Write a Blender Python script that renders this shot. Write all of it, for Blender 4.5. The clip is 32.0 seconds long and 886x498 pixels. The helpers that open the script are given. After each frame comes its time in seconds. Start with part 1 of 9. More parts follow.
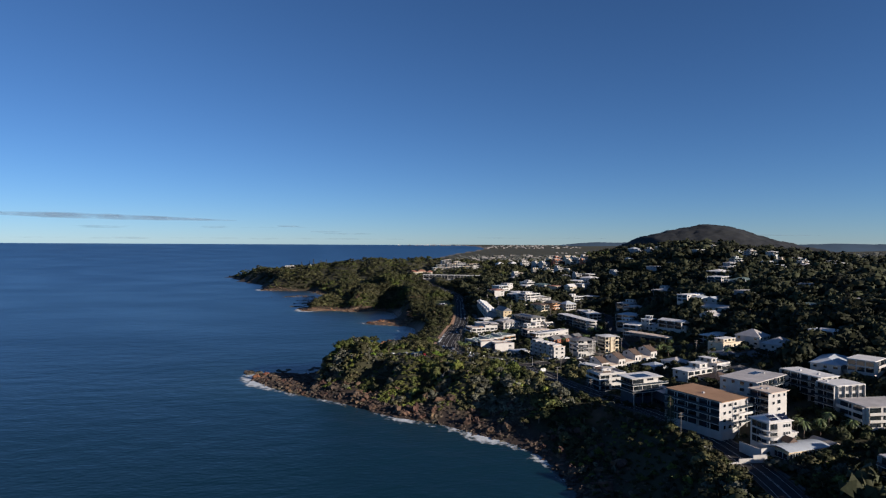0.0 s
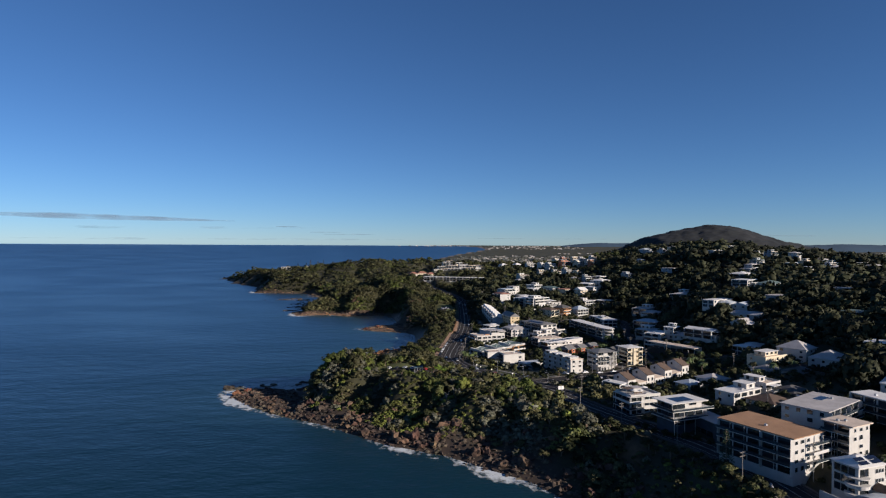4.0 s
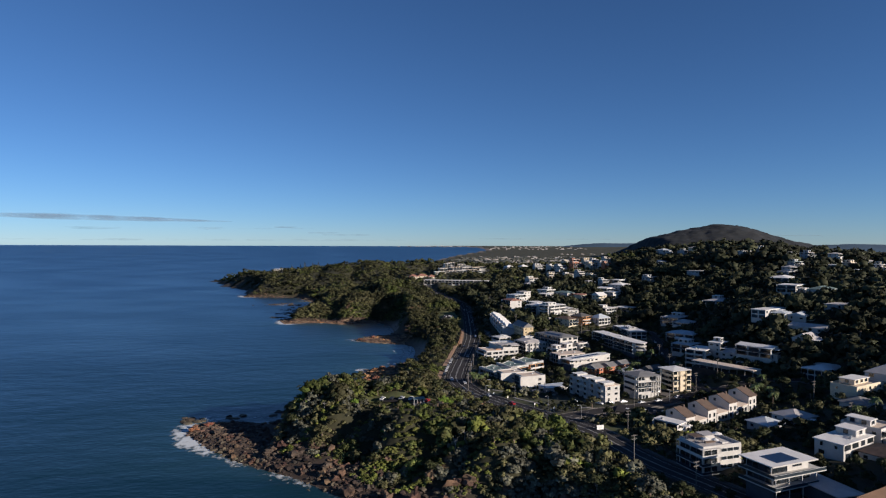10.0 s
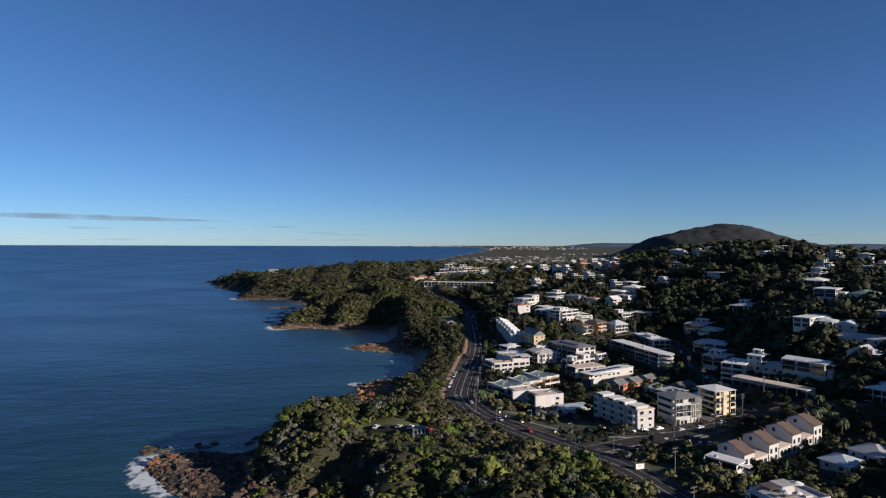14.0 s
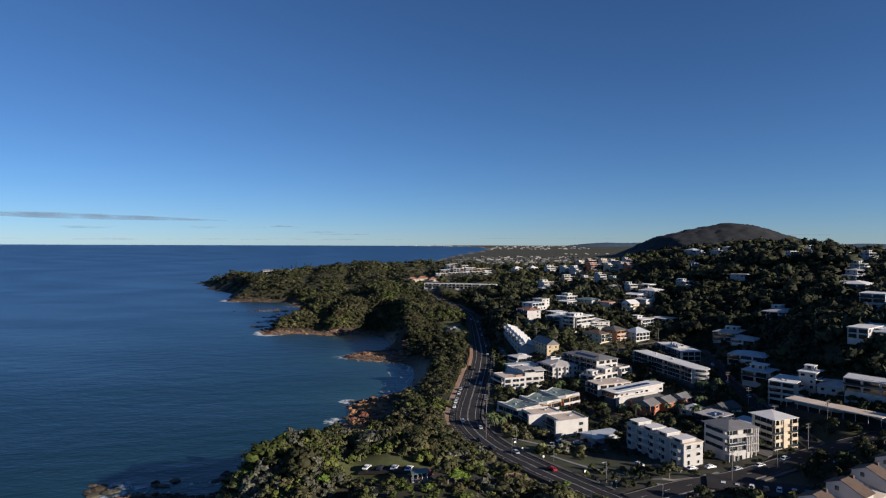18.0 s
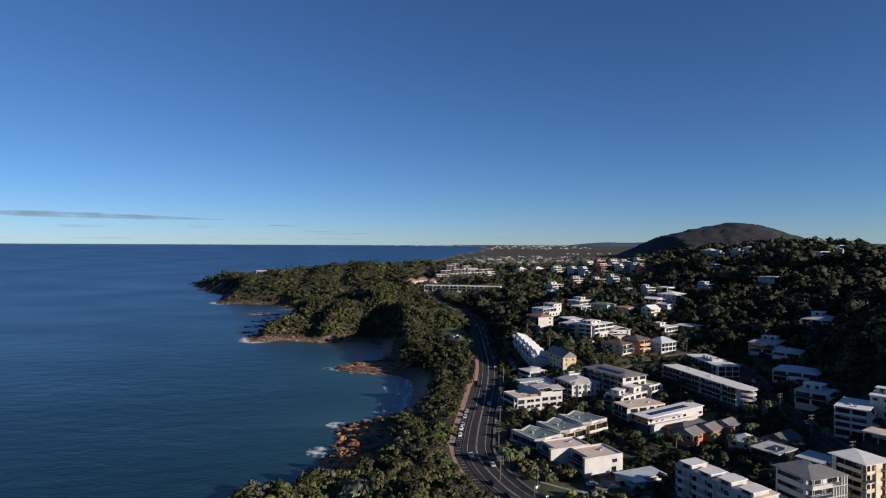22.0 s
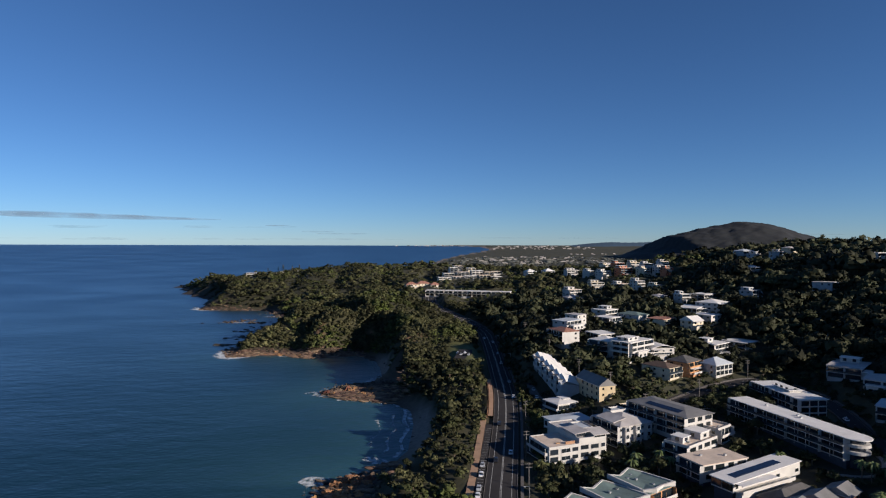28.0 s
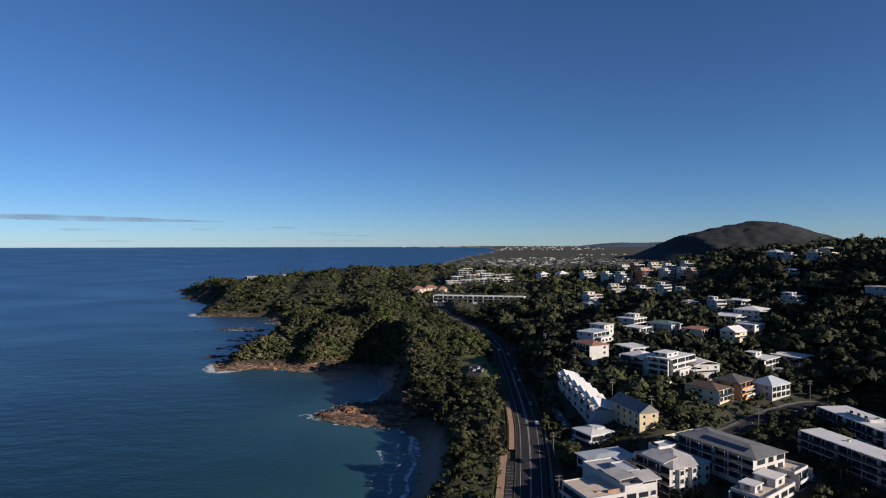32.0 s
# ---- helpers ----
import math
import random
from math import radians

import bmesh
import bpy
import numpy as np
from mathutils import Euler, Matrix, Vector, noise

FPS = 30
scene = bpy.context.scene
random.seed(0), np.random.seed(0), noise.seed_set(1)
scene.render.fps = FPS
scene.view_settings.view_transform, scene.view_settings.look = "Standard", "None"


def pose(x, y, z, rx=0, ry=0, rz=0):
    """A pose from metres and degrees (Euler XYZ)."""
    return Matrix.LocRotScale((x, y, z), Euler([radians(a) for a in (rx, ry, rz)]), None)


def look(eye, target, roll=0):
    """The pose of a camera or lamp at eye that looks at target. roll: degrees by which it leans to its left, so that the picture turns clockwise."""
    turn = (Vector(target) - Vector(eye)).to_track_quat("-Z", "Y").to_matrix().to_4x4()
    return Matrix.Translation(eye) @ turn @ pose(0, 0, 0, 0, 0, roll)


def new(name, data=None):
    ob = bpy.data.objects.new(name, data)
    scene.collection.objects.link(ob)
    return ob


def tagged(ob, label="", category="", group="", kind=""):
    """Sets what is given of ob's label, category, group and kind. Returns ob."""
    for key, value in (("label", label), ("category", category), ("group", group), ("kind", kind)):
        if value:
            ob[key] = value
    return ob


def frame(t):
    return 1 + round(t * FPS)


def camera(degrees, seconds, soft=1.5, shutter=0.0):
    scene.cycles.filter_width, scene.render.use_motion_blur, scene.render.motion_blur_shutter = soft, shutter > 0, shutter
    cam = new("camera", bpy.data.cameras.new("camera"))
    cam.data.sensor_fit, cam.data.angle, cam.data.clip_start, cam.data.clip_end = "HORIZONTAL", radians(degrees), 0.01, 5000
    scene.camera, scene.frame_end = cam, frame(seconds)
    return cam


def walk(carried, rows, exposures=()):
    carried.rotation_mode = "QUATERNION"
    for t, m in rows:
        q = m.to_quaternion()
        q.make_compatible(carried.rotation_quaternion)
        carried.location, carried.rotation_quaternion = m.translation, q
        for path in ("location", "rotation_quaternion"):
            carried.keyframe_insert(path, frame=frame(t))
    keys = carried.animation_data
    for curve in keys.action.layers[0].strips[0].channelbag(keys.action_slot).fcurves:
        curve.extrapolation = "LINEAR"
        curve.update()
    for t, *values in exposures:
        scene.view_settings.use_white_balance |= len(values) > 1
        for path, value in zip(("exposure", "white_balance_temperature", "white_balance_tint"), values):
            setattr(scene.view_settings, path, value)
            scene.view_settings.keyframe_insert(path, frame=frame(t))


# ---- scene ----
# ---- camera and its flight ----
cam = camera(72, 32.0, 1.2)
PATH = [
    (0, look((8.06, 0.87, 100.86), (12.52, 1000.79, 89.10), 0.291)),
    (1, look((7.63, 12.97, 100.63), (11.59, 1012.90, 89.21), 0.322)),
    (2, look((7.19, 25.31, 100.47), (11.22, 1025.24, 89.27), 0.324)),
    (3, look((6.75, 37.80, 100.37), (10.91, 1037.73, 89.35), 0.312)),
    (5.5, look((5.61, 69.27, 100.27), (8.99, 1069.21, 90.28), 0.243)),
    (7, look((4.91, 88.11, 100.25), (8.58, 1088.05, 90.29), 0.192)),
    (9, look((3.96, 113.04, 100.23), (7.99, 1112.98, 90.36), 0.195)),
    (11, look((3.00, 137.73, 100.17), (7.26, 1137.67, 90.44), 0.183)),
    (13, look((2.03, 162.25, 100.06), (6.58, 1162.19, 90.29), 0.172)),
    (14.5, look((1.29, 180.61, 99.96), (5.97, 1180.55, 89.84), 0.151)),
    (16.5, look((0.32, 205.20, 99.78), (5.15, 1205.13, 88.97), 0.141)),
    (18, look((-0.41, 223.79, 99.65), (4.42, 1223.72, 89.12), 0.197)),
    (20, look((-1.38, 248.89, 99.49), (3.35, 1248.82, 89.14), 0.212)),
    (22, look((-2.34, 274.36, 99.38), (3.44, 1274.28, 88.19), 0.269)),
    (24, look((-3.28, 300.13, 99.36), (3.97, 1300.03, 87.39), 0.312)),
    (26.5, look((-4.44, 332.35, 99.48), (3.39, 1332.26, 88.11), 0.274)),
    (28, look((-5.13, 351.34, 99.64), (0.31, 1351.27, 88.70), 0.164)),
    (29, look((-5.59, 363.68, 99.78), (-1.64, 1363.62, 89.72), 0.142)),
    (30, look((-6.05, 375.63, 99.96), (-5.72, 1375.58, 90.76), 0.085)),
    (31, look((-6.51, 387.05, 100.16), (-10.53, 1387.01, 91.26), -0.018)),
    (32, look((-6.96, 397.80, 100.38), (-12.94, 1397.74, 91.10), -0.120)),
]
walk(cam, PATH, [(0, 0.58, 5360, 10), (32, 0.58, 5360, 10)])

# ---- sky and sun: low winter afternoon sun from behind and to the right ----
SUN_X, SUN_Y, SUN_EL = 0.86, -0.51, radians(18)
world = bpy.data.worlds.new("sky")
world.use_nodes = True
scene.world = world
wn = world.node_tree.nodes
sky = wn.new("ShaderNodeTexSky")
sky.sky_type, sky.sun_disc = "NISHITA", False
sky.sun_elevation = SUN_EL
sky.sun_rotation = math.atan2(SUN_X, SUN_Y)
sky.altitude, sky.air_density, sky.dust_density, sky.ozone_density = 2900, 1.0, 0.3, 4.2
wn["Background"].inputs["Strength"].default_value = 0.051
world.node_tree.links.new(sky.outputs[0], wn["Background"].inputs["Color"])
sun_data = bpy.data.lights.new("sun", "SUN")
sun_data.energy, sun_data.angle, sun_data.color = 5.0, radians(0.6), (1.0, 0.785, 0.56)
sun = new("sun", sun_data)
sun.matrix_world = look((SUN_X * 100, SUN_Y * 100, 100 * math.tan(SUN_EL)), (0, 0, 0))
# ---- materials ----
def mat(name, base, rough=0.8, var=0.25, scale=0.6, fine=6.0, bump=0.2, metal=0.0, spread=0.0, dark=None, spec=0.35, each=0.0, third=None, tone=0.0):
    """A procedural surface: two scales of tone variation, fine relief, optional difference from piece to piece."""
    m = bpy.data.materials.new(name)
    m.use_nodes = True
    nt = m.node_tree
    n, l = nt.nodes, nt.links
    b = n["Principled BSDF"]
    b.inputs["Roughness"].default_value = rough
    b.inputs["Metallic"].default_value = metal
    b.inputs["Specular IOR Level"].default_value = spec
    co = n.new("ShaderNodeTexCoord")
    big = n.new("ShaderNodeTexNoise")
    big.inputs["Scale"].default_value = scale
    big.inputs["Detail"].default_value = 4
    small = n.new("ShaderNodeTexNoise")
    small.inputs["Scale"].default_value = fine
    small.inputs["Detail"].default_value = 3
    for t in (big, small):
        l.new(co.outputs["Object"], t.inputs["Vector"])
    ramp = n.new("ShaderNodeMix")
    ramp.data_type = "RGBA"
    d = dark or tuple(c * (1 - var) for c in base)
    ramp.inputs["A"].default_value = (*d, 1)
    ramp.inputs["B"].default_value = (*[min(1, c * (1 + var * 0.5)) for c in base], 1)
    add = n.new("ShaderNodeMath")
    add.operation = "MULTIPLY_ADD"
    l.new(small.outputs["Fac"], add.inputs[0])
    add.inputs[1].default_value = 0.6
    l.new(big.outputs["Fac"], add.inputs[2])
    rng = n.new("ShaderNodeMapRange")
    rng.inputs["From Min"].default_value, rng.inputs["From Max"].default_value = 0.55, 1.05
    l.new(add.outputs[0], rng.inputs["Value"])
    l.new(rng.outputs[0], ramp.inputs["Factor"])
    out = ramp.outputs["Result"]
    if third:
        wide = n.new("ShaderNodeTexNoise")
        wide.inputs["Scale"].default_value = 0.028
        wide.inputs["Detail"].default_value = 5
        l.new(co.outputs["Object"], wide.inputs["Vector"])
        wr = n.new("ShaderNodeMapRange")
        wr.inputs["From Min"].default_value, wr.inputs["From Max"].default_value = 0.5, 0.66
        l.new(wide.outputs["Fac"], wr.inputs["Value"])
        tint = n.new("ShaderNodeMix")
        tint.data_type = "RGBA"
        l.new(wr.outputs[0], tint.inputs["Factor"])
        l.new(out, tint.inputs["A"])
        shade = n.new("ShaderNodeMix")
        shade.data_type = "RGBA"
        l.new(small.outputs["Fac"], shade.inputs["Factor"])
        shade.inputs["A"].default_value = (*[c * 0.4 for c in third], 1)
        shade.inputs["B"].default_value = (*[c * 1.4 for c in third], 1)
        l.new(shade.outputs["Result"], tint.inputs["B"])
        out = tint.outputs["Result"]
    if spread or each:
        hsv = n.new("ShaderNodeHueSaturation")
        src = n.new("ShaderNodeNewGeometry").outputs["Random Per Island"] if spread else n.new("ShaderNodeObjectInfo").outputs["Random"]
        r = n.new("ShaderNodeMapRange")
        a = spread or each
        r.inputs["To Min"].default_value, r.inputs["To Max"].default_value = 1 - a, 1 + a
        l.new(src, r.inputs["Value"])
        val = r.outputs[0]
        if tone:
            at = n.new("ShaderNodeAttribute")
            at.attribute_name = "tone"
            mul = n.new("ShaderNodeMath")
            mul.operation = "MULTIPLY_ADD"
            l.new(at.outputs["Fac"], mul.inputs[0])
            mul.inputs[1].default_value = tone
            mul.inputs[2].default_value = 1.0
            both = n.new("ShaderNodeMath")
            both.operation = "MULTIPLY"
            l.new(mul.outputs[0], both.inputs[0])
            l.new(val, both.inputs[1])
            val = both.outputs[0]
        l.new(val, hsv.inputs["Value"])
        h = n.new("ShaderNodeMapRange")
        h.inputs["To Min"].default_value, h.inputs["To Max"].default_value = 0.5 - a * 0.06, 0.5 + a * 0.04
        l.new(src, h.inputs["Value"])
        l.new(h.outputs[0], hsv.inputs["Hue"])
        l.new(out, hsv.inputs["Color"])
        out = hsv.outputs["Color"]
    l.new(out, b.inputs["Base Color"])
    if bump:
        bp = n.new("ShaderNodeBump")
        bp.inputs["Strength"].default_value = bump
        bp.inputs["Distance"].default_value = 0.1 if bump < 0.85 else 0.5
        l.new(small.outputs["Fac"], bp.inputs["Height"])
        l.new(bp.outputs[0], b.inputs["Normal"])
    return m


WHITE = mat("white_render", (0.50, 0.48, 0.447), 0.85, 0.16, 0.25, 3.0, 0.1)
CREAM = mat("cream_render", (0.60, 0.52, 0.38), 0.85, 0.15, 0.3, 3.0, 0.1)
YELLOW = mat("yellow_brick", (0.52, 0.42, 0.26), 0.85, 0.15, 0.4, 8.0, 0.2)
ORANGE = mat("orange_render", (0.48, 0.25, 0.11), 0.8, 0.2, 0.3, 4.0, 0.1)
BRICK = mat("red_brick_wall", (0.42, 0.16, 0.08), 0.9, 0.3, 0.5, 9.0, 0.3)
GREY = mat("grey_render", (0.36, 0.37, 0.38), 0.8, 0.2, 0.3, 4.0, 0.1)
DARKWALL = mat("dark_cladding", (0.05, 0.06, 0.08), 0.7, 0.3, 0.4, 4.0, 0.1)
PINK = mat("crimson_render", (0.62, 0.06, 0.10), 0.8, 0.15, 0.4, 3.0, 0.1)
GLASS = mat("window_glass", (0.02, 0.026, 0.033), 0.06, 0.3, 0.2, 1.0, 0.0, spec=0.8, each=0.5)
RAILGLASS = mat("balustrade_glass", (0.035, 0.045, 0.055), 0.15, 0.2, 0.3, 2.0, 0.0, spec=0.4)
FRAME = mat("window_frame_white", (0.55, 0.54, 0.52), 0.5, 0.1, 0.5, 5.0, 0.05)
DFRAME = mat("window_frame_dark", (0.06, 0.06, 0.065), 0.5, 0.2, 0.5, 5.0, 0.05)
R_WHITE = mat("white_metal_roof", (0.69, 0.665, 0.63), 0.7, 0.15, 0.2, 2.0, 0.1)
R_GREY = mat("grey_metal_roof", (0.44, 0.41, 0.39), 0.75, 0.25, 0.2, 2.0, 0.15)
R_SLATE = mat("slate_grey_metal_roof", (0.19, 0.185, 0.18), 0.6, 0.25, 0.2, 2.0, 0.1)
R_DARK = mat("dark_tile_roof", (0.10, 0.095, 0.09), 0.7, 0.3, 0.4, 5.0, 0.3)
R_BROWN = mat("brown_gravel_roof", (0.34, 0.20, 0.11), 0.9, 0.2, 0.2, 8.0, 0.3)
R_TILE = mat("brown_tile_roof", (0.115, 0.080, 0.060), 0.85, 0.3, 0.6, 7.0, 0.4)
R_RED = mat("terracotta_roof", (0.30, 0.15, 0.105), 0.85, 0.25, 0.5, 7.0, 0.4)
R_BLUE = mat("pale_blue_metal_roof", (0.46, 0.49, 0.52), 0.7, 0.2, 0.2, 2.0, 0.1)
R_TEAL = mat("grey_green_metal_roof", (0.15, 0.20, 0.185), 0.65, 0.25, 0.2, 2.0, 0.1)
R_SAND = mat("sand_gravel_roof", (0.60, 0.49, 0.39), 0.9, 0.2, 0.2, 8.0, 0.3)
SOLAR = mat("solar_cells", (0.012, 0.016, 0.035), 0.15, 0.3, 1.0, 6.0, 0.0, spec=0.7)
CONC = mat("concrete", (0.27, 0.25, 0.23), 0.9, 0.2, 0.3, 5.0, 0.2)
ASPHALT = mat("asphalt", (0.044, 0.041, 0.041), 0.95, 0.25, 0.12, 3.0, 0.2, spec=0.1)
FOOTPATH = mat("old_footpath_concrete", (0.125, 0.113, 0.105), 0.95, 0.3, 0.2, 3.0, 0.2)
POLEWOOD = mat("silvered_pole_timber", (0.17, 0.155, 0.14), 0.9, 0.3, 0.5, 6.0, 0.3)
PAINT = mat("road_paint", (0.52, 0.51, 0.48), 0.8, 0.3, 0.8, 5.0, 0.1)
PATHM = mat("sandy_path", (0.36, 0.235, 0.15), 0.95, 0.25, 0.3, 4.0, 0.2)
TIMBER = mat("weathered_timber", (0.34, 0.20, 0.11), 0.85, 0.3, 0.6, 8.0, 0.3, each=0.2)
METAL = mat("galvanised_metal", (0.45, 0.46, 0.47), 0.45, 0.2, 1.0, 8.0, 0.05, metal=0.7)
RUBBER = mat("black_rubber", (0.02, 0.02, 0.02), 0.8, 0.2, 1.0, 9.0, 0.1)
DEADWOOD = mat("bleached_dead_wood", (0.36, 0.33, 0.29), 0.9, 0.3, 1.0, 8.0, 0.3)
BARK = mat("grey_bark", (0.20, 0.15, 0.11), 0.95, 0.3, 0.8, 9.0, 0.5)
LEAF = mat("gum_leaves", (0.046, 0.052, 0.020), 0.7, 0.45, 0.3, 1.7, 0.9, spread=0.16, dark=(0.018, 0.021, 0.009), spec=0.15, tone=0.5)
SCRUB = mat("coastal_scrub_leaves", (0.108, 0.100, 0.043), 0.75, 0.5, 0.09, 0.9, 0.7, spread=0.16, dark=(0.024, 0.027, 0.011), spec=0.2, third=(0.105, 0.135, 0.024), tone=0.5)
SALTBUSH = mat("salt_bush_leaves", (0.118, 0.116, 0.078), 0.8, 0.5, 0.12, 1.0, 0.7, spread=0.2, dark=(0.040, 0.042, 0.030), tone=0.5)
VINE = mat("creeper_leaves", (0.165, 0.185, 0.036), 0.7, 0.45, 0.12, 1.2, 0.5, spread=0.25, dark=(0.055, 0.066, 0.017), spec=0.15, third=(0.085, 0.075, 0.03), tone=0.4)
COASTWOOD = mat("coastal_woodland_leaves", (0.064, 0.063, 0.027), 0.75, 0.5, 0.07, 0.9, 0.7, spread=0.2, dark=(0.015, 0.018, 0.008), spec=0.15, third=(0.060, 0.072, 0.020), tone=0.5)
WOODS = mat("woodland_leaves", (0.038, 0.041, 0.019), 0.75, 0.5, 0.04, 1.1, 0.4, spread=0.18, dark=(0.018, 0.020, 0.009), spec=0.2, tone=0.5)
LIME = mat("lime_green_leaves", (0.15, 0.22, 0.030), 0.7, 0.4, 0.5, 1.8, 0.6, spread=0.15, dark=(0.055, 0.085, 0.012), spec=0.15)
PALM = mat("palm_fronds", (0.10, 0.13, 0.04), 0.5, 0.4, 0.5, 3.0, 0.0, spread=0.3)
PINE = mat("pine_needles", (0.035, 0.055, 0.028), 0.7, 0.4, 0.5, 3.0, 0.0, spread=0.3)
ROCK = mat("rust_brown_rock", (0.086, 0.060, 0.043), 0.9, 0.55, 0.06, 0.8, 0.6, spread=0.5, dark=(0.024, 0.021, 0.018), third=(0.10, 0.085, 0.055))
CRAG = mat("dark_brown_crag_rock", (0.105, 0.062, 0.040), 0.9, 0.5, 0.09, 1.1, 0.8, spread=0.45, dark=(0.030, 0.022, 0.017), third=(0.15, 0.095, 0.055))
LEDGE = mat("tan_ledge_rock", (0.22, 0.145, 0.092), 0.9, 0.5, 0.12, 1.4, 0.6, spread=0.4, dark=(0.055, 0.038, 0.028))
BOULDER = mat("orange_boulder_rock", (0.27, 0.125, 0.058), 0.9, 0.5, 0.3, 2.0, 0.8, each=0.35, dark=(0.06, 0.034, 0.022))
# mountain bush darkened to grey: its shade and haze sit in the colour
MOUNT = mat("shaded_mountain_bush", (0.025, 0.026, 0.027), 0.9, 0.5, 0.010, 0.07, 0.8, dark=(0.010, 0.013, 0.015))
# the blue of the far ridges is distance haze put into the base colour
RIDGE = mat("haze_blue_ridge", (0.045, 0.080, 0.125), 0.95, 0.15, 0.004, 0.03, 0.1)
# bush of the far plain, paled and greyed to carry the haze over it
PLAIN = mat("hazed_plain_bush", (0.135, 0.138, 0.122), 0.9, 0.4, 0.003, 0.02, 0.0, spread=0.2, dark=(0.05, 0.056, 0.050))
TOWNM = mat("distant_white_walls", (0.40, 0.37, 0.34), 0.8, 0.2, 0.01, 0.1, 0.0, spread=0.2)
SIGNM = mat("white_signboard", (0.78, 0.77, 0.74), 0.5, 0.08, 0.8, 6.0, 0.0)
CAR_COLOURS = [mat("car_paint_" + k, c, 0.25, 0.05, 0.5, 5.0, 0.0, spec=0.6) for k, c in (
    ("white", (0.75, 0.75, 0.75)), ("silver", (0.42, 0.43, 0.45)), ("black", (0.02, 0.02, 0.025)),
    ("red", (0.40, 0.02, 0.02)), ("blue", (0.04, 0.08, 0.22)))]


def ground_material():
    m = mat("bushland_floor", (0.046, 0.043, 0.020), 0.95, 0.5, 0.02, 0.5, 0.4, dark=(0.022, 0.023, 0.012))
    n, l = m.node_tree.nodes, m.node_tree.links
    b = n["Principled BSDF"]
    src = b.inputs["Base Color"].links[0].from_socket
    for name, colour in (("rocky", (0.060, 0.042, 0.031, 1)), ("sandy", (0.23, 0.185, 0.15, 1)), ("earth", (0.21, 0.125, 0.065, 1)), ("mown", (0.13, 0.145, 0.045, 1)), ("town", (0.050, 0.047, 0.034, 1))):
        at = n.new("ShaderNodeAttribute")
        at.attribute_name = name
        mix = n.new("ShaderNodeMix")
        mix.data_type = "RGBA"
        l.new(at.outputs["Fac"], mix.inputs["Factor"])
        l.new(src, mix.inputs["A"])
        var = n.new("ShaderNodeMix")
        var.data_type = "RGBA"
        tex = n.new("ShaderNodeTexNoise")
        tex.inputs["Scale"].default_value = 0.4
        tex.inputs["Detail"].default_value = 6
        co = n.new("ShaderNodeTexCoord")
        l.new(co.outputs["Object"], tex.inputs["Vector"])
        l.new(tex.outputs["Fac"], var.inputs["Factor"])
        var.inputs["A"].default_value = (*[c * 0.45 for c in colour[:3]], 1)
        var.inputs["B"].default_value = (*[c * 1.4 for c in colour[:3]], 1)
        l.new(var.outputs["Result"], mix.inputs["B"])
        src = mix.outputs["Result"]
    l.new(src, b.inputs["Base Color"])
    return m


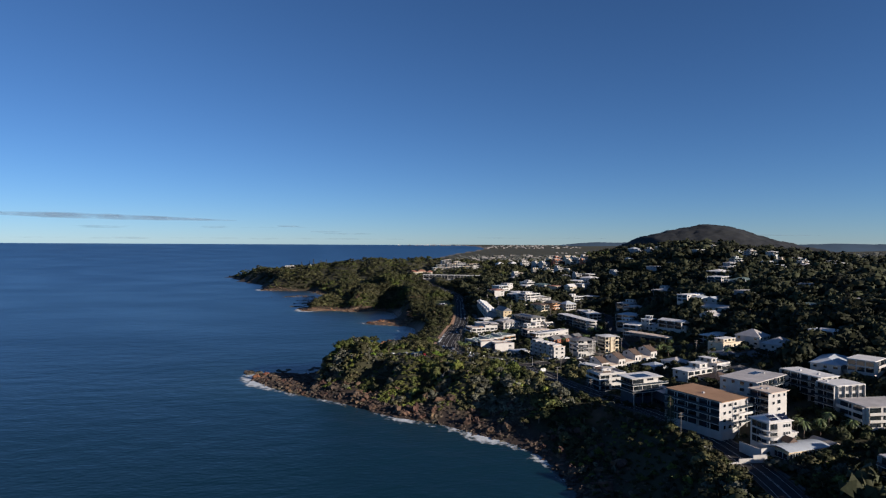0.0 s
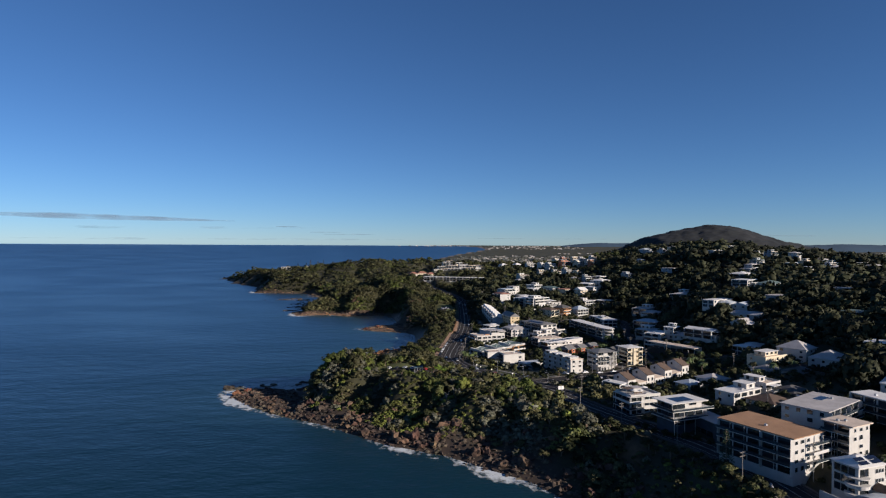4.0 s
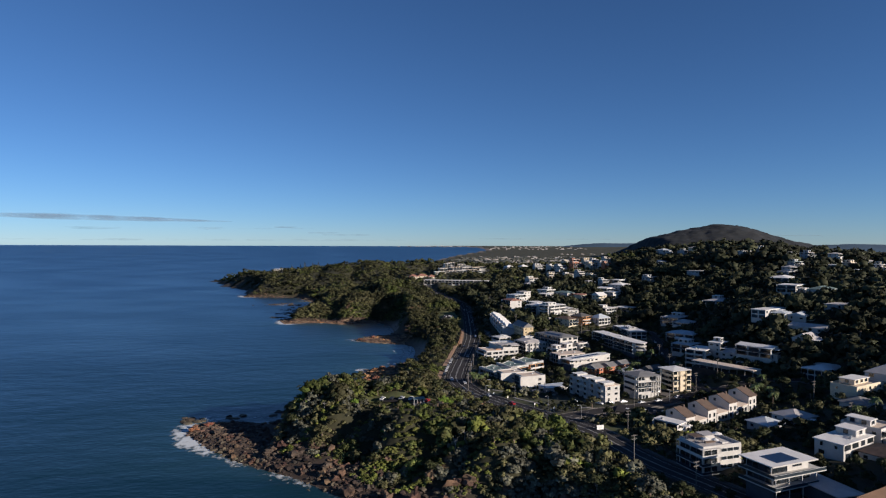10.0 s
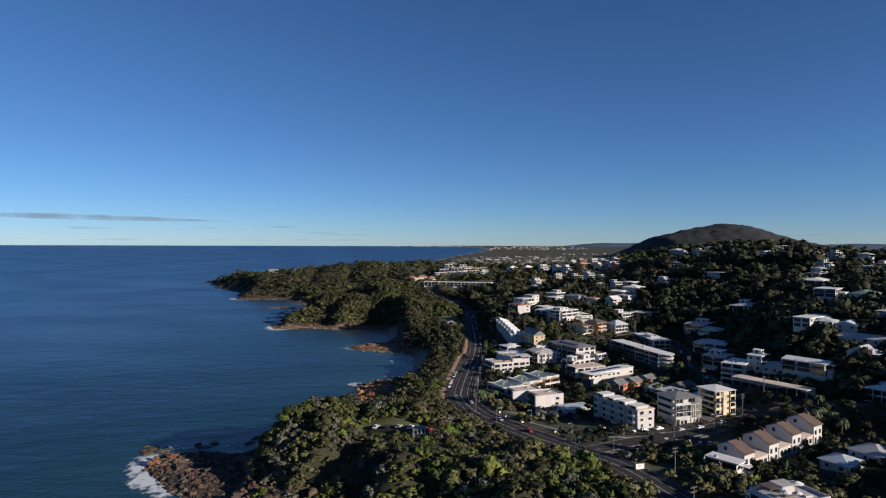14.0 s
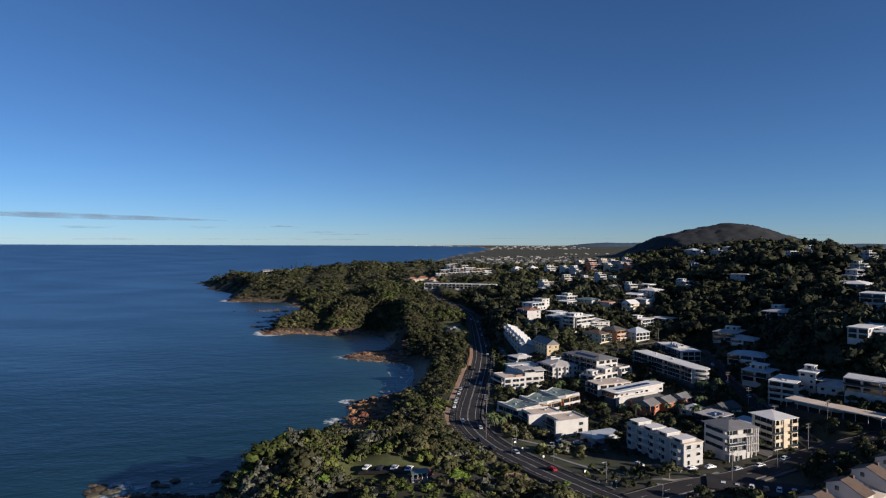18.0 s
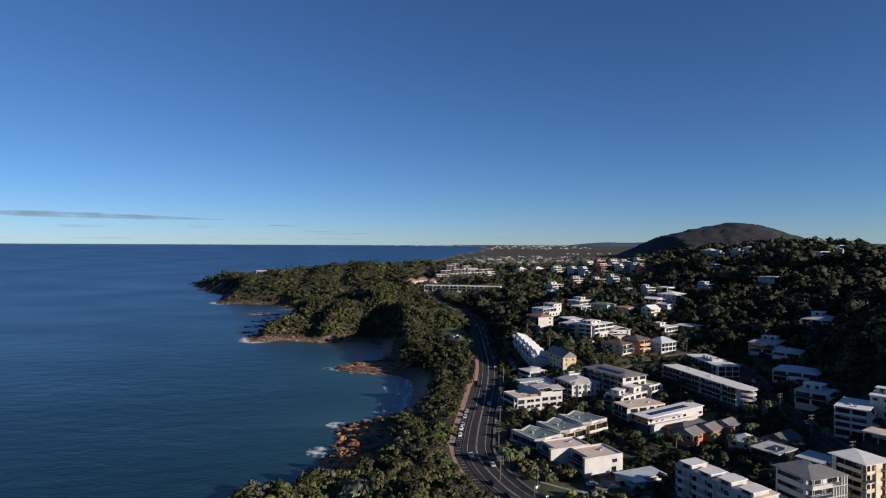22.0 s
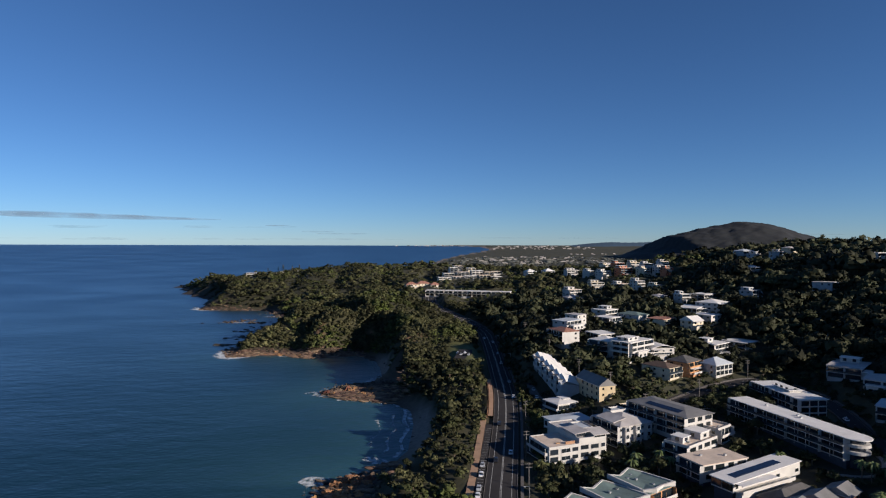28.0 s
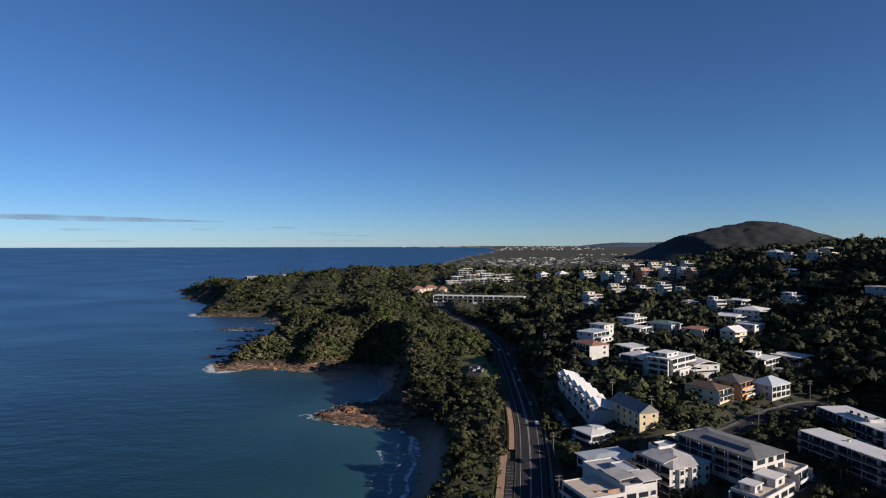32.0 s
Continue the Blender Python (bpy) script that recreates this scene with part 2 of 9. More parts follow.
def sea_material():
    m = bpy.data.materials.new("sea_water")
    m.use_nodes = True
    n, l = m.node_tree.nodes, m.node_tree.links
    b = n["Principled BSDF"]
    b.inputs["Roughness"].default_value = 0.9
    b.inputs["Specular IOR Level"].default_value = 0.0
    gloss = n.new("ShaderNodeBsdfAnisotropic")
    gloss.distribution = "BECKMANN"
    share = n.new("ShaderNodeFresnel")
    share.inputs["IOR"].default_value = 1.33
    gain = n.new("ShaderNodeMath")
    gain.operation = "MULTIPLY"
    gain.inputs[1].default_value = 1.4
    most = n.new("ShaderNodeMath")
    most.operation = "MINIMUM"
    most.inputs[1].default_value = 0.74
    wet = n.new("ShaderNodeMixShader")
    l.new(share.outputs[0], gain.inputs[0])
    l.new(gain.outputs[0], most.inputs[0])
    l.new(most.outputs[0], wet.inputs[0])
    l.new(b.outputs[0], wet.inputs[1])
    l.new(gloss.outputs[0], wet.inputs[2])
    l.new(wet.outputs[0], n["Material Output"].inputs["Surface"])
    at = n.new("ShaderNodeAttribute")
    at.attribute_name = "shallow"
    co = n.new("ShaderNodeTexCoord")
    stretch = n.new("ShaderNodeMapping")
    stretch.inputs["Rotation"].default_value = (0, 0, radians(-26))
    stretch.inputs["Scale"].default_value = (0.55, 1.0, 1.0)
    l.new(co.outputs["Object"], stretch.inputs["Vector"])
    patch = n.new("ShaderNodeTexNoise")
    patch.inputs["Scale"].default_value = 0.009
    patch.inputs["Detail"].default_value = 5
    l.new(stretch.outputs[0], patch.inputs["Vector"])
    deep = n.new("ShaderNodeMix")
    deep.data_type = "RGBA"
    deep.inputs["A"].default_value = (0.0023, 0.0145, 0.023, 1)
    deep.inputs["B"].default_value = (0.0058, 0.031, 0.042, 1)
    l.new(patch.outputs["Fac"], deep.inputs["Factor"])
    gust = n.new("ShaderNodeMapRange")
    gust.inputs["From Min"].default_value, gust.inputs["From Max"].default_value = 0.35, 0.65
    gust.inputs["To Min"].default_value, gust.inputs["To Max"].default_value = 0.40, 0.52
    l.new(patch.outputs["Fac"], gust.inputs["Value"])
    l.new(gust.outputs[0], gloss.inputs["Roughness"])
    mix = n.new("ShaderNodeMix")
    mix.data_type = "RGBA"
    mix.inputs["B"].default_value = (0.036, 0.092, 0.105, 1)
    l.new(at.outputs["Fac"], mix.inputs["Factor"])
    l.new(deep.outputs["Result"], mix.inputs["A"])
    l.new(mix.outputs["Result"], b.inputs["Base Color"])
    last = None
    for scale, strength, dist in ((0.02, 0.5, 1.5), (0.09, 0.7, 0.9), (0.45, 0.8, 0.28)):
        w = n.new("ShaderNodeTexNoise")
        w.inputs["Scale"].default_value = scale
        w.inputs["Detail"].default_value = 4
        l.new(stretch.outputs[0], w.inputs["Vector"])
        bp = n.new("ShaderNodeBump")
        bp.inputs["Strength"].default_value = strength
        bp.inputs["Distance"].default_value = dist
        l.new(w.outputs["Fac"], bp.inputs["Height"])
        if last:
            l.new(last.outputs[0], bp.inputs["Normal"])
        last = bp
    for shader in (b, gloss, share):
        l.new(last.outputs[0], shader.inputs["Normal"])
    return m


def veil_material(name, colour, low, high, scale, stretch):
    """Broken cover (surf foam, thin cloud): noise decides where it is there."""
    m = bpy.data.materials.new(name)
    m.use_nodes = True
    n, l = m.node_tree.nodes, m.node_tree.links
    b = n["Principled BSDF"]
    b.inputs["Base Color"].default_value = (*colour, 1)
    b.inputs["Roughness"].default_value = 0.9
    co = n.new("ShaderNodeTexCoord")
    mp = n.new("ShaderNodeMapping")
    mp.inputs["Scale"].default_value = stretch
    l.new(co.outputs["Object"], mp.inputs["Vector"])
    t = n.new("ShaderNodeTexNoise")
    t.inputs["Scale"].default_value = scale
    t.inputs["Detail"].default_value = 6
    l.new(mp.outputs[0], t.inputs["Vector"])
    at = n.new("ShaderNodeAttribute")
    at.attribute_name = "cover"
    mul = n.new("ShaderNodeMath")
    mul.operation = "ADD"
    l.new(t.outputs["Fac"], mul.inputs[0])
    l.new(at.outputs["Fac"], mul.inputs[1])
    r = n.new("ShaderNodeMapRange")
    r.inputs["From Min"].default_value, r.inputs["From Max"].default_value = low, high
    l.new(mul.outputs[0], r.inputs["Value"])
    l.new(r.outputs[0], b.inputs["Alpha"])
    return m


FOAM = veil_material("surf_foam", (0.56, 0.59, 0.60), 1.12, 1.38, 0.33, (1, 0.7, 1))
CLOUD = veil_material("thin_cloud", (0.16, 0.20, 0.26), 0.95, 1.9, 0.004, (1, 1, 5))
# ---- the lie of the land ----
def rise(x, y):
    """The far plain and sea lift gently towards the horizon, as they appear to do."""
    r = np.hypot(x, y)
    return 74.0 * np.clip((r - 2000.0) / 2900.0, 0, 1.0) ** 1.6


NEAR_COAST = [(80, -900), (78, 100), (70, 200), (64, 240), (61, 262), (57, 285), (47, 302), (24, 323), (9, 336), (-20, 351),
              (-55, 382), (-88, 402), (-112, 424), (-128, 442), (-130, 458), (-116, 463), (-92, 462), (-72, 480), (-58, 505),
              (-44, 536), (-54, 554), (-46, 572), (-53, 592), (-51, 603), (-39, 612), (-28, 618), (-20, 642), (-19, 682),
              (-22, 710), (-33, 727), (-58, 736), (-83, 750), (-72, 776), (-54, 783), (-48, 802), (-50, 825), (-58, 860),
              (-76, 888), (-95, 881), (-121, 872), (-138, 890), (-163, 888), (-185, 877)]
FAR_COAST = [(-198, 905), (-178, 960), (-204, 1003), (-190, 1080), (-210, 1151), (-255, 1236), (-352, 1240), (-362, 1290),
             (-393, 1396), (-470, 1500), (-532, 1624), (-588, 1728), (-520, 1745), (-440, 1705), (-330, 1725), (-200, 1800),
             (-80, 1950), (-70, 2500), (-8, 3180), (113, 3700), (235, 4050), (322, 4330), (300, 4600), (205, 4880), (-300, 5100),
             (5600, 5100), (5600, -900)]
COAST = np.array(NEAR_COAST + FAR_COAST, float)


def coast_distance(x, y):
    """Metres inland from the water's edge; negative out at sea."""
    x, y = np.asarray(x, float), np.asarray(y, float)
    best = np.full(x.shape, 1e9)
    inside = np.zeros(x.shape, bool)
    for (ax, ay), (bx, by) in zip(COAST, np.roll(COAST, -1, 0)):
        dx, dy = bx - ax, by - ay
        t = np.clip(((x - ax) * dx + (y - ay) * dy) / (dx * dx + dy * dy), 0, 1)
        best = np.minimum(best, np.hypot(x - ax - t * dx, y - ay - t * dy))
        if dy:
            inside ^= ((ay > y) != (by > y)) & (x < ax + (y - ay) / dy * dx)
    return np.where(inside, best, -best)


# spot heights (x, y, z) of the ground, area by area
HEADLAND_SPOTS = [(-105, 445, 3), (-78, 441, 6), (-66, 443, 19), (-56, 446, 25), (-42, 458, 22), (-45, 425, 22), (-8, 410, 19), (28, 370, 18), (-30, 400, 18), (75, 395, 16), (54, 431, 13.5),
                  (36, 464, 11.5), (24, 497, 9.5), (12, 533, 8.5), (17, 590, 9), (28, 650, 11), (32, 702, 13.5), (12, 776, 20.5),
                  (36, 827, 17), (35, 881, 20), (26, 915, 24), (-32, 560, 4), (-12, 560, 8), (-10, 780, 16), (-150, 960, 22),
                  (-20, 1000, 34), (70, 300, 13), (60, 340, 15)]
VILLAGE_SPOTS = [(60, 520, 6.5), (60, 560, 6), (50, 610, 8), (75, 625, 9), (58, 683, 8.5), (98, 625, 15), (100, 583, 9.5), (122, 550, 8.5),
                 (92, 477, 11), (120, 470, 13.5), (142, 470, 16), (144, 608, 15.5), (175, 606, 17), (188, 656, 20), (188, 692, 22),
                 (80, 668, 18.5), (64, 690, 17), (57, 722, 23.5), (112, 728, 30), (106, 762, 30), (124, 704, 23), (156, 707, 23.5), (174, 750, 27),
                 (225, 882, 48), (195, 835, 42), (160, 805, 37), (85, 781, 37), (130, 846, 38), (190, 1005, 48), (218, 1050, 55)]
SLOPE_SPOTS = [(185, 577, 20), (190, 535, 20), (205, 505, 28), (178, 497, 22), (222, 470, 27), (233, 506, 35), (241, 567, 48), (262, 707, 40),
               (219, 670, 27), (325, 690, 61), (319, 628, 57), (150, 520, 12), (130, 278, 20), (115, 308, 16), (155, 273, 22), (190, 285, 25),
               (200, 260, 23), (143, 246, 20), (150, 238, 17), (115, 325, 19), (104, 348, 16), (116, 401, 15), (145, 422, 15.5),
               (160, 432, 17), (154, 351, 23), (172, 362, 25), (213, 425, 28), (261, 398, 40), (224, 330, 33)]
RIDGE_SPOTS = [(310, 1200, 69), (350, 1050, 86), (450, 1050, 92), (400, 900, 85), (430, 780, 72), (440, 650, 68), (420, 500, 62), (380, 380, 58),
               (600, 900, 70), (600, 500, 62), (340, 200, 40), (200, 130, 24), (300, 60, 34), (500, 0, 40), (150, 0, 20), (900, 1200, 40)]
SOUTH_SPOTS = [(28, 1062, 36), (45, 1290, 41), (-30, 1200, 36), (145, 1315, 44), (240, 1090, 62), (-160, 1400, 56), (-30, 1450, 54), (-385, 1590, 29),
               (-520, 1690, 14), (-330, 1420, 28), (-240, 1300, 30), (120, 1500, 44), (320, 1500, 46), (0, 2150, 8), (600, 2100, 14),
               (1300, 1600, 14), (1500, 300, 20), (4900, 4900, 6), (0, 4900, 4), (4900, -900, 10), (1200, 3000, 6), (-588, -900, 5)]
SPUR_SPOTS = [(-150, 1050, 20), (-125, 1050, 31), (-95, 1050, 39), (-60, 1040, 43), (-190, 1160, 5), (-150, 1175, 9), (-100, 1190, 18), (-60, 955, 40), (-100, 950, 34),
              (-22, 835, 27), (0, 862, 27), (-40, 905, 28), (-300, 1330, 34)]
SPOTS = np.array(HEADLAND_SPOTS + VILLAGE_SPOTS + SLOPE_SPOTS + RIDGE_SPOTS + SOUTH_SPOTS + SPUR_SPOTS, float)
_k = np.hypot(SPOTS[:, None, 0] - SPOTS[None, :, 0], SPOTS[:, None, 1] - SPOTS[None, :, 1])
_w = np.linalg.solve(_k - 2.0 * np.eye(len(SPOTS)), SPOTS[:, 2] - 20.0)

# road lines (x, y, z)
MAIN_ROAD = [(118, 150, 13), (128, 215, 15), (126, 262, 16), (117, 300, 16), (100, 330, 16.5), (84, 360, 16.5), (70, 402, 16), (54, 431, 13.8), (36, 464, 11.8),
             (22, 497, 9.8), (14.5, 531, 9), (16, 560, 9), (20, 592, 9.3), (24.5, 626, 10.2), (29, 662, 11.5), (32.5, 702, 13.5), (34, 760, 16),
             (35.2, 827, 18), (34, 881, 20.5), (25, 915, 24), (5, 955, 29), (-15, 1010, 33), (-18, 1090, 36)]
SIDE_STREET = [(64, 425, 14.6), (85, 436, 14.6), (111, 446, 14.8), (135, 458, 15.6), (153, 467, 16.6), (172, 472, 19), (192, 474, 22), (212, 450, 26), (222, 380, 31)]
BACK_STREET = [(153, 468, 16.6), (160, 500, 15), (166, 540, 14.6), (172, 575, 15.8), (177, 606, 17), (186, 640, 19.4), (189, 670, 21), (176, 692, 22.5), (150, 684, 21.5), (118, 664, 18), (98, 655, 17)]


def smooth_line(points, step=3.0):
    p = np.array(points, float)
    out = []
    for i in range(len(p) - 1):
        a, b, c, d = p[max(i - 1, 0)], p[i], p[i + 1], p[min(i + 2, len(p) - 1)]
        n = max(2, int(np.linalg.norm(c - b) / step))
        for t in np.arange(n) / n:
            out.append(0.5 * (2 * b + (c - a) * t + (2 * a - 5 * b + 4 * c - d) * t * t + (3 * b - a - 3 * c + d) * t ** 3))
    out.append(p[-1])
    return np.array(out)


ROADS = [(smooth_line(MAIN_ROAD), 7.5), (smooth_line(SIDE_STREET), 4.5), (smooth_line(BACK_STREET), 4.0)]


def near_line(line, x, y):
    """Distance to a line and its height there."""
    best, zz = np.full(x.shape, 1e9), np.zeros(x.shape)
    for a, b in zip(line[:-1:2], line[2::2]):
        d = b - a
        t = np.clip(((x - a[0]) * d[0] + (y - a[1]) * d[1]) / (d[0] ** 2 + d[1] ** 2), 0, 1)
        r = np.hypot(x - a[0] - t * d[0], y - a[1] - t * d[1])
        zz = np.where(r < best, a[2] + t * d[2], zz)
        best = np.minimum(best, r)
    return best, zz


def smoothstep(v):
    v = np.clip(v, 0, 1)
    return v * v * (3 - 2 * v)


def ground(x, y, roads=True):
    """Height of the ground."""
    x, y = np.asarray(x, float), np.asarray(y, float)
    z = np.full(x.shape, 20.0)
    for (sx, sy, _), w in zip(SPOTS, _w):
        z += w * np.hypot(x - sx, y - sy)
    z = np.maximum(z, 2.5)
    bush = np.clip(np.maximum.reduce([(20 - x) / 60, (y - 780) / 200, (x - 215) / 80]), 0, 1) * np.clip(1.5 - y / 2600, 0, 1)
    fold = np.abs(np.sin(x * 0.043 + 0.9 * np.sin(y * 0.021) + y * 0.017)) + 0.6 * np.abs(np.sin(y * 0.051 - x * 0.023 + 1.1 * np.sin(x * 0.03)))
    z += bush * (np.where((x > 200) & (y < 800), 2.5, 8.0) * (fold - 0.85) + 2.0 * np.sin(x * 0.13 + 1.3 * np.sin(y * 0.09)) * np.sin(y * 0.11 + x * 0.05))
    z = np.maximum(z, 2.5)
    if roads:
        for line, half in ROADS:
            far = (x < line[:, 0].min() - 40) | (x > line[:, 0].max() + 40) | (y < line[:, 1].min() - 40) | (y > line[:, 1].max() + 40)
            d, rz = near_line(line, x, y)
            k = np.where(far, 0, 1 - smoothstep((d - half - 2.5) / 7.0))
            z = z * (1 - k) + (rz - np.where(d < half + 2.5, 1.5, 1.0)) * k
    d = coast_distance(x, y)
    beach = np.exp(-(((x + 12) / 22) ** 2 + ((y - 665) / 52) ** 2)) + np.exp(-(((x + 48) / 20) ** 2 + ((y - 832) / 40) ** 2))
    platform = np.clip(1.6 - np.hypot((x + 40) / 20, (y - 568) / 52), 0, 1)
    width = 17 + 14 * platform + 6 * np.clip(beach, 0, 1) + np.where((x < -85) & (y < 500), 14, 0) + 22 * np.clip((y - 840) / 60, 0, 1) + 34 * np.clip((345 - y) / 50, 0, 1) * (x > 20)
    up = smoothstep(d / width) ** 1.15
    # the headland's front: a broad apron of fallen rock below a steep scrubby face
    front = smoothstep((64 - x) / 25) * smoothstep((505 - y) / 35)
    apron = 0.20 * smoothstep(d / 12) + 0.14 * smoothstep((d - 8) / 16) + 0.66 * smoothstep((d - 20) / 17)
    up = up * (1 - front) + apron * front
    # gullies and ribs down the headland's face from the rim to the rocks
    along = -0.69 * x + 0.72 * y
    cut = sum(deep * np.exp(-((along + lean * (d - 25) - at) / wide) ** 2) for at, wide, deep, lean in ((323, 4.0, 10.0, 0.1), (305, 4.5, 12.0, 0.15), (293, 5.0, -5.0, 0.12), (275, 8.0, 14.0, 0.1), (247, 5.0, -4.0, 0.1), (258, 3.5, 8.0, 0.1), (226, 7.0, 10.0, 0.0)))
    z = z - front * cut * smoothstep((d - 8) / 10) * smoothstep((48 - d) / 14)
    # low rock shelves: the headland's tip, the platform and the spit
    west = smoothstep((x + 80) / 13)
    z = np.where((y < 505) & (x < -60), np.minimum(z, 3.0 + 40 * west), z)
    spit = smoothstep((y - 722) / 10) * smoothstep((800 - y) / 10)
    z = np.where(x < -20, np.minimum(z, 60 * (1 - spit) + spit * (1.7 + 30 * smoothstep((x + 36) / 16))), z)
    z = np.minimum(z, np.where(platform > 0.35, 2.6 + 12 * smoothstep((x + 34) / 24), 1e3))
    z = np.where(d > 0, z * up + 0.25 * np.clip(d, 0, 3), np.maximum(-5.0, d * 0.25))
    return z + rise(x, y)


def gz(x, y):
    return float(ground(np.array([x]), np.array([y]))[0])


def link_mesh(name, verts, faces, material, attrs=(), smooth=False, normals=None):
    me = bpy.data.meshes.new(name)
    verts, faces = np.asarray(verts, np.float32), np.asarray(faces, np.int32)
    me.vertices.add(len(verts))
    me.vertices.foreach_set("co", verts.ravel())
    k = faces.shape[1]
    me.loops.add(faces.size)
    me.loops.foreach_set("vertex_index", faces.ravel())
    me.polygons.add(len(faces))
    me.polygons.foreach_set("loop_start", np.arange(0, faces.size, k, dtype=np.int32))
    me.polygons.foreach_set("loop_total", np.full(len(faces), k, np.int32))
    me.update(calc_edges=True)
    me.polygons.foreach_set("use_smooth", np.full(len(faces), smooth))
    for key, vals in attrs:
        at = me.attributes.new(key, "FLOAT", "POINT")
        at.data.foreach_set("value", np.asarray(vals, np.float32))
    if normals is not None:
        me.normals_split_custom_set_from_vertices(normals.tolist())
    if material:
        me.materials.append(material)
    return new(name, me)


def axis(lo, hi, step, far_lo, far_hi, growth=1.16):
    core = list(np.arange(lo, hi + step, step))
    s, v = step, hi
    while v < far_hi:
        s = min(s * growth, 260)
        v += s
        core.append(min(v, far_hi))
    s, v = step, lo
    while v > far_lo:
        s = min(s * growth, 260)
        v -= s
        core.insert(0, max(v, far_lo))
    return np.array(core)


def sheet(xs, ys):
    X, Y = np.meshgrid(xs, ys)
    i = np.arange(X.size).reshape(X.shape)
    f = np.stack([i[:-1, :-1], i[:-1, 1:], i[1:, 1:], i[1:, :-1]], -1).reshape(-1, 4)
    return X.ravel(), Y.ravel(), f


EARTH = [(-27, 388, 2.2, 1.8), (-44, 402, 2.4, 2.0), (2, 372, 2.0, 1.6), (88, 306, 4, 5), (-68, 908, 3, 2.5), (-20, 834, 4, 2.5), (-30, 818, 3, 2), (-114, 900, 3, 2)]


def build_ground():
    gx, gy, gf = sheet(axis(-140, 330, 4.0, -4900, 4900, 1.12), axis(190, 960, 4.0, -900, 4960, 1.08))
    z = ground(gx, gy)
    d = coast_distance(gx, gy)
    nz = np.array([noise.noise((a * 0.05, b * 0.05, 0)) for a, b in zip(gx, gy)])
    beach = np.clip(1.3 * (np.exp(-(((gx + 10) / 20) ** 2 + ((gy - 668) / 50) ** 2)) + np.exp(-(((gx + 46) / 18) ** 2 + ((gy - 832) / 40) ** 2))), 0, 1)
    far_beach = (gy > 1900) & (d < 26)
    rocky = np.clip(1.5 - (d + nz * 9) / np.where((gy < 500) & (gx < 60), 17.0, 7.0) + 1.3 * ((gx < -26) & (gy > 730) & (gy < 795)) + 1.2 * ((gx < -80) & (gy < 480)) + 1.4 * np.clip(1.5 - np.hypot((gx + 40) / 20, (gy - 568) / 52), 0, 1), 0, 1) * (gy < 1800) * (1 - beach)
    sandy = np.clip(beach * np.clip((20 - d) / 4, 0, 1) * np.clip((6.5 - z) / 2.5, 0, 1) + far_beach, 0, 1)
    mown = np.exp(-(((gx - 78) / 14) ** 2 + ((gy - 401) / 8) ** 2)) + np.exp(-(((gx - 94) / 9) ** 2 + ((gy - 657) / 6) ** 2)) \
        + np.exp(-(((gx - 13) / 14) ** 2 + ((gy - 792) / 32) ** 2)) + 0.7 * np.exp(-(((gx + 22) / 22) ** 2 + ((gy - 440) / 8) ** 2)) \
        + 0.7 * np.exp(-(((gx - 58) / 16) ** 2 + ((gy - 466) / 9) ** 2)) + 0.7 * np.exp(-(((gx - 78) / 16) ** 2 + ((gy - 450) / 5) ** 2)) + 0.7 * np.exp(-(((gx - 42) / 7) ** 2 + ((gy - 495) / 14) ** 2)) \
        + 0.6 * np.exp(-(((gx - 152) / 10) ** 2 + ((gy - 486) / 6) ** 2)) + 0.6 * np.exp(-(((gx - 118) / 12) ** 2 + ((gy - 690) / 9) ** 2))
    town = np.exp(-(((gx - 95) / 65) ** 2 + ((gy - 550) / 170) ** 2)) * 0.8 + 0.7 * np.exp(-(((gx - 140) / 50) ** 2 + ((gy - 320) / 90) ** 2))
    ob = link_mesh("ground", np.stack([gx, gy, z], 1), gf, ground_material(),
                   (("rocky", rocky), ("sandy", sandy), ("earth", np.clip(sum(1.2 * np.exp(-(((gx - a) / (c + 2)) ** 2 + ((gy - b) / (e + 2)) ** 2)) for a, b, c, e in EARTH), 0, 1)), ("mown", np.clip(mown, 0, 1)), ("town", np.clip(town, 0, 0.55))), True)
    return tagged(ob, "hilly coastal land with bushland soil, rocky shore and small coves", "ground", kind="structure")


def build_sea():
    sx, sy, sf = sheet(axis(-240, 100, 8.0, -4900, 1500, 1.15), axis(180, 1000, 8.0, -900, 4960, 1.12))
    d = coast_distance(sx, sy)
    shallow = 0.30 * np.exp(np.minimum(d, 0) / 40.0) * (sy > 380) + 0.70 * np.exp(np.minimum(d, 0) / 30.0) * (sy > 600) * (sy < 900) + 0.12 * np.exp(np.minimum(d, 0) / 30.0) + 0.22 * np.exp(-(((sx + 70) / 80) ** 2 + ((sy - 690) / 120) ** 2)) + 0.30 * np.exp(-((sy - 1050) / 330) ** 2)
    ob = link_mesh("sea", np.stack([sx, sy, rise(sx, sy)], 1), sf, sea_material(), (("shallow", np.clip(shallow, 0, 1)),), True)
    return tagged(ob, "deep blue ocean with low ripples, greener in the coves", "water", kind="structure")


build_ground()
build_sea()
# ---- building kit ----
def part(name, bm, material, parent, label=""):
    """Links a bmesh as one mesh object under a thing or under a part."""
    me = bpy.data.meshes.new(name)
    bm.to_mesh(me)
    bm.free()
    me.materials.append(material)
    return hang(name, me, parent, label)


def hang(name, me, parent, label="", m=None):
    ob = new(name, me)
    ob.parent = parent
    if m is not None:
        ob.matrix_basis = m
    if label:
        tagged(ob, label)
    return ob


def thing(name, m, label, category, group=""):
    ob = new(name)
    ob.empty_display_size = 0.3
    ob.matrix_basis = m
    return tagged(ob, label, category, group)


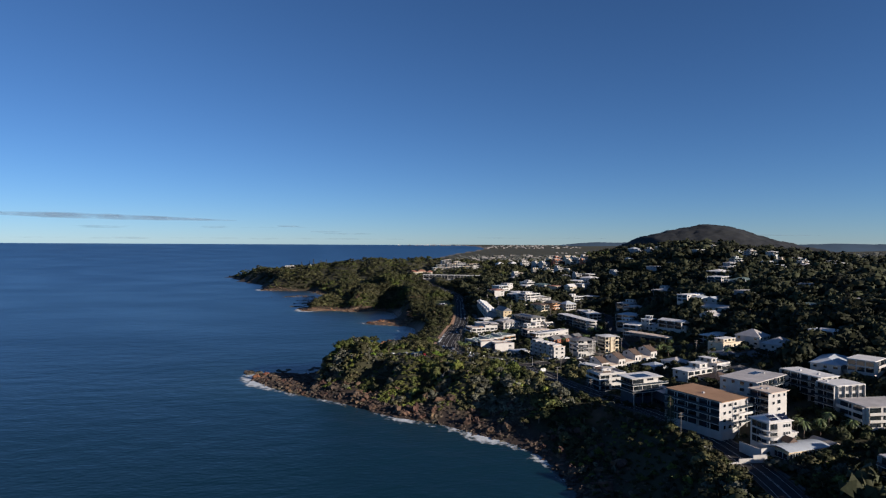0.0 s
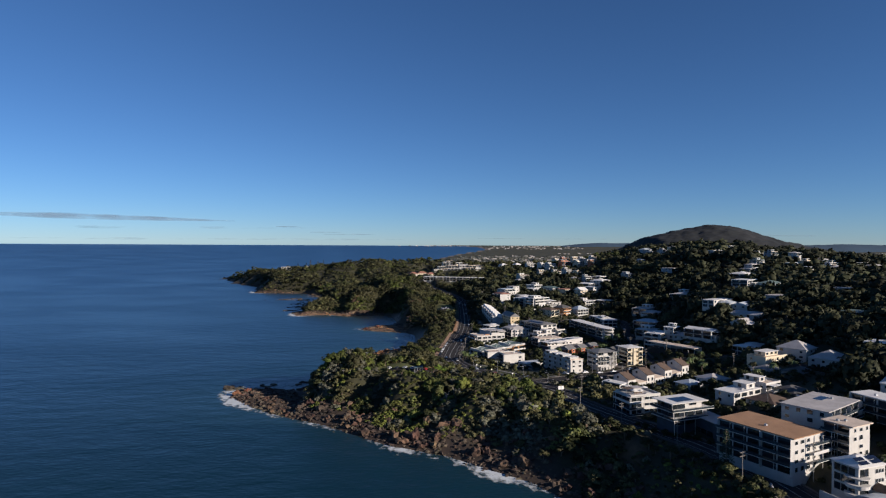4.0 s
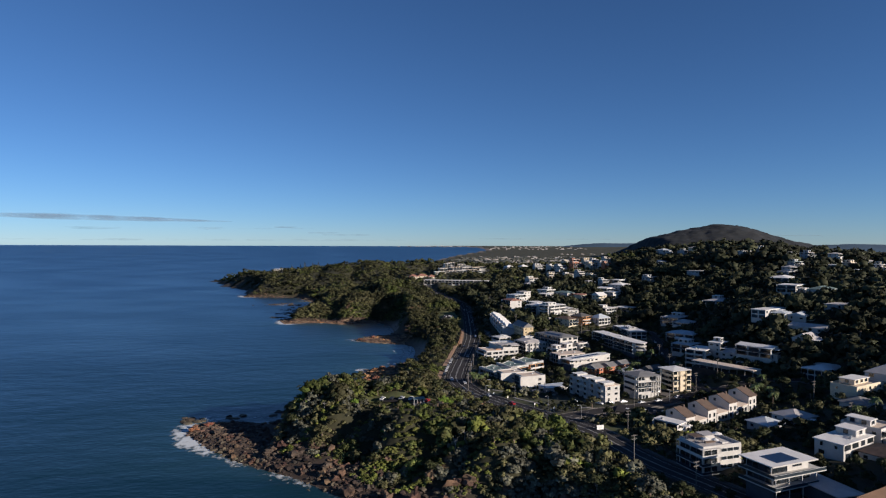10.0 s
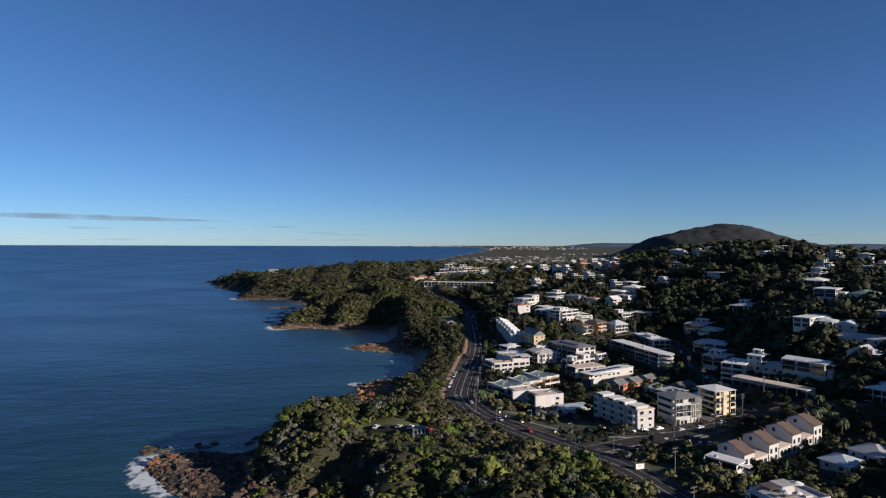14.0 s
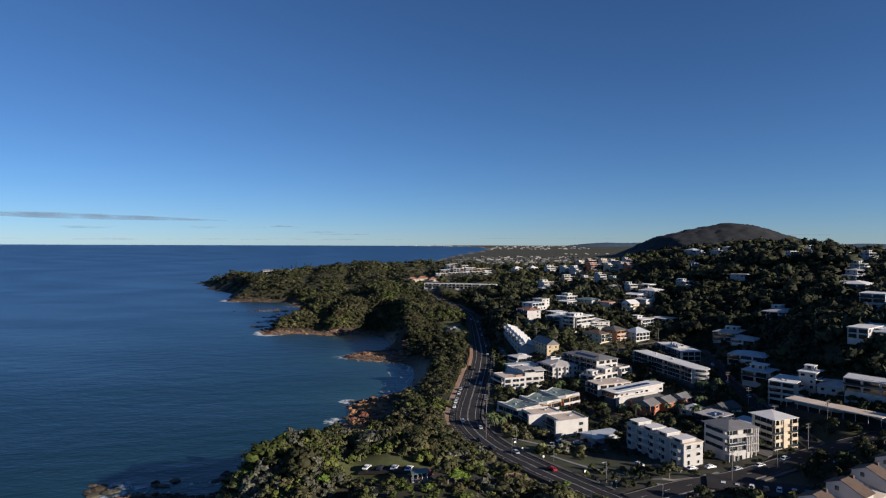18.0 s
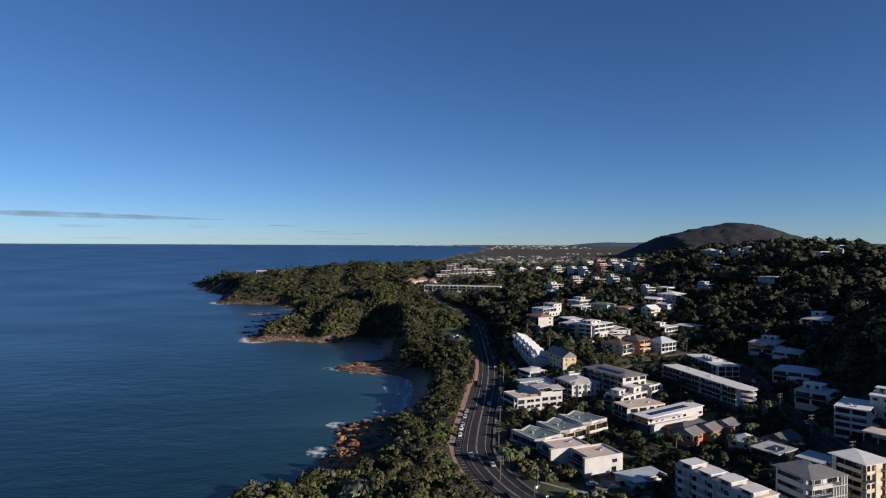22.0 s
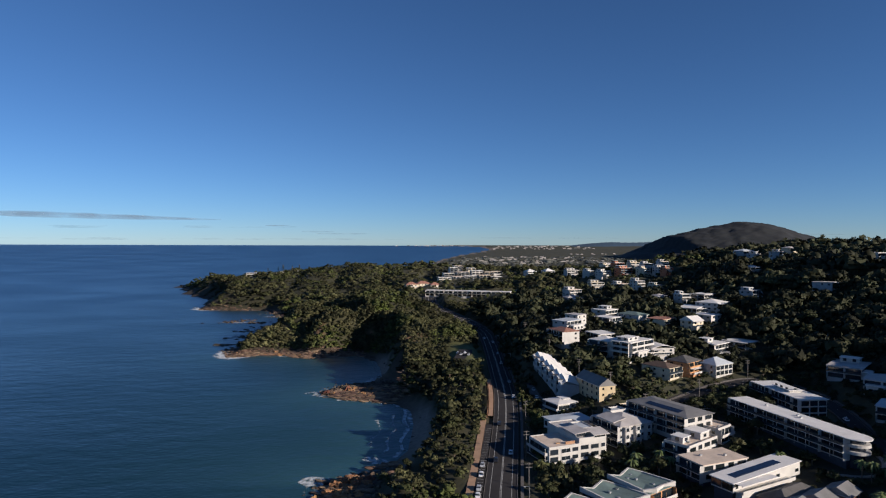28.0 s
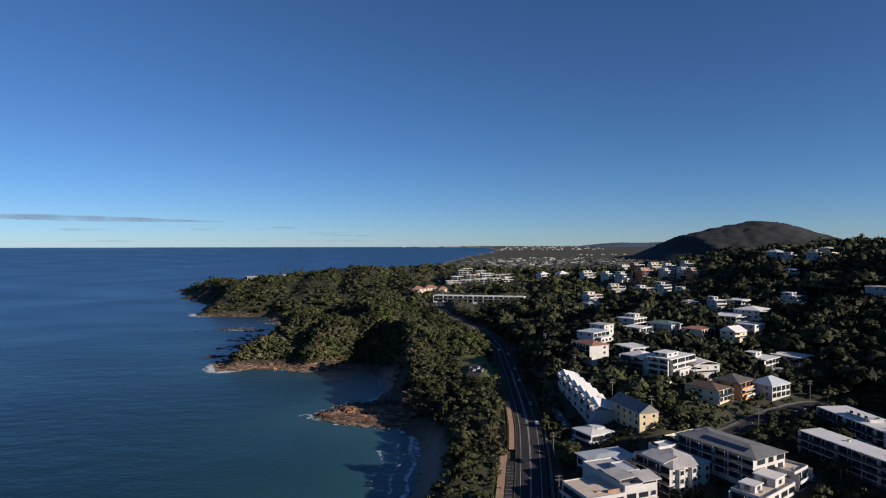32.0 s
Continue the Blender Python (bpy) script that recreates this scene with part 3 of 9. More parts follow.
def add_box(bm, x0, x1, y0, y1, z0, z1):
    v = [bm.verts.new(p) for p in ((x0, y0, z0), (x1, y0, z0), (x1, y1, z0), (x0, y1, z0), (x0, y0, z1), (x1, y0, z1), (x1, y1, z1), (x0, y1, z1))]
    for f in ((3, 2, 1, 0), (4, 5, 6, 7), (0, 1, 5, 4), (1, 2, 6, 5), (2, 3, 7, 6), (3, 0, 4, 7)):
        bm.faces.new([v[i] for i in f])
    return v


def box(x0, x1, y0, y1, z0, z1):
    bm = bmesh.new()
    add_box(bm, x0, x1, y0, y1, z0, z1)
    return bm


def prism(points, z0, z1):
    """An upright prism over an outline."""
    bm = bmesh.new()
    lo = [bm.verts.new((x, y, z0)) for x, y in points]
    hi = [bm.verts.new((x, y, z1)) for x, y in points]
    n = len(points)
    bm.faces.new(lo[::-1])
    bm.faces.new(hi)
    for i in range(n):
        bm.faces.new((lo[i], lo[(i + 1) % n], hi[(i + 1) % n], hi[i]))
    return bm


_shared = {}


def shared(key, make, material):
    """Mesh data made once and used by every alike piece."""
    key = (*key, material.name)
    if key not in _shared:
        me = bpy.data.meshes.new(key[0])
        bm = make()
        bm.to_mesh(me)
        bm.free()
        me.materials.append(material)
        _shared[key] = me
    return _shared[key]


def frame_bm(w, h):
    """A window frame, one closed ring proud of the wall (front is -y), with a sill lip."""
    bm = bmesh.new()
    t, d = 0.09, 0.12
    rings = []
    for y in (-d, 0.02):
        for e in (t, 0.0):
            rings.append([bm.verts.new((x, y - (0.06 if e and z < 0 and y < 0 else 0), z)) for x, z in ((-w / 2 - e, -e), (w / 2 + e, -e), (w / 2 + e, h + e), (-w / 2 - e, h + e))])
    fo, fi, bo, bi = rings
    for i in range(4):
        j = (i + 1) % 4
        bm.faces.new((fo[i], fo[j], fi[j], fi[i]))
        bm.faces.new((fi[i], fi[j], bi[j], bi[i]))
        bm.faces.new((fo[j], fo[i], bo[i], bo[j]))
    return bm


def window(parent, m, w, h, frame_mat=None, lite=False):
    """A window whose frame carries its pane."""
    w, h = round(w * 2) / 2, round(h * 5) / 5
    if lite:
        return hang("window", shared(("window", w, h), lambda: box(-w / 2, w / 2, -0.06, 0.02, 0, h), GLASS), parent, "", m)
    f = hang("window", shared(("window_frame", w, h), lambda: frame_bm(w, h), frame_mat or FRAME), parent, "", m)
    hang("pane", shared(("pane", w, h), lambda: box(-w / 2, w / 2, -0.05, 0.02, 0, h), GLASS), f)
    return f


def side_frame(side, W, D):
    """The pose of a wall's left foot corner, seen from outside, with x along it and -y outwards; and its length."""
    return {"F": (pose(-W / 2, -D / 2, 0), W), "R": (pose(W / 2, -D / 2, 0, 0, 0, 90), D),
            "B": (pose(W / 2, D / 2, 0, 0, 0, 180), W), "L": (pose(-W / 2, D / 2, 0, 0, 0, 270), D)}[side]


def put(bm, m):
    bmesh.ops.transform(bm, matrix=m, verts=bm.verts)
    return bm


def facade(root, side, style, W, D, n, sh, wall, lite, rng, rail=None, deep=1.5, z0=0.0):
    m, L = side_frame(side, W, D)
    if style == "balcony":
        bays = max(1, round(L / (5.5 if not lite else 7)))
        step = L / bays
        for k in range(n):
            z = z0 + k * sh
            if k:
                part("balcony_slab", put(box(0.0, L, -deep, 0.0, z - 0.10, z + 0.10), m), WHITE if wall is not DARKWALL else GREY, root)
                part("balustrade", put(box(0.05, L - 0.05, -deep + 0.03, -deep + 0.09, z + 0.14, z + 1.12), m), rail or RAILGLASS, root)
            for i in range(bays):
                window(root, m @ pose((i + 0.5) * step, 0, z + 0.16), step * 0.86, 2.4, DFRAME, lite)
        for i in range(bays + 1):
            x = min(max(i * step, 0.12), L - 0.12)
            if i in (0, bays) or i % 3 == 0:
                part("party_fin", put(box(x - 0.08, x + 0.08, -deep * 0.75, 0, z0 - 0.5, z0 + n * sh - 0.02), m), wall, root)
            else:
                part("balcony_post", put(box(x - 0.06, x + 0.06, -deep + 0.1, -deep + 0.22, z0 - 0.5, z0 + n * sh - 0.02), m), wall, root)
    elif style == "bays":
        bays = max(1, round(L / 6))
        step = L / bays
        for i in range(bays):
            c = (i + 0.5) * step
            part("bay", put(prism([(c - step * 0.3, 0), (c - step * 0.2, -1.3), (c + step * 0.2, -1.3), (c + step * 0.3, 0)], -1.0, n * sh - 0.3), m), wall, root)
            for k in range(n):
                window(root, m @ pose(c, -1.3, z0 + k * sh + 0.8), step * 0.28, 1.5, FRAME, lite)
                if step > 5:
                    window(root, m @ pose(c - step * 0.42, 0, z0 + k * sh + 0.9), 0.8, 1.3, FRAME, lite)
    elif style == "fins":
        window_count = max(2, round(L / 4))
        for i in range(window_count + 1):
            x = min(max(i * L / window_count, 0.15), L - 0.15)
            part("sun_fin", put(box(x - 0.12, x + 0.12, -0.9, 0, z0, z0 + n * sh), m), wall, root)
        for k in range(n):
            for i in range(window_count):
                window(root, m @ pose((i + 0.5) * L / window_count, 0, z0 + k * sh + 0.7), 1.8, 1.6, DFRAME, lite)
    elif style == "win":
        count = max(1, int(L / (3.6 if not lite else 4.5)))
        step = L / count
        for k in range(n):
            for i in range(count):
                if rng.random() < 0.16:
                    continue
                w = rng.choice((1.0, 1.5, 1.5, 2.0)) if step > 2.6 else 1.0
                h = rng.choice((1.2, 1.2, 1.6))
                window(root, m @ pose((i + 0.5) * step, 0, z0 + k * sh + 0.95), w, h, FRAME, lite)
    elif style == "strip":
        bays = max(1, round(L / 5.0))
        for k in range(n):
            for i in range(bays):
                window(root, m @ pose((i + 0.5) * L / bays, 0, z0 + k * sh + 0.9), L / bays * (0.72 if (i + k) % 3 else 0.45), 1.5, DFRAME, lite)
    elif style == "glass":
        for k in range(n):
            bays = max(1, round(L / 4))
            for i in range(bays):
                window(root, m @ pose((i + 0.5) * L / bays, 0, z0 + k * sh + 0.3), L / bays * 0.85, 2.2, DFRAME, lite)


def roof_mesh(kind, W, D, z, over=0.6, pitch=0.32, thick=0.22):
    """Roof solids: flat slab, hip, gable (ridge along the longer side), skillion, barrel."""
    bm = bmesh.new()
    a, b = W / 2 + over, D / 2 + over
    if kind == "flat":
        add_box(bm, -a, a, -b, b, z, z + thick + 0.1)
    elif kind in ("hip", "gable", "pyramid"):
        add_box(bm, -a, a, -b, b, z - 0.02, z + 0.16)
        e = z + 0.16
        if W >= D:
            h, inset = b * pitch * 1.6, (b if kind == "hip" else 0)
            if kind == "pyramid":
                inset = a - 0.1
            r = [(-a + inset, 0, e + h), (a - inset, 0, e + h)]
            q = [(-a, -b, e), (a, -b, e), (a, b, e), (-a, b, e)]
            fs = ((0, 1, 5, 4), (2, 3, 4, 5), (1, 2, 5), (3, 0, 4))
        else:
            h, inset = a * pitch * 1.6, (a if kind == "hip" else 0)
            if kind == "pyramid":
                inset = b - 0.1
            r = [(0, -b + inset, e + h), (0, b - inset, e + h)]
            q = [(-a, -b, e), (a, -b, e), (a, b, e), (-a, b, e)]
            fs = ((1, 2, 5, 4), (3, 0, 4, 5), (0, 1, 4), (2, 3, 5))
        v = [bm.verts.new(p) for p in q + r]
        for f in fs:
            bm.faces.new([v[i] for i in f])
    elif kind == "skillion":
        v = add_box(bm, -a, a, -b, b, z, z + thick)
        for w in v:
            w.co.z += (w.co.x + a) * pitch * 0.5
    elif kind == "barrel":
        steps = 10
        pts = [(-a + 2 * a * i / steps, z + math.sin(math.pi * i / steps) * W * 0.11) for i in range(steps + 1)]
        lo = [[bm.verts.new((x, y, zz)) for x, zz in pts] for y in (-b, b)]
        hi = [[bm.verts.new((x, y, zz + thick)) for x, zz in pts] for y in (-b, b)]
        for i in range(steps):
            bm.faces.new((hi[0][i], hi[0][i + 1], hi[1][i + 1], hi[1][i]))
            bm.faces.new((lo[0][i + 1], lo[0][i], lo[1][i], lo[1][i + 1]))
            for k in (0, 1):
                q = (lo[k][i], lo[k][i + 1], hi[k][i + 1], hi[k][i])
                bm.faces.new(q if k == 0 else q[::-1])
        for i in (0, steps):
            q = (lo[0][i], hi[0][i], hi[1][i], lo[1][i])
            bm.faces.new(q if i else q[::-1])
    return bm


def tub(a, b, z0, deck, top, t=0.25):
    """A block with a raised parapet round its sunk deck, one closed mesh."""
    bm = box(-a, a, -b, b, z0, top)
    face = max(bm.faces, key=lambda f: f.calc_center_median().z)
    inner = [bm.verts.new((x, y, top)) for x, y in ((-a + t, -b + t), (a - t, -b + t), (a - t, b - t), (-a + t, b - t))]
    low = [bm.verts.new((v.co.x, v.co.y, deck)) for v in inner]
    outer = sorted(face.verts, key=lambda v: math.atan2(v.co.y, v.co.x))
    inner.sort(key=lambda v: math.atan2(v.co.y, v.co.x))
    low.sort(key=lambda v: math.atan2(v.co.y, v.co.x))
    bm.faces.remove(face)
    for i in range(4):
        j = (i + 1) % 4
        bm.faces.new((outer[i], outer[j], inner[j], inner[i]))
        bm.faces.new((inner[i], inner[j], low[j], low[i]))
    bm.faces.new(low)
    return bm


FOOTPRINTS = []


def building(label, x, y, yaw, W, D, ztop, n, roof="flat", wall=None, rmat=None, F="win", L="balcony", R="", B="", sh=3.0,
             name="apartment_building", cat="building", lite=False, rail=None, over=0.5, pitch=0.32, pv=None, parapet=False, deep=2.0, extras=(), group="", grow=True):
    """A house or block of flats: x, y the middle, ztop the top of its walls, n storeys."""
    wall = wall or WHITE
    lite = lite or y > 660 or x > 198
    rng = random.Random(int(x * 31 + y * 17))
    z0 = ztop - n * sh
    c, s = math.cos(radians(yaw)), math.sin(radians(yaw))
    low = min(gz(x + u * c - v * s, y + u * s + v * c) for u, v in ((-W / 2, -D / 2), (W / 2, -D / 2), (-W / 2, D / 2)))
    if z0 - low > 3.4 and not lite and grow:  # one storey more where the ground falls away
        n += 1
        z0 -= sh
    root = thing(name, pose(x, y, z0, 0, 0, yaw), label, cat, group)
    foot = min(-1.0, gz(x, y) - z0 - 4.0)
    FOOTPRINTS.append((x, y, yaw, W / 2 + 1.0, D / 2 + 1.0))
    h = n * sh
    if parapet:
        part("body", tub(W / 2, D / 2, foot, h - 0.3, h + 0.7), wall, root)
        part("roof_deck", box(-W / 2 + 0.27, W / 2 - 0.27, -D / 2 + 0.27, D / 2 - 0.27, h - 0.28, h - 0.1), rmat or R_SAND, root)
    else:
        part("body", box(-W / 2, W / 2, -D / 2, D / 2, foot if grow else -0.3, h), wall, root)
        if not grow:
            part("undercroft", box(-W / 2 + 0.8, W / 2 - 0.8, -D / 2 + 0.8, D / 2 - 0.8, foot, -0.31), DARKWALL, root)
        part("roof", roof_mesh(roof, W, D, h, over, pitch), rmat or R_WHITE, root)
        if roof == "skillion":
            bm = box(-W / 2, W / 2, -D / 2 + 0.01, D / 2 - 0.01, h, h + 0.02)
            for v in bm.verts:
                if v.co.z > h + 0.01:
                    v.co.z += (v.co.x + W / 2 + over) * pitch * 0.5
            part("upper_wall", bm, wall, root)
        if roof == "gable":
            fascia = bmesh.new()
            add_box(fascia, -W / 2 - over - 0.06, -W / 2 - over, -D / 2 - over, D / 2 + over, h - 0.1, h + 0.16)
            add_box(fascia, W / 2 + over, W / 2 + over + 0.06, -D / 2 - over, D / 2 + over, h - 0.1, h + 0.16)
            part("fascia", fascia, FRAME, root)
    if not R and lite and 675 < y < 775 and x < 250:
        R = "glass"
    for side, style in (("F", F), ("L", L), ("R", R), ("B", B)):
        if style and (side == "F" or y < 1100 or style == "balcony"):
            facade(root, side, style, W, D, n, sh, wall, lite, rng, rail, deep)
    if not lite:
        for i in range(rng.randint(1, 3)):
            if roof == "flat" or parapet:
                px, py = rng.uniform(-W / 3, W / 3), rng.uniform(-D / 3, D / 3)
                zz = h - 0.1 if parapet else h + 0.32
                part("roof_unit", box(px - 0.5, px + 0.5, py - 0.4, py + 0.4, zz, zz + 0.7), METAL, root)
    if pv:
        kind = "flat" if parapet else roof
        a, b = W / 2 + over, D / 2 + over
        px0, py0, _, nx, ny = pv
        for i in range(nx):
            for j in range(ny):
                px, py, rx, ry, z = px0 + i, py0 + j * 1.7, 0, 0, h + 0.36
                if kind == "skillion":
                    ry, z = -math.degrees(math.atan(pitch * 0.5)), h + 0.27 + (px + a) * pitch * 0.5
                elif kind == "hip":
                    k = pitch * 1.6
                    if W < D:
                        ry, z = math.degrees(math.atan(k)) * (1 if px > 0 else -1), h + 0.24 + (a - abs(px)) * k
                    else:
                        rx, z = math.degrees(math.atan(k)) * (-1 if py > 0 else 1), h + 0.24 + (b - abs(py)) * k
                hang("solar_panel", shared(("solar_panel", 1), lambda: box(-0.47, 0.47, -0.82, 0.82, 0, 0.05), SOLAR), root, "", pose(px, py, z, rx, ry, 0))
    if name == "house" and not extras and not group and 330 < y < 1250:
        if rng.random() < 0.8:
            extras = (front_terrace(rng.uniform(-0.6, -0.2) * W, rng.uniform(0.2, 0.55) * W, D, n, sh, wall),)
        if roof == "flat" and rng.random() < 0.4 and not pv:
            x0 = rng.uniform(-0.42, 0.05) * W
            extras = (*extras, volume(x0, x0 + W * 0.38, -D * 0.2, D * 0.38, 0.2, 2.5, wall))
    for e in extras:
        e(root, h)
    return root


def front_terrace(x0, x1, D, n, sh, wall):
    """A raised terrace before the house, its parapet white and its posts slender."""
    def make(root, h):
        z = h - (n - 1) * sh if n > 1 else h - sh + 0.4
        y0, y1 = -D / 2 - 3.4, -D / 2 - 0.1
        part("terrace", box(x0, x1, y0, y1, z - 0.35, z), WHITE, root)
        part("terrace_base", box(x0 + 0.5, x1 - 0.5, y0 + 0.9, y1, z - 6.5, z - 0.36), wall, root)
        part("parapet", box(x0, x1, y0, y0 + 0.14, z, z + 0.85), WHITE if n % 2 else RAILGLASS, root)
        part("awning", box(x0 - 0.2, x1 - (x1 - x0) * 0.35, y0 - 0.1, y1, z + min(2.6, sh), z + min(2.6, sh) + 0.14), R_WHITE, root)
    return make


def volume(x0, x1, y0, y1, z0, z1, wall=None, over=0.4, rmat=None, name="wing"):
    """An extra block on a building, from the roof level h down or up."""
    def make(root, h):
        part(name, box(x0, x1, y0, y1, h + z0, h + z1), wall or WHITE, root)
        part("wing_roof", box(x0 - over, x1 + over, y0 - over, y1 + over, h + z1, h + z1 + 0.25), rmat or R_WHITE, root)
        for s in range(max(1, int((x1 - x0) / 4))):
            window(root, pose(x0 + (s + 0.5) * (x1 - x0) / max(1, int((x1 - x0) / 4)), y0, h + z0 + 0.7), min(2.0, (x1 - x0) * 0.5), 1.4, FRAME)
        for s in range(max(1, int((y1 - y0) / 4))):
            window(root, pose(x0, y1 - (s + 0.5) * (y1 - y0) / max(1, int((y1 - y0) / 4)), h + z0 + 0.7, 0, 0, 270), 1.5, 1.4, DFRAME)
    return make
def end_balconies(half_w, half_d, n, sh):
    """White railed balconies over one half of an end wall, on slender columns."""
    def make(root, h):
        for k in range(n):
            z = h - n * sh + k * sh
            part("end_slab", box(-0.6, half_w + 1.6, -half_d - 2.4, -half_d - 0.01, z - 0.1, z + 0.1), WHITE, root)
            part("end_rail", box(-0.6, half_w + 1.6, -half_d - 2.4, -half_d - 2.34, z + 0.1, z + 1.0), FRAME if k == 1 else RAILGLASS, root)
        for x in (-0.5, half_w * 0.55, half_w + 1.4):
            part("column", box(x - 0.1, x + 0.1, -half_d - 2.3, -half_d - 2.1, -6, h), WHITE, root)
    return make


# ---- northern blocks on the cliff ----
building("long white apartment block with brown gravel roof and shaded balconies", 130, 278, 29, 18, 29, 32.6, 3, "flat", sh=3.2, rmat=R_BROWN, F="win", over=0.6, extras=(end_balconies(9.2, 14.5, 3, 3.2),))
building("narrow white four-storey apartment tower with an overhanging roof", 155, 272, 27, 11, 10, 35.6, 4, "flat", F="win", L="balcony", rmat=R_SAND, over=0.8)
building("wide white apartment block with a grey metal roof and solar panels", 161, 297, 37, 30, 17, 36.3, 4, "flat", rmat=R_GREY, F="balcony", L="win", pv=(2, 1, 0.36, 8, 2))
building("white apartment wing with stacked shaded balconies", 189, 298, 18, 11, 22, 37.8, 4, "flat", rmat=R_WHITE, F="win", L="balcony")
building("white apartment end block with upright sun fins on its lit face", 190, 276, 14, 15, 10, 37.8, 4, "flat", rmat=R_WHITE, F="fins", L="balcony")
building("white four-storey apartment block with solid curved balcony fronts", 203, 262, 8, 38, 14, 33.0, 4, "flat", rmat=R_GREY, F="balcony", L="balcony", rail=WHITE)
building("shaded white apartment block with banded balconies", 176, 202, 6, 34, 13, 29.0, 4, "flat", rmat=R_GREY, F="balcony", L="balcony", over=0.6)


def slab(pts, drop):
    """A sloping slab: four corners of its top, and its thickness."""
    bm = bmesh.new()
    q = [bm.verts.new((x, y, z - drop)) for x, y, z in pts] + [bm.verts.new(p) for p in pts]
    for f in ((3, 2, 1, 0), (4, 5, 6, 7), (0, 1, 5, 4), (1, 2, 6, 5), (2, 3, 7, 6), (3, 0, 4, 7)):
        bm.faces.new([q[k] for k in f])
    return bm


def gable_row():
    """Four white town houses stepping along the street: a low wing, then a tall end wall under a brown roof that slopes to the sun."""
    for i, (x, y) in enumerate(((116, 407), (129.5, 415), (143, 423), (156.4, 431))):
        root = thing("town_house", pose(x, y, 15.0 + 1.15 * i, 0, 0, 33), "white town house with a brown tiled roof above a tall wall", "house", "row of gabled town houses")
        FOOTPRINTS.append((x - 6, y - 5, 33, 11, 8))
        bm = bmesh.new()
        prof = [(-6.4, -5), (4.2, -5), (4.2, 8.2), (0, 10.1), (-6.4, 7.1)]
        lo = [bm.verts.new((-6.6, py, pz)) for py, pz in prof]
        hi = [bm.verts.new((0, py, pz)) for py, pz in prof]
        bm.faces.new(lo[::-1])
        bm.faces.new(hi)
        for k in range(5):
            bm.faces.new((lo[k], lo[(k + 1) % 5], hi[(k + 1) % 5], hi[k]))
        part("body", bm, WHITE, root)
        part("long_roof", slab([(-6.75, -6.9, 7.2), (0.25, -6.9, 7.2), (0.25, 0, 10.45), (-6.75, 0, 10.45)], 0.25), R_TILE, root)
        part("short_roof", slab([(-6.75, 0, 10.45), (0.25, 0, 10.45), (0.25, 4.8, 8.3), (-6.75, 4.8, 8.3)], 0.25), R_TILE, root)
        part("dormer", box(-1.0, -0.1, -1.2, -0.2, 9.4, 11.0), R_TILE, root)
        bm = bmesh.new()
        prof = [(-6.0, -5), (3.6, -5), (3.6, 5.0), (-6.0, 3.6)]
        lo = [bm.verts.new((-15.5, py, pz)) for py, pz in prof]
        hi = [bm.verts.new((-6.62, py, pz)) for py, pz in prof]
        bm.faces.new(lo[::-1])
        bm.faces.new(hi)
        for k in range(4):
            bm.faces.new((lo[k], lo[(k + 1) % 4], hi[(k + 1) % 4], hi[k]))
        part("wing", bm, WHITE, root)
        part("wing_roof", slab([(-15.7, -6.5, 3.64), (-6.64, -6.5, 3.64), (-6.64, 4.0, 5.16), (-15.7, 4.0, 5.16)], 0.2), R_SAND, root)
        for k in range(2):
            for q in (-5.2, -1.8):
                window(root, pose(q, -6.4, 0.7 + 2.9 * k), 1.0, 1.6, DFRAME)
            if k == 0:
                for q in (-13.8, -11.2, -8.6):
                    window(root, pose(q, -6.0, 0.5), 1.5, 1.6, DFRAME)
        window(root, pose(-6.6, 1.0, 7.0, 0, 0, 270), 1.0, 1.2, DFRAME)


gable_row()
building("low white block with a shaded balcony below the town houses", 106, 396, 40, 6, 12, 21.5, 2, "flat", F="win", L="balcony", over=0.3, name="house", cat="house")

def rounded_end(W, D, n, sh):
    """A half-round end with banded balconies on the F side."""
    def make(root, h):
        arc = lambda r: [(math.cos(a) * r, -D / 2 + 0.02 - math.sin(a) * r) for a in np.linspace(0, math.pi, 13)]
        part("round_bay", prism(arc(W / 2 - 1.6)[::-1], -3, h), GLASS, root)
        for k in range(1, n):
            part("round_slab", prism(arc(W / 2)[::-1], k * sh - 0.16, k * sh + 0.16), WHITE, root)
            part("round_parapet", prism(arc(W / 2 - 0.05)[::-1], k * sh + 0.17, k * sh + 0.9), WHITE, root)
        part("round_roof", prism(arc(W / 2 + 0.6)[::-1], h + 0.01, h + 0.31), R_WHITE, root)
    return make


def stepped_roofline(W, D):
    """Raised white blocks and pergolas that break a long roof, with rounded balconies below."""
    def make(root, h):
        for k in range(4):
            y0 = -D / 2 + D * (k + 0.12) / 4
            y1 = y0 + D / 4 * 0.62
            part("roof_pod", box(-W / 2 + 0.2, W / 2 - 3.0, y0, y1, h + 0.35, h + 1.5 + 0.3 * (k % 2)), WHITE, root)
            part("pod_roof", box(-W / 2 - 0.3, W / 2 - 2.6, y0 - 0.3, y1 + 0.3, h + 1.5 + 0.3 * (k % 2), h + 1.7 + 0.3 * (k % 2)), R_WHITE, root)
            window(root, pose(-W / 2 + 0.2, (y0 + y1) / 2, h + 0.5, 0, 0, 270), 2.5, 1.0, DFRAME)
            for j in (1, 2):
                c = (y0 + y1) / 2
                pts = [(-W / 2 - math.sin(a) * 2.1, c + math.cos(a) * 2.6) for a in np.linspace(0, math.pi, 9)]
                part("round_balcony", prism(pts, j * 3.0 - 0.15, j * 3.0 + 0.95), WHITE, root)
    return make


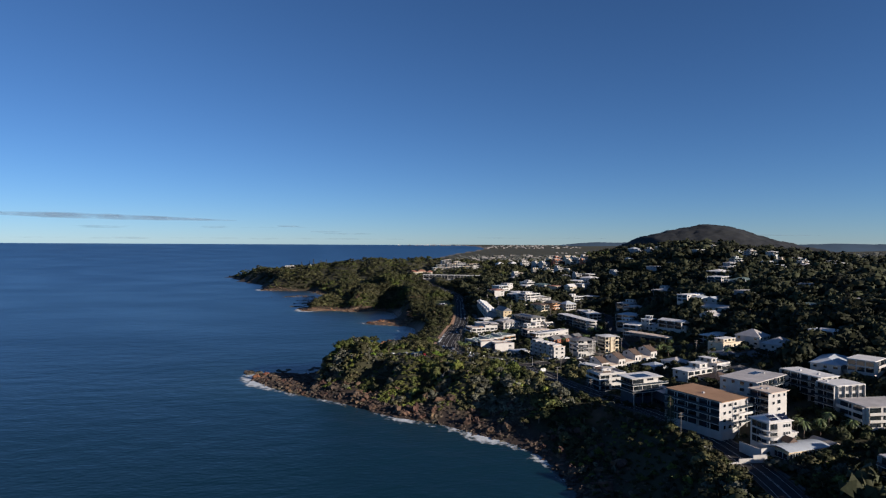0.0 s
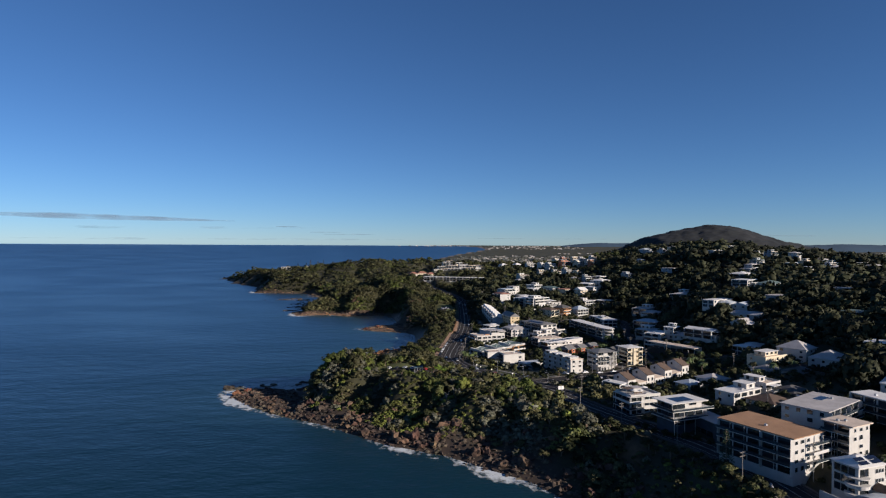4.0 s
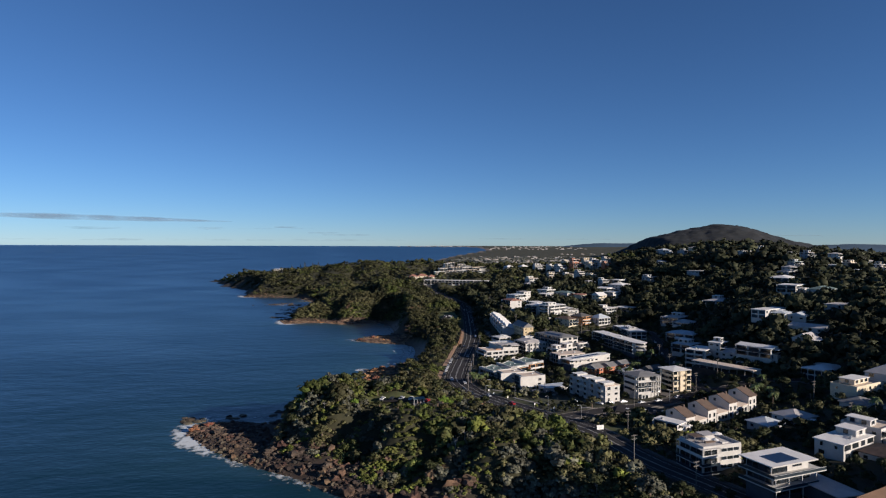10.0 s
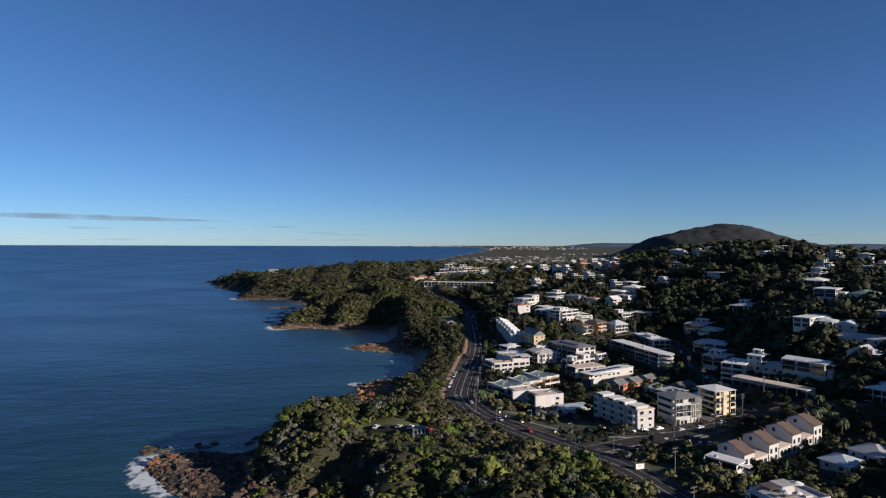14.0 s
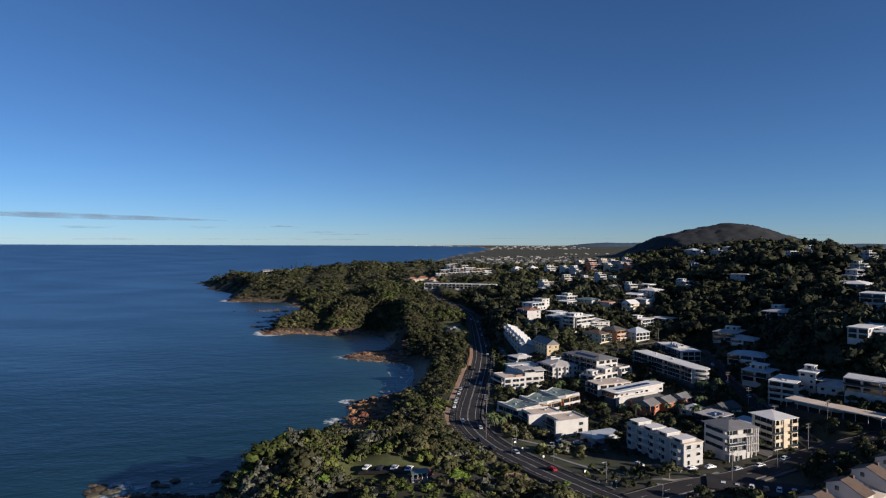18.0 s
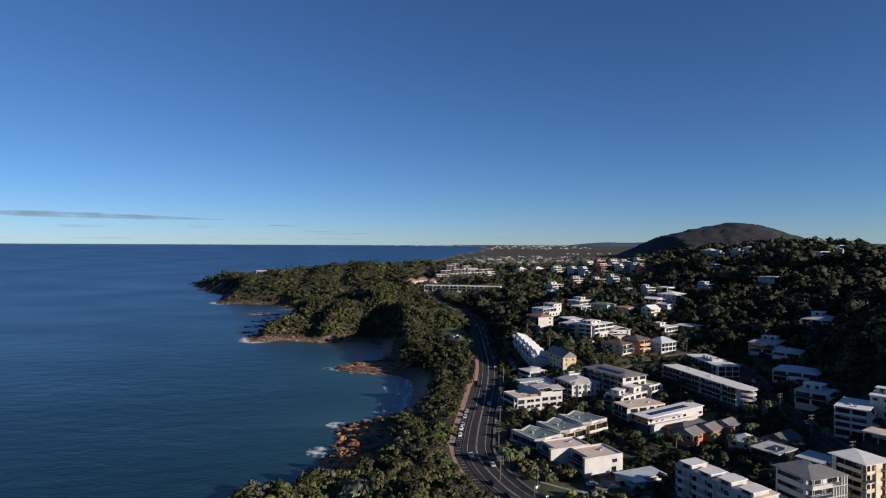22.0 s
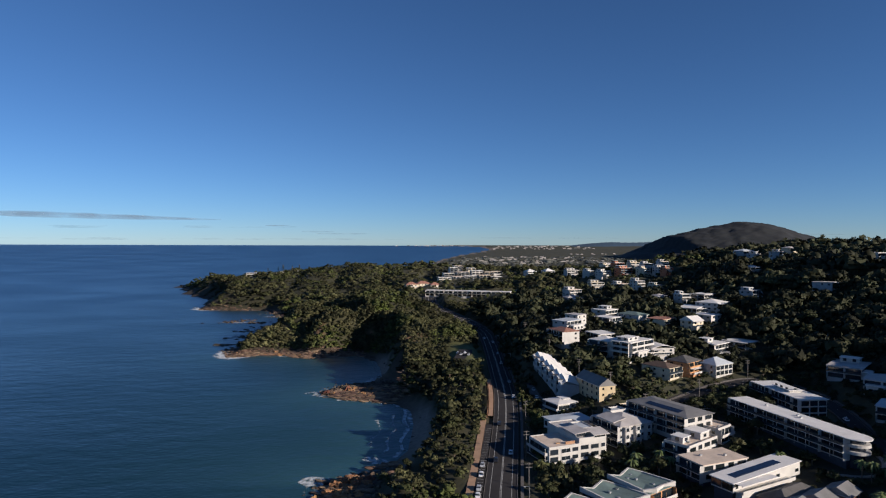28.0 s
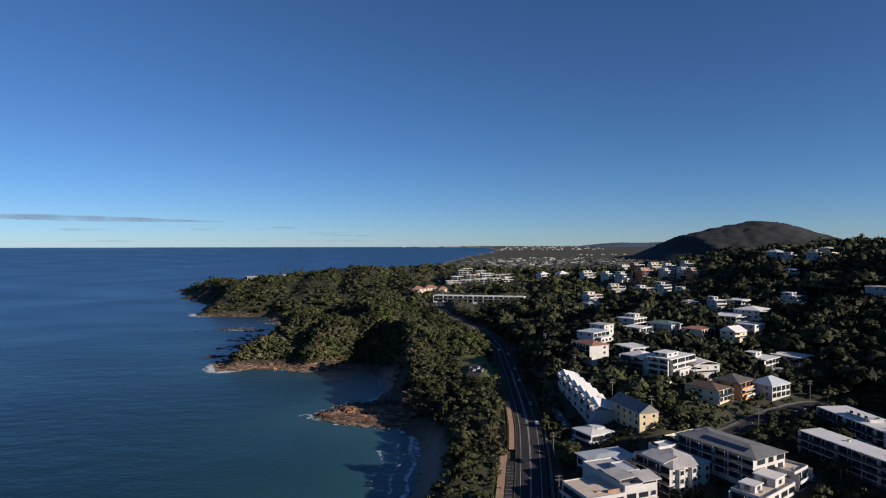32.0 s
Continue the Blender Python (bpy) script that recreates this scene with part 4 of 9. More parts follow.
def open_shelter(x, y, yaw, W, D, ztop):
    """A long thin roof on slender posts over parking bays."""
    z = gz(x, y)
    root = thing("carport", pose(x, y, z, 0, 0, yaw), "long pale carport roof on slender posts", "shelter")
    h = ztop - z
    part("roof", box(-W / 2, W / 2, -D / 2, D / 2, h - 0.3, h), R_SAND, root)
    part("gutter", box(-W / 2 - 0.14, -W / 2 - 0.01, -D / 2, D / 2, h - 0.42, h - 0.1), FRAME, root)
    part("back_wall", box(W / 2 - 0.5, W / 2 - 0.2, -D / 2 + 0.3, D / 2 - 0.3, -4, h - 0.31), GREY, root)
    me = shared(("carport_post", round(h, 1)), lambda: box(-0.1, 0.1, -0.1, 0.1, -4, h - 0.31), WHITE)
    for k in range(9):
        hang("post", me, root, "", pose(-W / 2 + 0.5, -D / 2 + 0.6 + k * (D - 1.2) / 8, 0))
    part("floor_slab", box(-W / 2, W / 2, -D / 2, D / 2, -4, 0.05), ASPHALT, root)
    FOOTPRINTS.append((x, y, yaw, W / 2 + 1, D / 2 + 1))


def roof_terrace(x0, x1, y0, y1, up, deck=None):
    """A sunken terrace behind a white parapet standing on a roof."""
    def make(root, h):
        bm = tub((x1 - x0) / 2, (y1 - y0) / 2, h - 0.5, h + up - 0.7, h + up, 0.3)
        bmesh.ops.translate(bm, vec=((x0 + x1) / 2, (y0 + y1) / 2, 0), verts=bm.verts)
        part("roof_terrace", bm, WHITE, root)
        part("terrace_deck", box(x0 + 0.35, x1 - 0.35, y0 + 0.35, y1 - 0.35, h + up - 0.69, h + up - 0.62), deck or R_BLUE, root)
        part("terrace_screen", box(x0 + 0.5, x0 + 0.6, y0 + 0.5, y1 - 0.5, h + up - 0.6, h + up + 0.9), RAILGLASS, root)
    return make


def roof_slab(x0, x1, y0, y1, z0, z1, m):
    """A second sloping roof plane stepping over the first."""
    def make(root, h):
        part("upper_roof", slab([(x0, y0, h + z0), (x1, y0, h + z1), (x1, y1, h + z1), (x0, y1, h + z0)], 0.3), m, root)
        part("clerestory", box(x0 + 0.8, x1 - 0.8, y0 + 0.8, y1 - 0.8, h - 0.2, h + min(z0, z1) - 0.32), GREY, root)
    return make


# ---- buildings composed piece by piece ----
def crafted(label, x, y, yaw, z, half_w, half_d, name="house", cat="house"):
    FOOTPRINTS.append((x, y, yaw, half_w, half_d))
    return thing(name, pose(x, y, z, 0, 0, yaw), label, cat)


def vol(root, name, x0, x1, y0, y1, z0, z1, m=None):
    return part(name, box(x0, x1, y0, y1, z0, z1), m or WHITE, root)


def glaze(root, side, a0, a1, at, z, h, frame_mat=None, count=1):
    """Panes in a row on a face: F looks to -y at y = at, L to -x at x = at."""
    step = (a1 - a0) / count
    for k in range(count):
        c = a0 + (k + 0.5) * step
        m = pose(c, at, z) if side == "F" else pose(at, c, z, 0, 0, 270)
        window(root, m, max(0.5, step - 0.25), h, frame_mat or DFRAME)


def rails(root, x0, x1, y0, y1, z, h=1.0, m=None, t=0.06):
    """A balustrade along the front and the sea side of a deck."""
    part("balustrade", box(x0, x1, y0, y0 + t, z, z + h), m or RAILGLASS, root)
    part("balustrade", box(x0, x0 + t, y0 + t + 0.01, y1, z, z + h), m or RAILGLASS, root)
    part("handrail", box(x0 - 0.02, x1 + 0.02, y0 - 0.02, y0 + t + 0.02, z + h, z + h + 0.06), FRAME, root)


def panels(root, x0, y0, nx, ny, z, rx=0, ry=0):
    me = shared(("solar_panel", 1), lambda: box(-0.47, 0.47, -0.82, 0.82, 0, 0.05), SOLAR)
    for i in range(nx):
        for j in range(ny):
            hang("solar_panel", me, root, "", pose(x0 + i, y0 + j * 1.7, z + (y0 + j * 1.7) * math.tan(radians(rx)) - (x0 + i) * math.tan(radians(ry)), rx, ry, 0))


def parasol(x, y, z, s=1.6, label="open white parasol on a roof terrace"):
    root = thing("parasol", pose(x, y, z), label, "parasol", "parasols")
    bm = bmesh.new()
    rim = [bm.verts.new((math.cos(a) * s, math.sin(a) * s, 2.1)) for a in np.arange(8) * 0.7854]
    top = bm.verts.new((0, 0, 2.8))
    low = bm.verts.new((0, 0, 2.72))
    for i in range(8):
        bm.faces.new((rim[i], rim[(i + 1) % 8], top))
        bm.faces.new((rim[(i + 1) % 8], rim[i], low))
    part("canopy", bm, R_WHITE, root)
    part("pole", box(-0.04, 0.04, -0.04, 0.04, 0, 2.75), METAL, root)


def roof_slab_house():
    """White house under a wide thin roof: a glazed top storey on broad decks over dark lower floors."""
    r = crafted("white three-level house with a wide solar roof and broad decks", 115, 325.2, 22, 20.6, 11, 9)
    vol(r, "roof", -10.3, 10.3, -6.3, 6.6, 9.3, 9.62, R_WHITE)
    vol(r, "fascia", -10.36, 10.36, -6.36, -6.3, 9.2, 9.66)
    panels(r, -5.2, -3.4, 10, 4, 9.64)
    vol(r, "upper_wall", -8.2, 8.6, -4.2, 5.4, 6.3, 9.29)
    glaze(r, "F", -8.0, -1.2, -4.2, 6.5, 2.4, None, 3)
    glaze(r, "F", 1.2, 5.4, -4.2, 7.6, 1.0, None, 3)
    glaze(r, "L", -3.8, 5.0, -8.2, 6.5, 2.4, None, 4)
    vol(r, "deck", -11.2, 12.4, -7.8, 6.0, 6.0, 6.28)
    rails(r, -11.1, 12.3, -7.7, 6.0, 6.28, 0.95)
    vol(r, "middle_wall", -8.0, 9.0, -4.6, 5.4, 2.9, 5.99, GREY)
    glaze(r, "F", -7.8, 8.6, -4.6, 3.1, 2.4, None, 6)
    glaze(r, "L", -4.2, 5.0, -8.0, 3.1, 2.4, None, 4)
    vol(r, "lower_deck", -11.6, 8.0, -8.6, 5.4, 2.6, 2.88)
    rails(r, -11.5, 7.9, -8.5, 5.4, 2.88, 0.95)
    vol(r, "base", -8.4, 8.2, -5.2, 5.2, -6, 2.59, DARKWALL)
    glaze(r, "F", -7.6, 7.6, -5.2, -0.4, 2.2, None, 5)
    for x in (-10.8, -5.0, 1.0, 7.4):
        vol(r, "post", x, x + 0.18, -7.9, -7.72, 2.89, 5.99)
        vol(r, "post", x, x + 0.18, -8.2, -8.02, -5, 2.59)
    a = crafted("low shaded garage wing under a flat grey roof", 126, 319.5, 15, 16.0, 6, 11)
    vol(a, "body", -4.6, 4.6, -10, 10, -3, 7.6, DARKWALL)
    vol(a, "roof", -5.3, 5.3, -10.7, 10.7, 7.6, 7.9, R_GREY)
    glaze(a, "L", -8, 8, -4.6, 1.0, 2.2, None, 4)


def roof_terrace_block():
    """White block with railed balcony bands and a furnished roof terrace."""
    r = crafted("white four-storey block with balcony bands and furnished roof terrace", 105.2, 354, 18, 14.1, 10, 8, "apartment_building", "building")
    part("body", tub(8.6, 6.4, -4, 11.6, 12.5), WHITE, r)
    part("roof_deck", box(-8.3, 8.3, -6.1, 6.1, 11.62, 11.7), R_GREY, r)
    for k in range(4):
        z = 3.0 * k
        vol(r, "balcony_band", -10.0, -2.0, -7.7, -6.41, z + 2.5, z + 2.75)
        vol(r, "balcony_band", -10.0, -8.61, -6.4, 6.4, z + 2.5, z + 2.75)
        if k < 3:
            rails(r, -9.95, -2.05, -7.65, 6.4, z + 2.76, 0.85, FRAME if k == 2 else None, 0.05)
        glaze(r, "L", -5.8, 5.8, -8.6, z + 0.1, 2.2, None, 4)
        glaze(r, "F", -8.2, -2.4, -6.4, z + 0.1, 2.2, None, 2)
        glaze(r, "F", -0.8, 7.6, -6.4, z + 0.9, 1.2, FRAME, 3)
    for x, y in ((-9.9, -7.6), (-6, -7.6), (-2.2, -7.6), (-9.9, -1), (-9.9, 6.2)):
        vol(r, "post", x, x + 0.14, y, y + 0.14, -4, 11.5)
    vol(r, "stair_pod", -1.5, 3.2, 1.0, 5.0, 11.7, 13.7)
    vol(r, "pod_roof", -2.0, 3.7, 0.5, 5.5, 13.7, 13.9, R_GREY)
    vol(r, "pergola_roof", -6.5, -2.2, 0.5, 5.2, 13.6, 13.75, R_TILE)
    for x in (-6.3, -2.5):
        for y in (0.7, 5.0):
            vol(r, "pergola_post", x - 0.08, x + 0.08, y - 0.08, y + 0.08, 11.7, 13.6)
    vol(r, "planter", -3.2, 1.6, -1.5, -0.7, 11.7, 12.3, R_TILE)
    vol(r, "lounge", 2.4, 5.2, -3.6, -2.2, 11.7, 12.2)
    vol(r, "east_wing", 8.61, 11.2, -5.2, 4.6, -4, 8.4)
    glaze(r, "F", 8.9, 11.0, -5.2, 5.4, 1.2, FRAME, 1)
    c, sn = math.cos(radians(18)), math.sin(radians(18))
    for u, v, q in ((-4.2, -2.6, 1.7), (4.6, 1.6, 2.1), (-1.4, -4.2, 1.4)):
        parasol(105.2 + u * c - v * sn, 354 + u * sn + v * c, 14.1 + 11.7, q)


def twin_sheds():
    """Two white three-storey flats stepping back, pale flat roofs behind white rims, dark recessed balconies towards the sea."""
    for x, y, W, D in ((50.8, 528.4, 16.4, 11.4), (61.4, 518.7, 15.6, 12.8)):
        r = crafted("white three-storey flats with pale rimmed roof and recessed balconies", x, y, 22.5, 6.2, W / 2 + 1, D / 2 + 1, "apartment_building", "building")
        part("body", tub(W / 2, D / 2, -4, 8.9, 9.7, 0.4), WHITE, r)
        part("roof_deck", box(-W / 2 + 0.42, W / 2 - 0.42, -D / 2 + 0.42, D / 2 - 0.42, 8.92, 9.15), R_SAND, r)
        vol(r, "roof_unit", 2.0, 3.2, 0.6, 1.4, 9.15, 9.8, METAL)
        vol(r, "roof_unit", 4.4, 5.2, 2.0, 2.8, 9.15, 9.6, METAL)
        for k in range(3):
            z = 3.0 * k
            glaze(r, "L", -D / 2 + 1.0, D / 2 - 0.8, -W / 2, z + 0.3, 2.2, None, 2)
            vol(r, "balcony_slab", -W / 2 - 2.2, -W / 2 - 0.01, -D / 2 + 1.6, D / 2 - 1.0, z - 0.12, z + 0.12)
            rails(r, -W / 2 - 2.15, -W / 2 - 0.05, -D / 2 + 1.65, D / 2 - 1.0, z + 0.12, 0.95, WHITE if k == 1 else None)
        vol(r, "end_wall", -W / 2 - 2.6, -W / 2 - 0.01, -D / 2, -D / 2 + 1.5, -4, 9.3)
        vol(r, "end_wall_cap", -W / 2 - 2.7, -W / 2 - 0.01, -D / 2 - 0.1, -D / 2 + 1.6, 9.3, 9.7)
        glaze(r, "F", W / 2 - 5.0, W / 2 - 3.0, -D / 2, 6.6, 1.2, None, 1)
        glaze(r, "F", W / 2 - 5.6, W / 2 - 3.2, -D / 2, 3.4, 1.4, None, 1)
        glaze(r, "F", -1.8, -0.6, -D / 2, 0.6, 1.2, FRAME, 1)
    r = crafted("low white annexe with grey-blue roof and balcony on columns", 74.5, 505.5, 22.5, 6.8, 10, 6)
    vol(r, "body", -8.5, 8.5, -3.5, 4.0, -4, 4.6)
    vol(r, "roof", -9.2, 9.2, -4.3, 4.6, 4.6, 4.85, R_BLUE)
    glaze(r, "F", 0.5, 8.0, -3.5, 1.0, 1.4, None, 3)
    vol(r, "porch_deck", -8.6, -3.8, -7.6, -3.6, 2.6, 2.9)
    rails(r, -8.5, -3.9, -7.5, -3.6, 2.9, 1.0, WHITE)
    for x in (-8.4, -6.2, -4.1):
        vol(r, "column", x - 0.14, x + 0.14, -7.4, -7.12, -4, 2.59)
    vol(r, "porch_roof", -9.0, -3.4, -8.0, -3.5, 5.2, 5.4, R_WHITE)
    vol(r, "column", -8.4, -8.2, -7.4, -7.2, 2.9, 5.2)
    vol(r, "column", -4.2, -4.0, -7.4, -7.2, 2.9, 5.2)


def corner_blocks():
    """The two blocks at the street corner: one with white fins under a dark hipped roof, one cream with stacked balconies."""
    r = crafted("white apartment block with tall fins and a dark hipped roof", 117.5, 470, 19, 16.0, 9, 8, "apartment_building", "building")
    vol(r, "body", -7.0, 7.0, -4.8, 6.4, -4, 10.3)
    part("roof", roof_mesh("hip", 14.6, 13.4, 10.35, 0.7, 0.13), R_SLATE, r)
    panels(r, 1.2, 1.2, 5, 3, 11.75, -9, 0)
    for k in range(3):
        z = 1.0 + 3.2 * k
        vol(r, "balcony_slab", -7.4, 7.4, -7.4, -4.81, z - 0.14, z + 0.14)
        rails(r, -7.35, 1.0, -7.35, -4.9, z + 0.14, 0.95, WHITE if k != 1 else None)
        glaze(r, "F", -6.4, -0.8, -4.8, z + 0.3, 2.0, FRAME, 2)
        glaze(r, "F", 2.0, 6.2, -4.8, z + 0.3, 2.0, FRAME, 2)
        glaze(r, "L", -3.5, 5.5, -7.0, z + 0.8, 1.3, DFRAME, 3)
    for k in range(6):
        x = 1.4 + k * 1.15
        vol(r, "fin", x - 0.16, x + 0.16, -7.5, -6.9, 1.15 if k % 2 else -2.0, 10.2 if k > 2 else 7.2)
    for x in (-7.3, -3.2):
        vol(r, "post", x, x + 0.2, -7.3, -7.1, -4, 10.3)
    vol(r, "garage_wall", -5.0, 3.0, -7.2, -4.9, -4, 0.8)
    glaze(r, "F", -4.6, -0.6, -7.2, -2.0, 2.2, FRAME, 2)
    c = crafted("cream four-storey apartment block with stacked corner balconies, pale roof", 139.3, 477.5, 20, 16.2, 8, 8, "apartment_building", "building")
    vol(c, "body", -5.2, 5.2, -5.0, 6.2, -5, 11.7, CREAM)
    part("roof", roof_mesh("hip", 12.4, 12.4, 11.7, 0.5, 0.06), R_WHITE, c)
    for k in range(4):
        z = 2.9 * k
        for x0, x1 in ((-6.3, -2.2), (2.9, 6.2)):
            vol(c, "balcony_slab", x0, x1, -6.6, -5.01, z - 0.14, z + 0.14, CREAM)
            part("balcony_front", box(x0, x1, -6.6, -6.48, z + 0.14, z + 1.05), CREAM if k % 2 else RAILGLASS, c)
            glaze(c, "F", x0 + 0.6, x1 - 0.4, -5.0, z + 0.2, 2.2, DFRAME, 1)
        vol(c, "balcony_slab", -6.6, -5.21, -4.9, 3.0, z - 0.14, z + 0.14, CREAM)
        part("balcony_front", box(-6.6, -6.5, -4.9, 3.0, z + 0.14, z + 1.05), CREAM, c)
        glaze(c, "L", -4.2, 4.6, -5.2, z + 0.2, 2.2, DFRAME, 3)
    for x in (-6.2, -2.4, 3.0, 6.0):
        vol(c, "corner_post", x - 0.12, x + 0.12, -6.5, -6.3, -5, 11.69, CREAM)
    vol(c, "stair_tower", -0.9, 1.3, -5.9, -5.01, -5, 11.69, CREAM)


def cliff_houses():
    """The hipped white house with its stacked round balconies, and the long low yellow beach house before it."""
    r = crafted("white house with hipped solar roof, round balconies and gabled porch", 144.4, 250.2, 19, 22.6, 8, 8)
    vol(r, "body", -6.0, 6.0, -4.6, 4.6, -6, 6.2)
    part("roof", roof_mesh("hip", 12.4, 9.8, 6.2, 0.4, 0.26), R_WHITE, r)
    panels(r, -4.0, -3.7, 4, 2, 8.75, 22, 0)
    panels(r, 1.6, -3.7, 4, 2, 8.75, 22, 0)
    for k in range(3):
        z = -3.2 + 3.1 * k
        pts = [(-4.6 + math.cos(a) * 3.4, -3.2 + math.sin(a) * 3.6) for a in np.linspace(math.pi * 0.6, math.pi * 1.75, 11)] + [(-3.0, 1.0)]
        part("round_balcony", prism(pts, z - 0.15, z + 0.15), WHITE, r)
        if k < 2:
            part("round_parapet", prism([(-4.6 + math.cos(a) * 3.42, -3.2 + math.sin(a) * 3.62) for a in np.linspace(math.pi * 0.6, math.pi * 1.75, 11)] + [(-3.2, -0.5)], z + 0.15, z + 0.95), WHITE, r)
        glaze(r, "F", -5.4, -1.6, -4.6, z + 0.3, 2.2, DFRAME, 2)
        glaze(r, "L", -3.6, 3.8, -6.0, z + 0.3, 2.2, DFRAME, 3)
        glaze(r, "F", 1.4, 5.4, -4.6, z + 0.8, 1.2, FRAME, 3)
    vol(r, "porch", 0.4, 4.0, -8.4, -4.7, -6, -1.2)
    part("porch_roof", put(roof_mesh("gable", 3.8, 4.2, -1.2, 0.4, 0.5), pose(2.2, -6.5, 0)), R_TILE, r)
    glaze(r, "F", 1.4, 3.0, -8.4, -3.4, 1.6, DFRAME, 1)
    vol(r, "low_wing", 6.01, 11.0, -3.0, 3.6, -6, 0.4)
    vol(r, "wing_roof", 5.9, 11.4, -3.4, 4.0, 0.41, 0.66, R_WHITE)
    vol(r, "court_wall", -13.5, -6.6, -8.0, -7.7, -8, -2.2)
    vol(r, "court_wall", -13.5, -13.2, -7.6, 3.0, -8, -2.6)
    vol(r, "court_wall", -6.5, 0.2, -9.4, -9.1, -8, -3.2)
    b = crafted("long low yellow beach house under a curved grey-blue metal roof", 152.4, 241.6, 19.3, 17.4, 13, 5.5)
    vol(b, "body", -11.4, 9.6, -3.6, 4.0, -4, 3.0, YELLOW)
    steps = 8
    prof = [(-4.9 + 9.8 * i / steps, 2.75 + 1.35 * math.sin(math.pi * (0.12 + 0.76 * i / steps))) for i in range(steps + 1)]
    bm = bmesh.new()
    rows = [[bm.verts.new((x, y, z + dz)) for y, z in prof] for x in (-12.6, 9.4) for dz in (0.0, 0.2)]
    for i in range(steps):
        bm.faces.new((rows[1][i], rows[3][i], rows[3][i + 1], rows[1][i + 1]))
        bm.faces.new((rows[0][i + 1], rows[2][i + 1], rows[2][i], rows[0][i]))
        bm.faces.new((rows[0][i], rows[1][i], rows[1][i + 1], rows[0][i + 1]))
        bm.faces.new((rows[2][i + 1], rows[3][i + 1], rows[3][i], rows[2][i]))
    bm.faces.new((rows[0][0], rows[2][0], rows[3][0], rows[1][0]))
    bm.faces.new((rows[2][-1], rows[0][-1], rows[1][-1], rows[3][-1]))
    part("roof", bm, R_BLUE, b)
    part("gable_wing_roof", put(roof_mesh("gable", 7.4, 9.0, 2.9, 0.5, 0.22), pose(12.6, 0.4, 0)), R_SAND, b)
    vol(b, "gable_wing", 9.61, 15.6, -3.2, 4.2, -4, 2.88, YELLOW)
    glaze(b, "F", -11.0, -5.4, -3.6, -0.2, 2.4, FRAME, 4)
    glaze(b, "F", 1.4, 9.2, -3.6, 0.6, 1.4, FRAME, 5)
    glaze(b, "L", -3.0, 3.4, -11.4, -0.2, 2.2, FRAME, 3)
    glaze(b, "F", -3.6, 0.6, -3.6, 1.2, 1.0, FRAME, 2)
    vol(b, "verandah", -11.8, 9.4, -5.6, -3.61, -0.6, -0.35, TIMBER)
    for k in range(8):
        vol(b, "verandah_post", -11.6 + k * 2.95, -11.48 + k * 2.95, -5.5, -5.38, -4, 2.8)


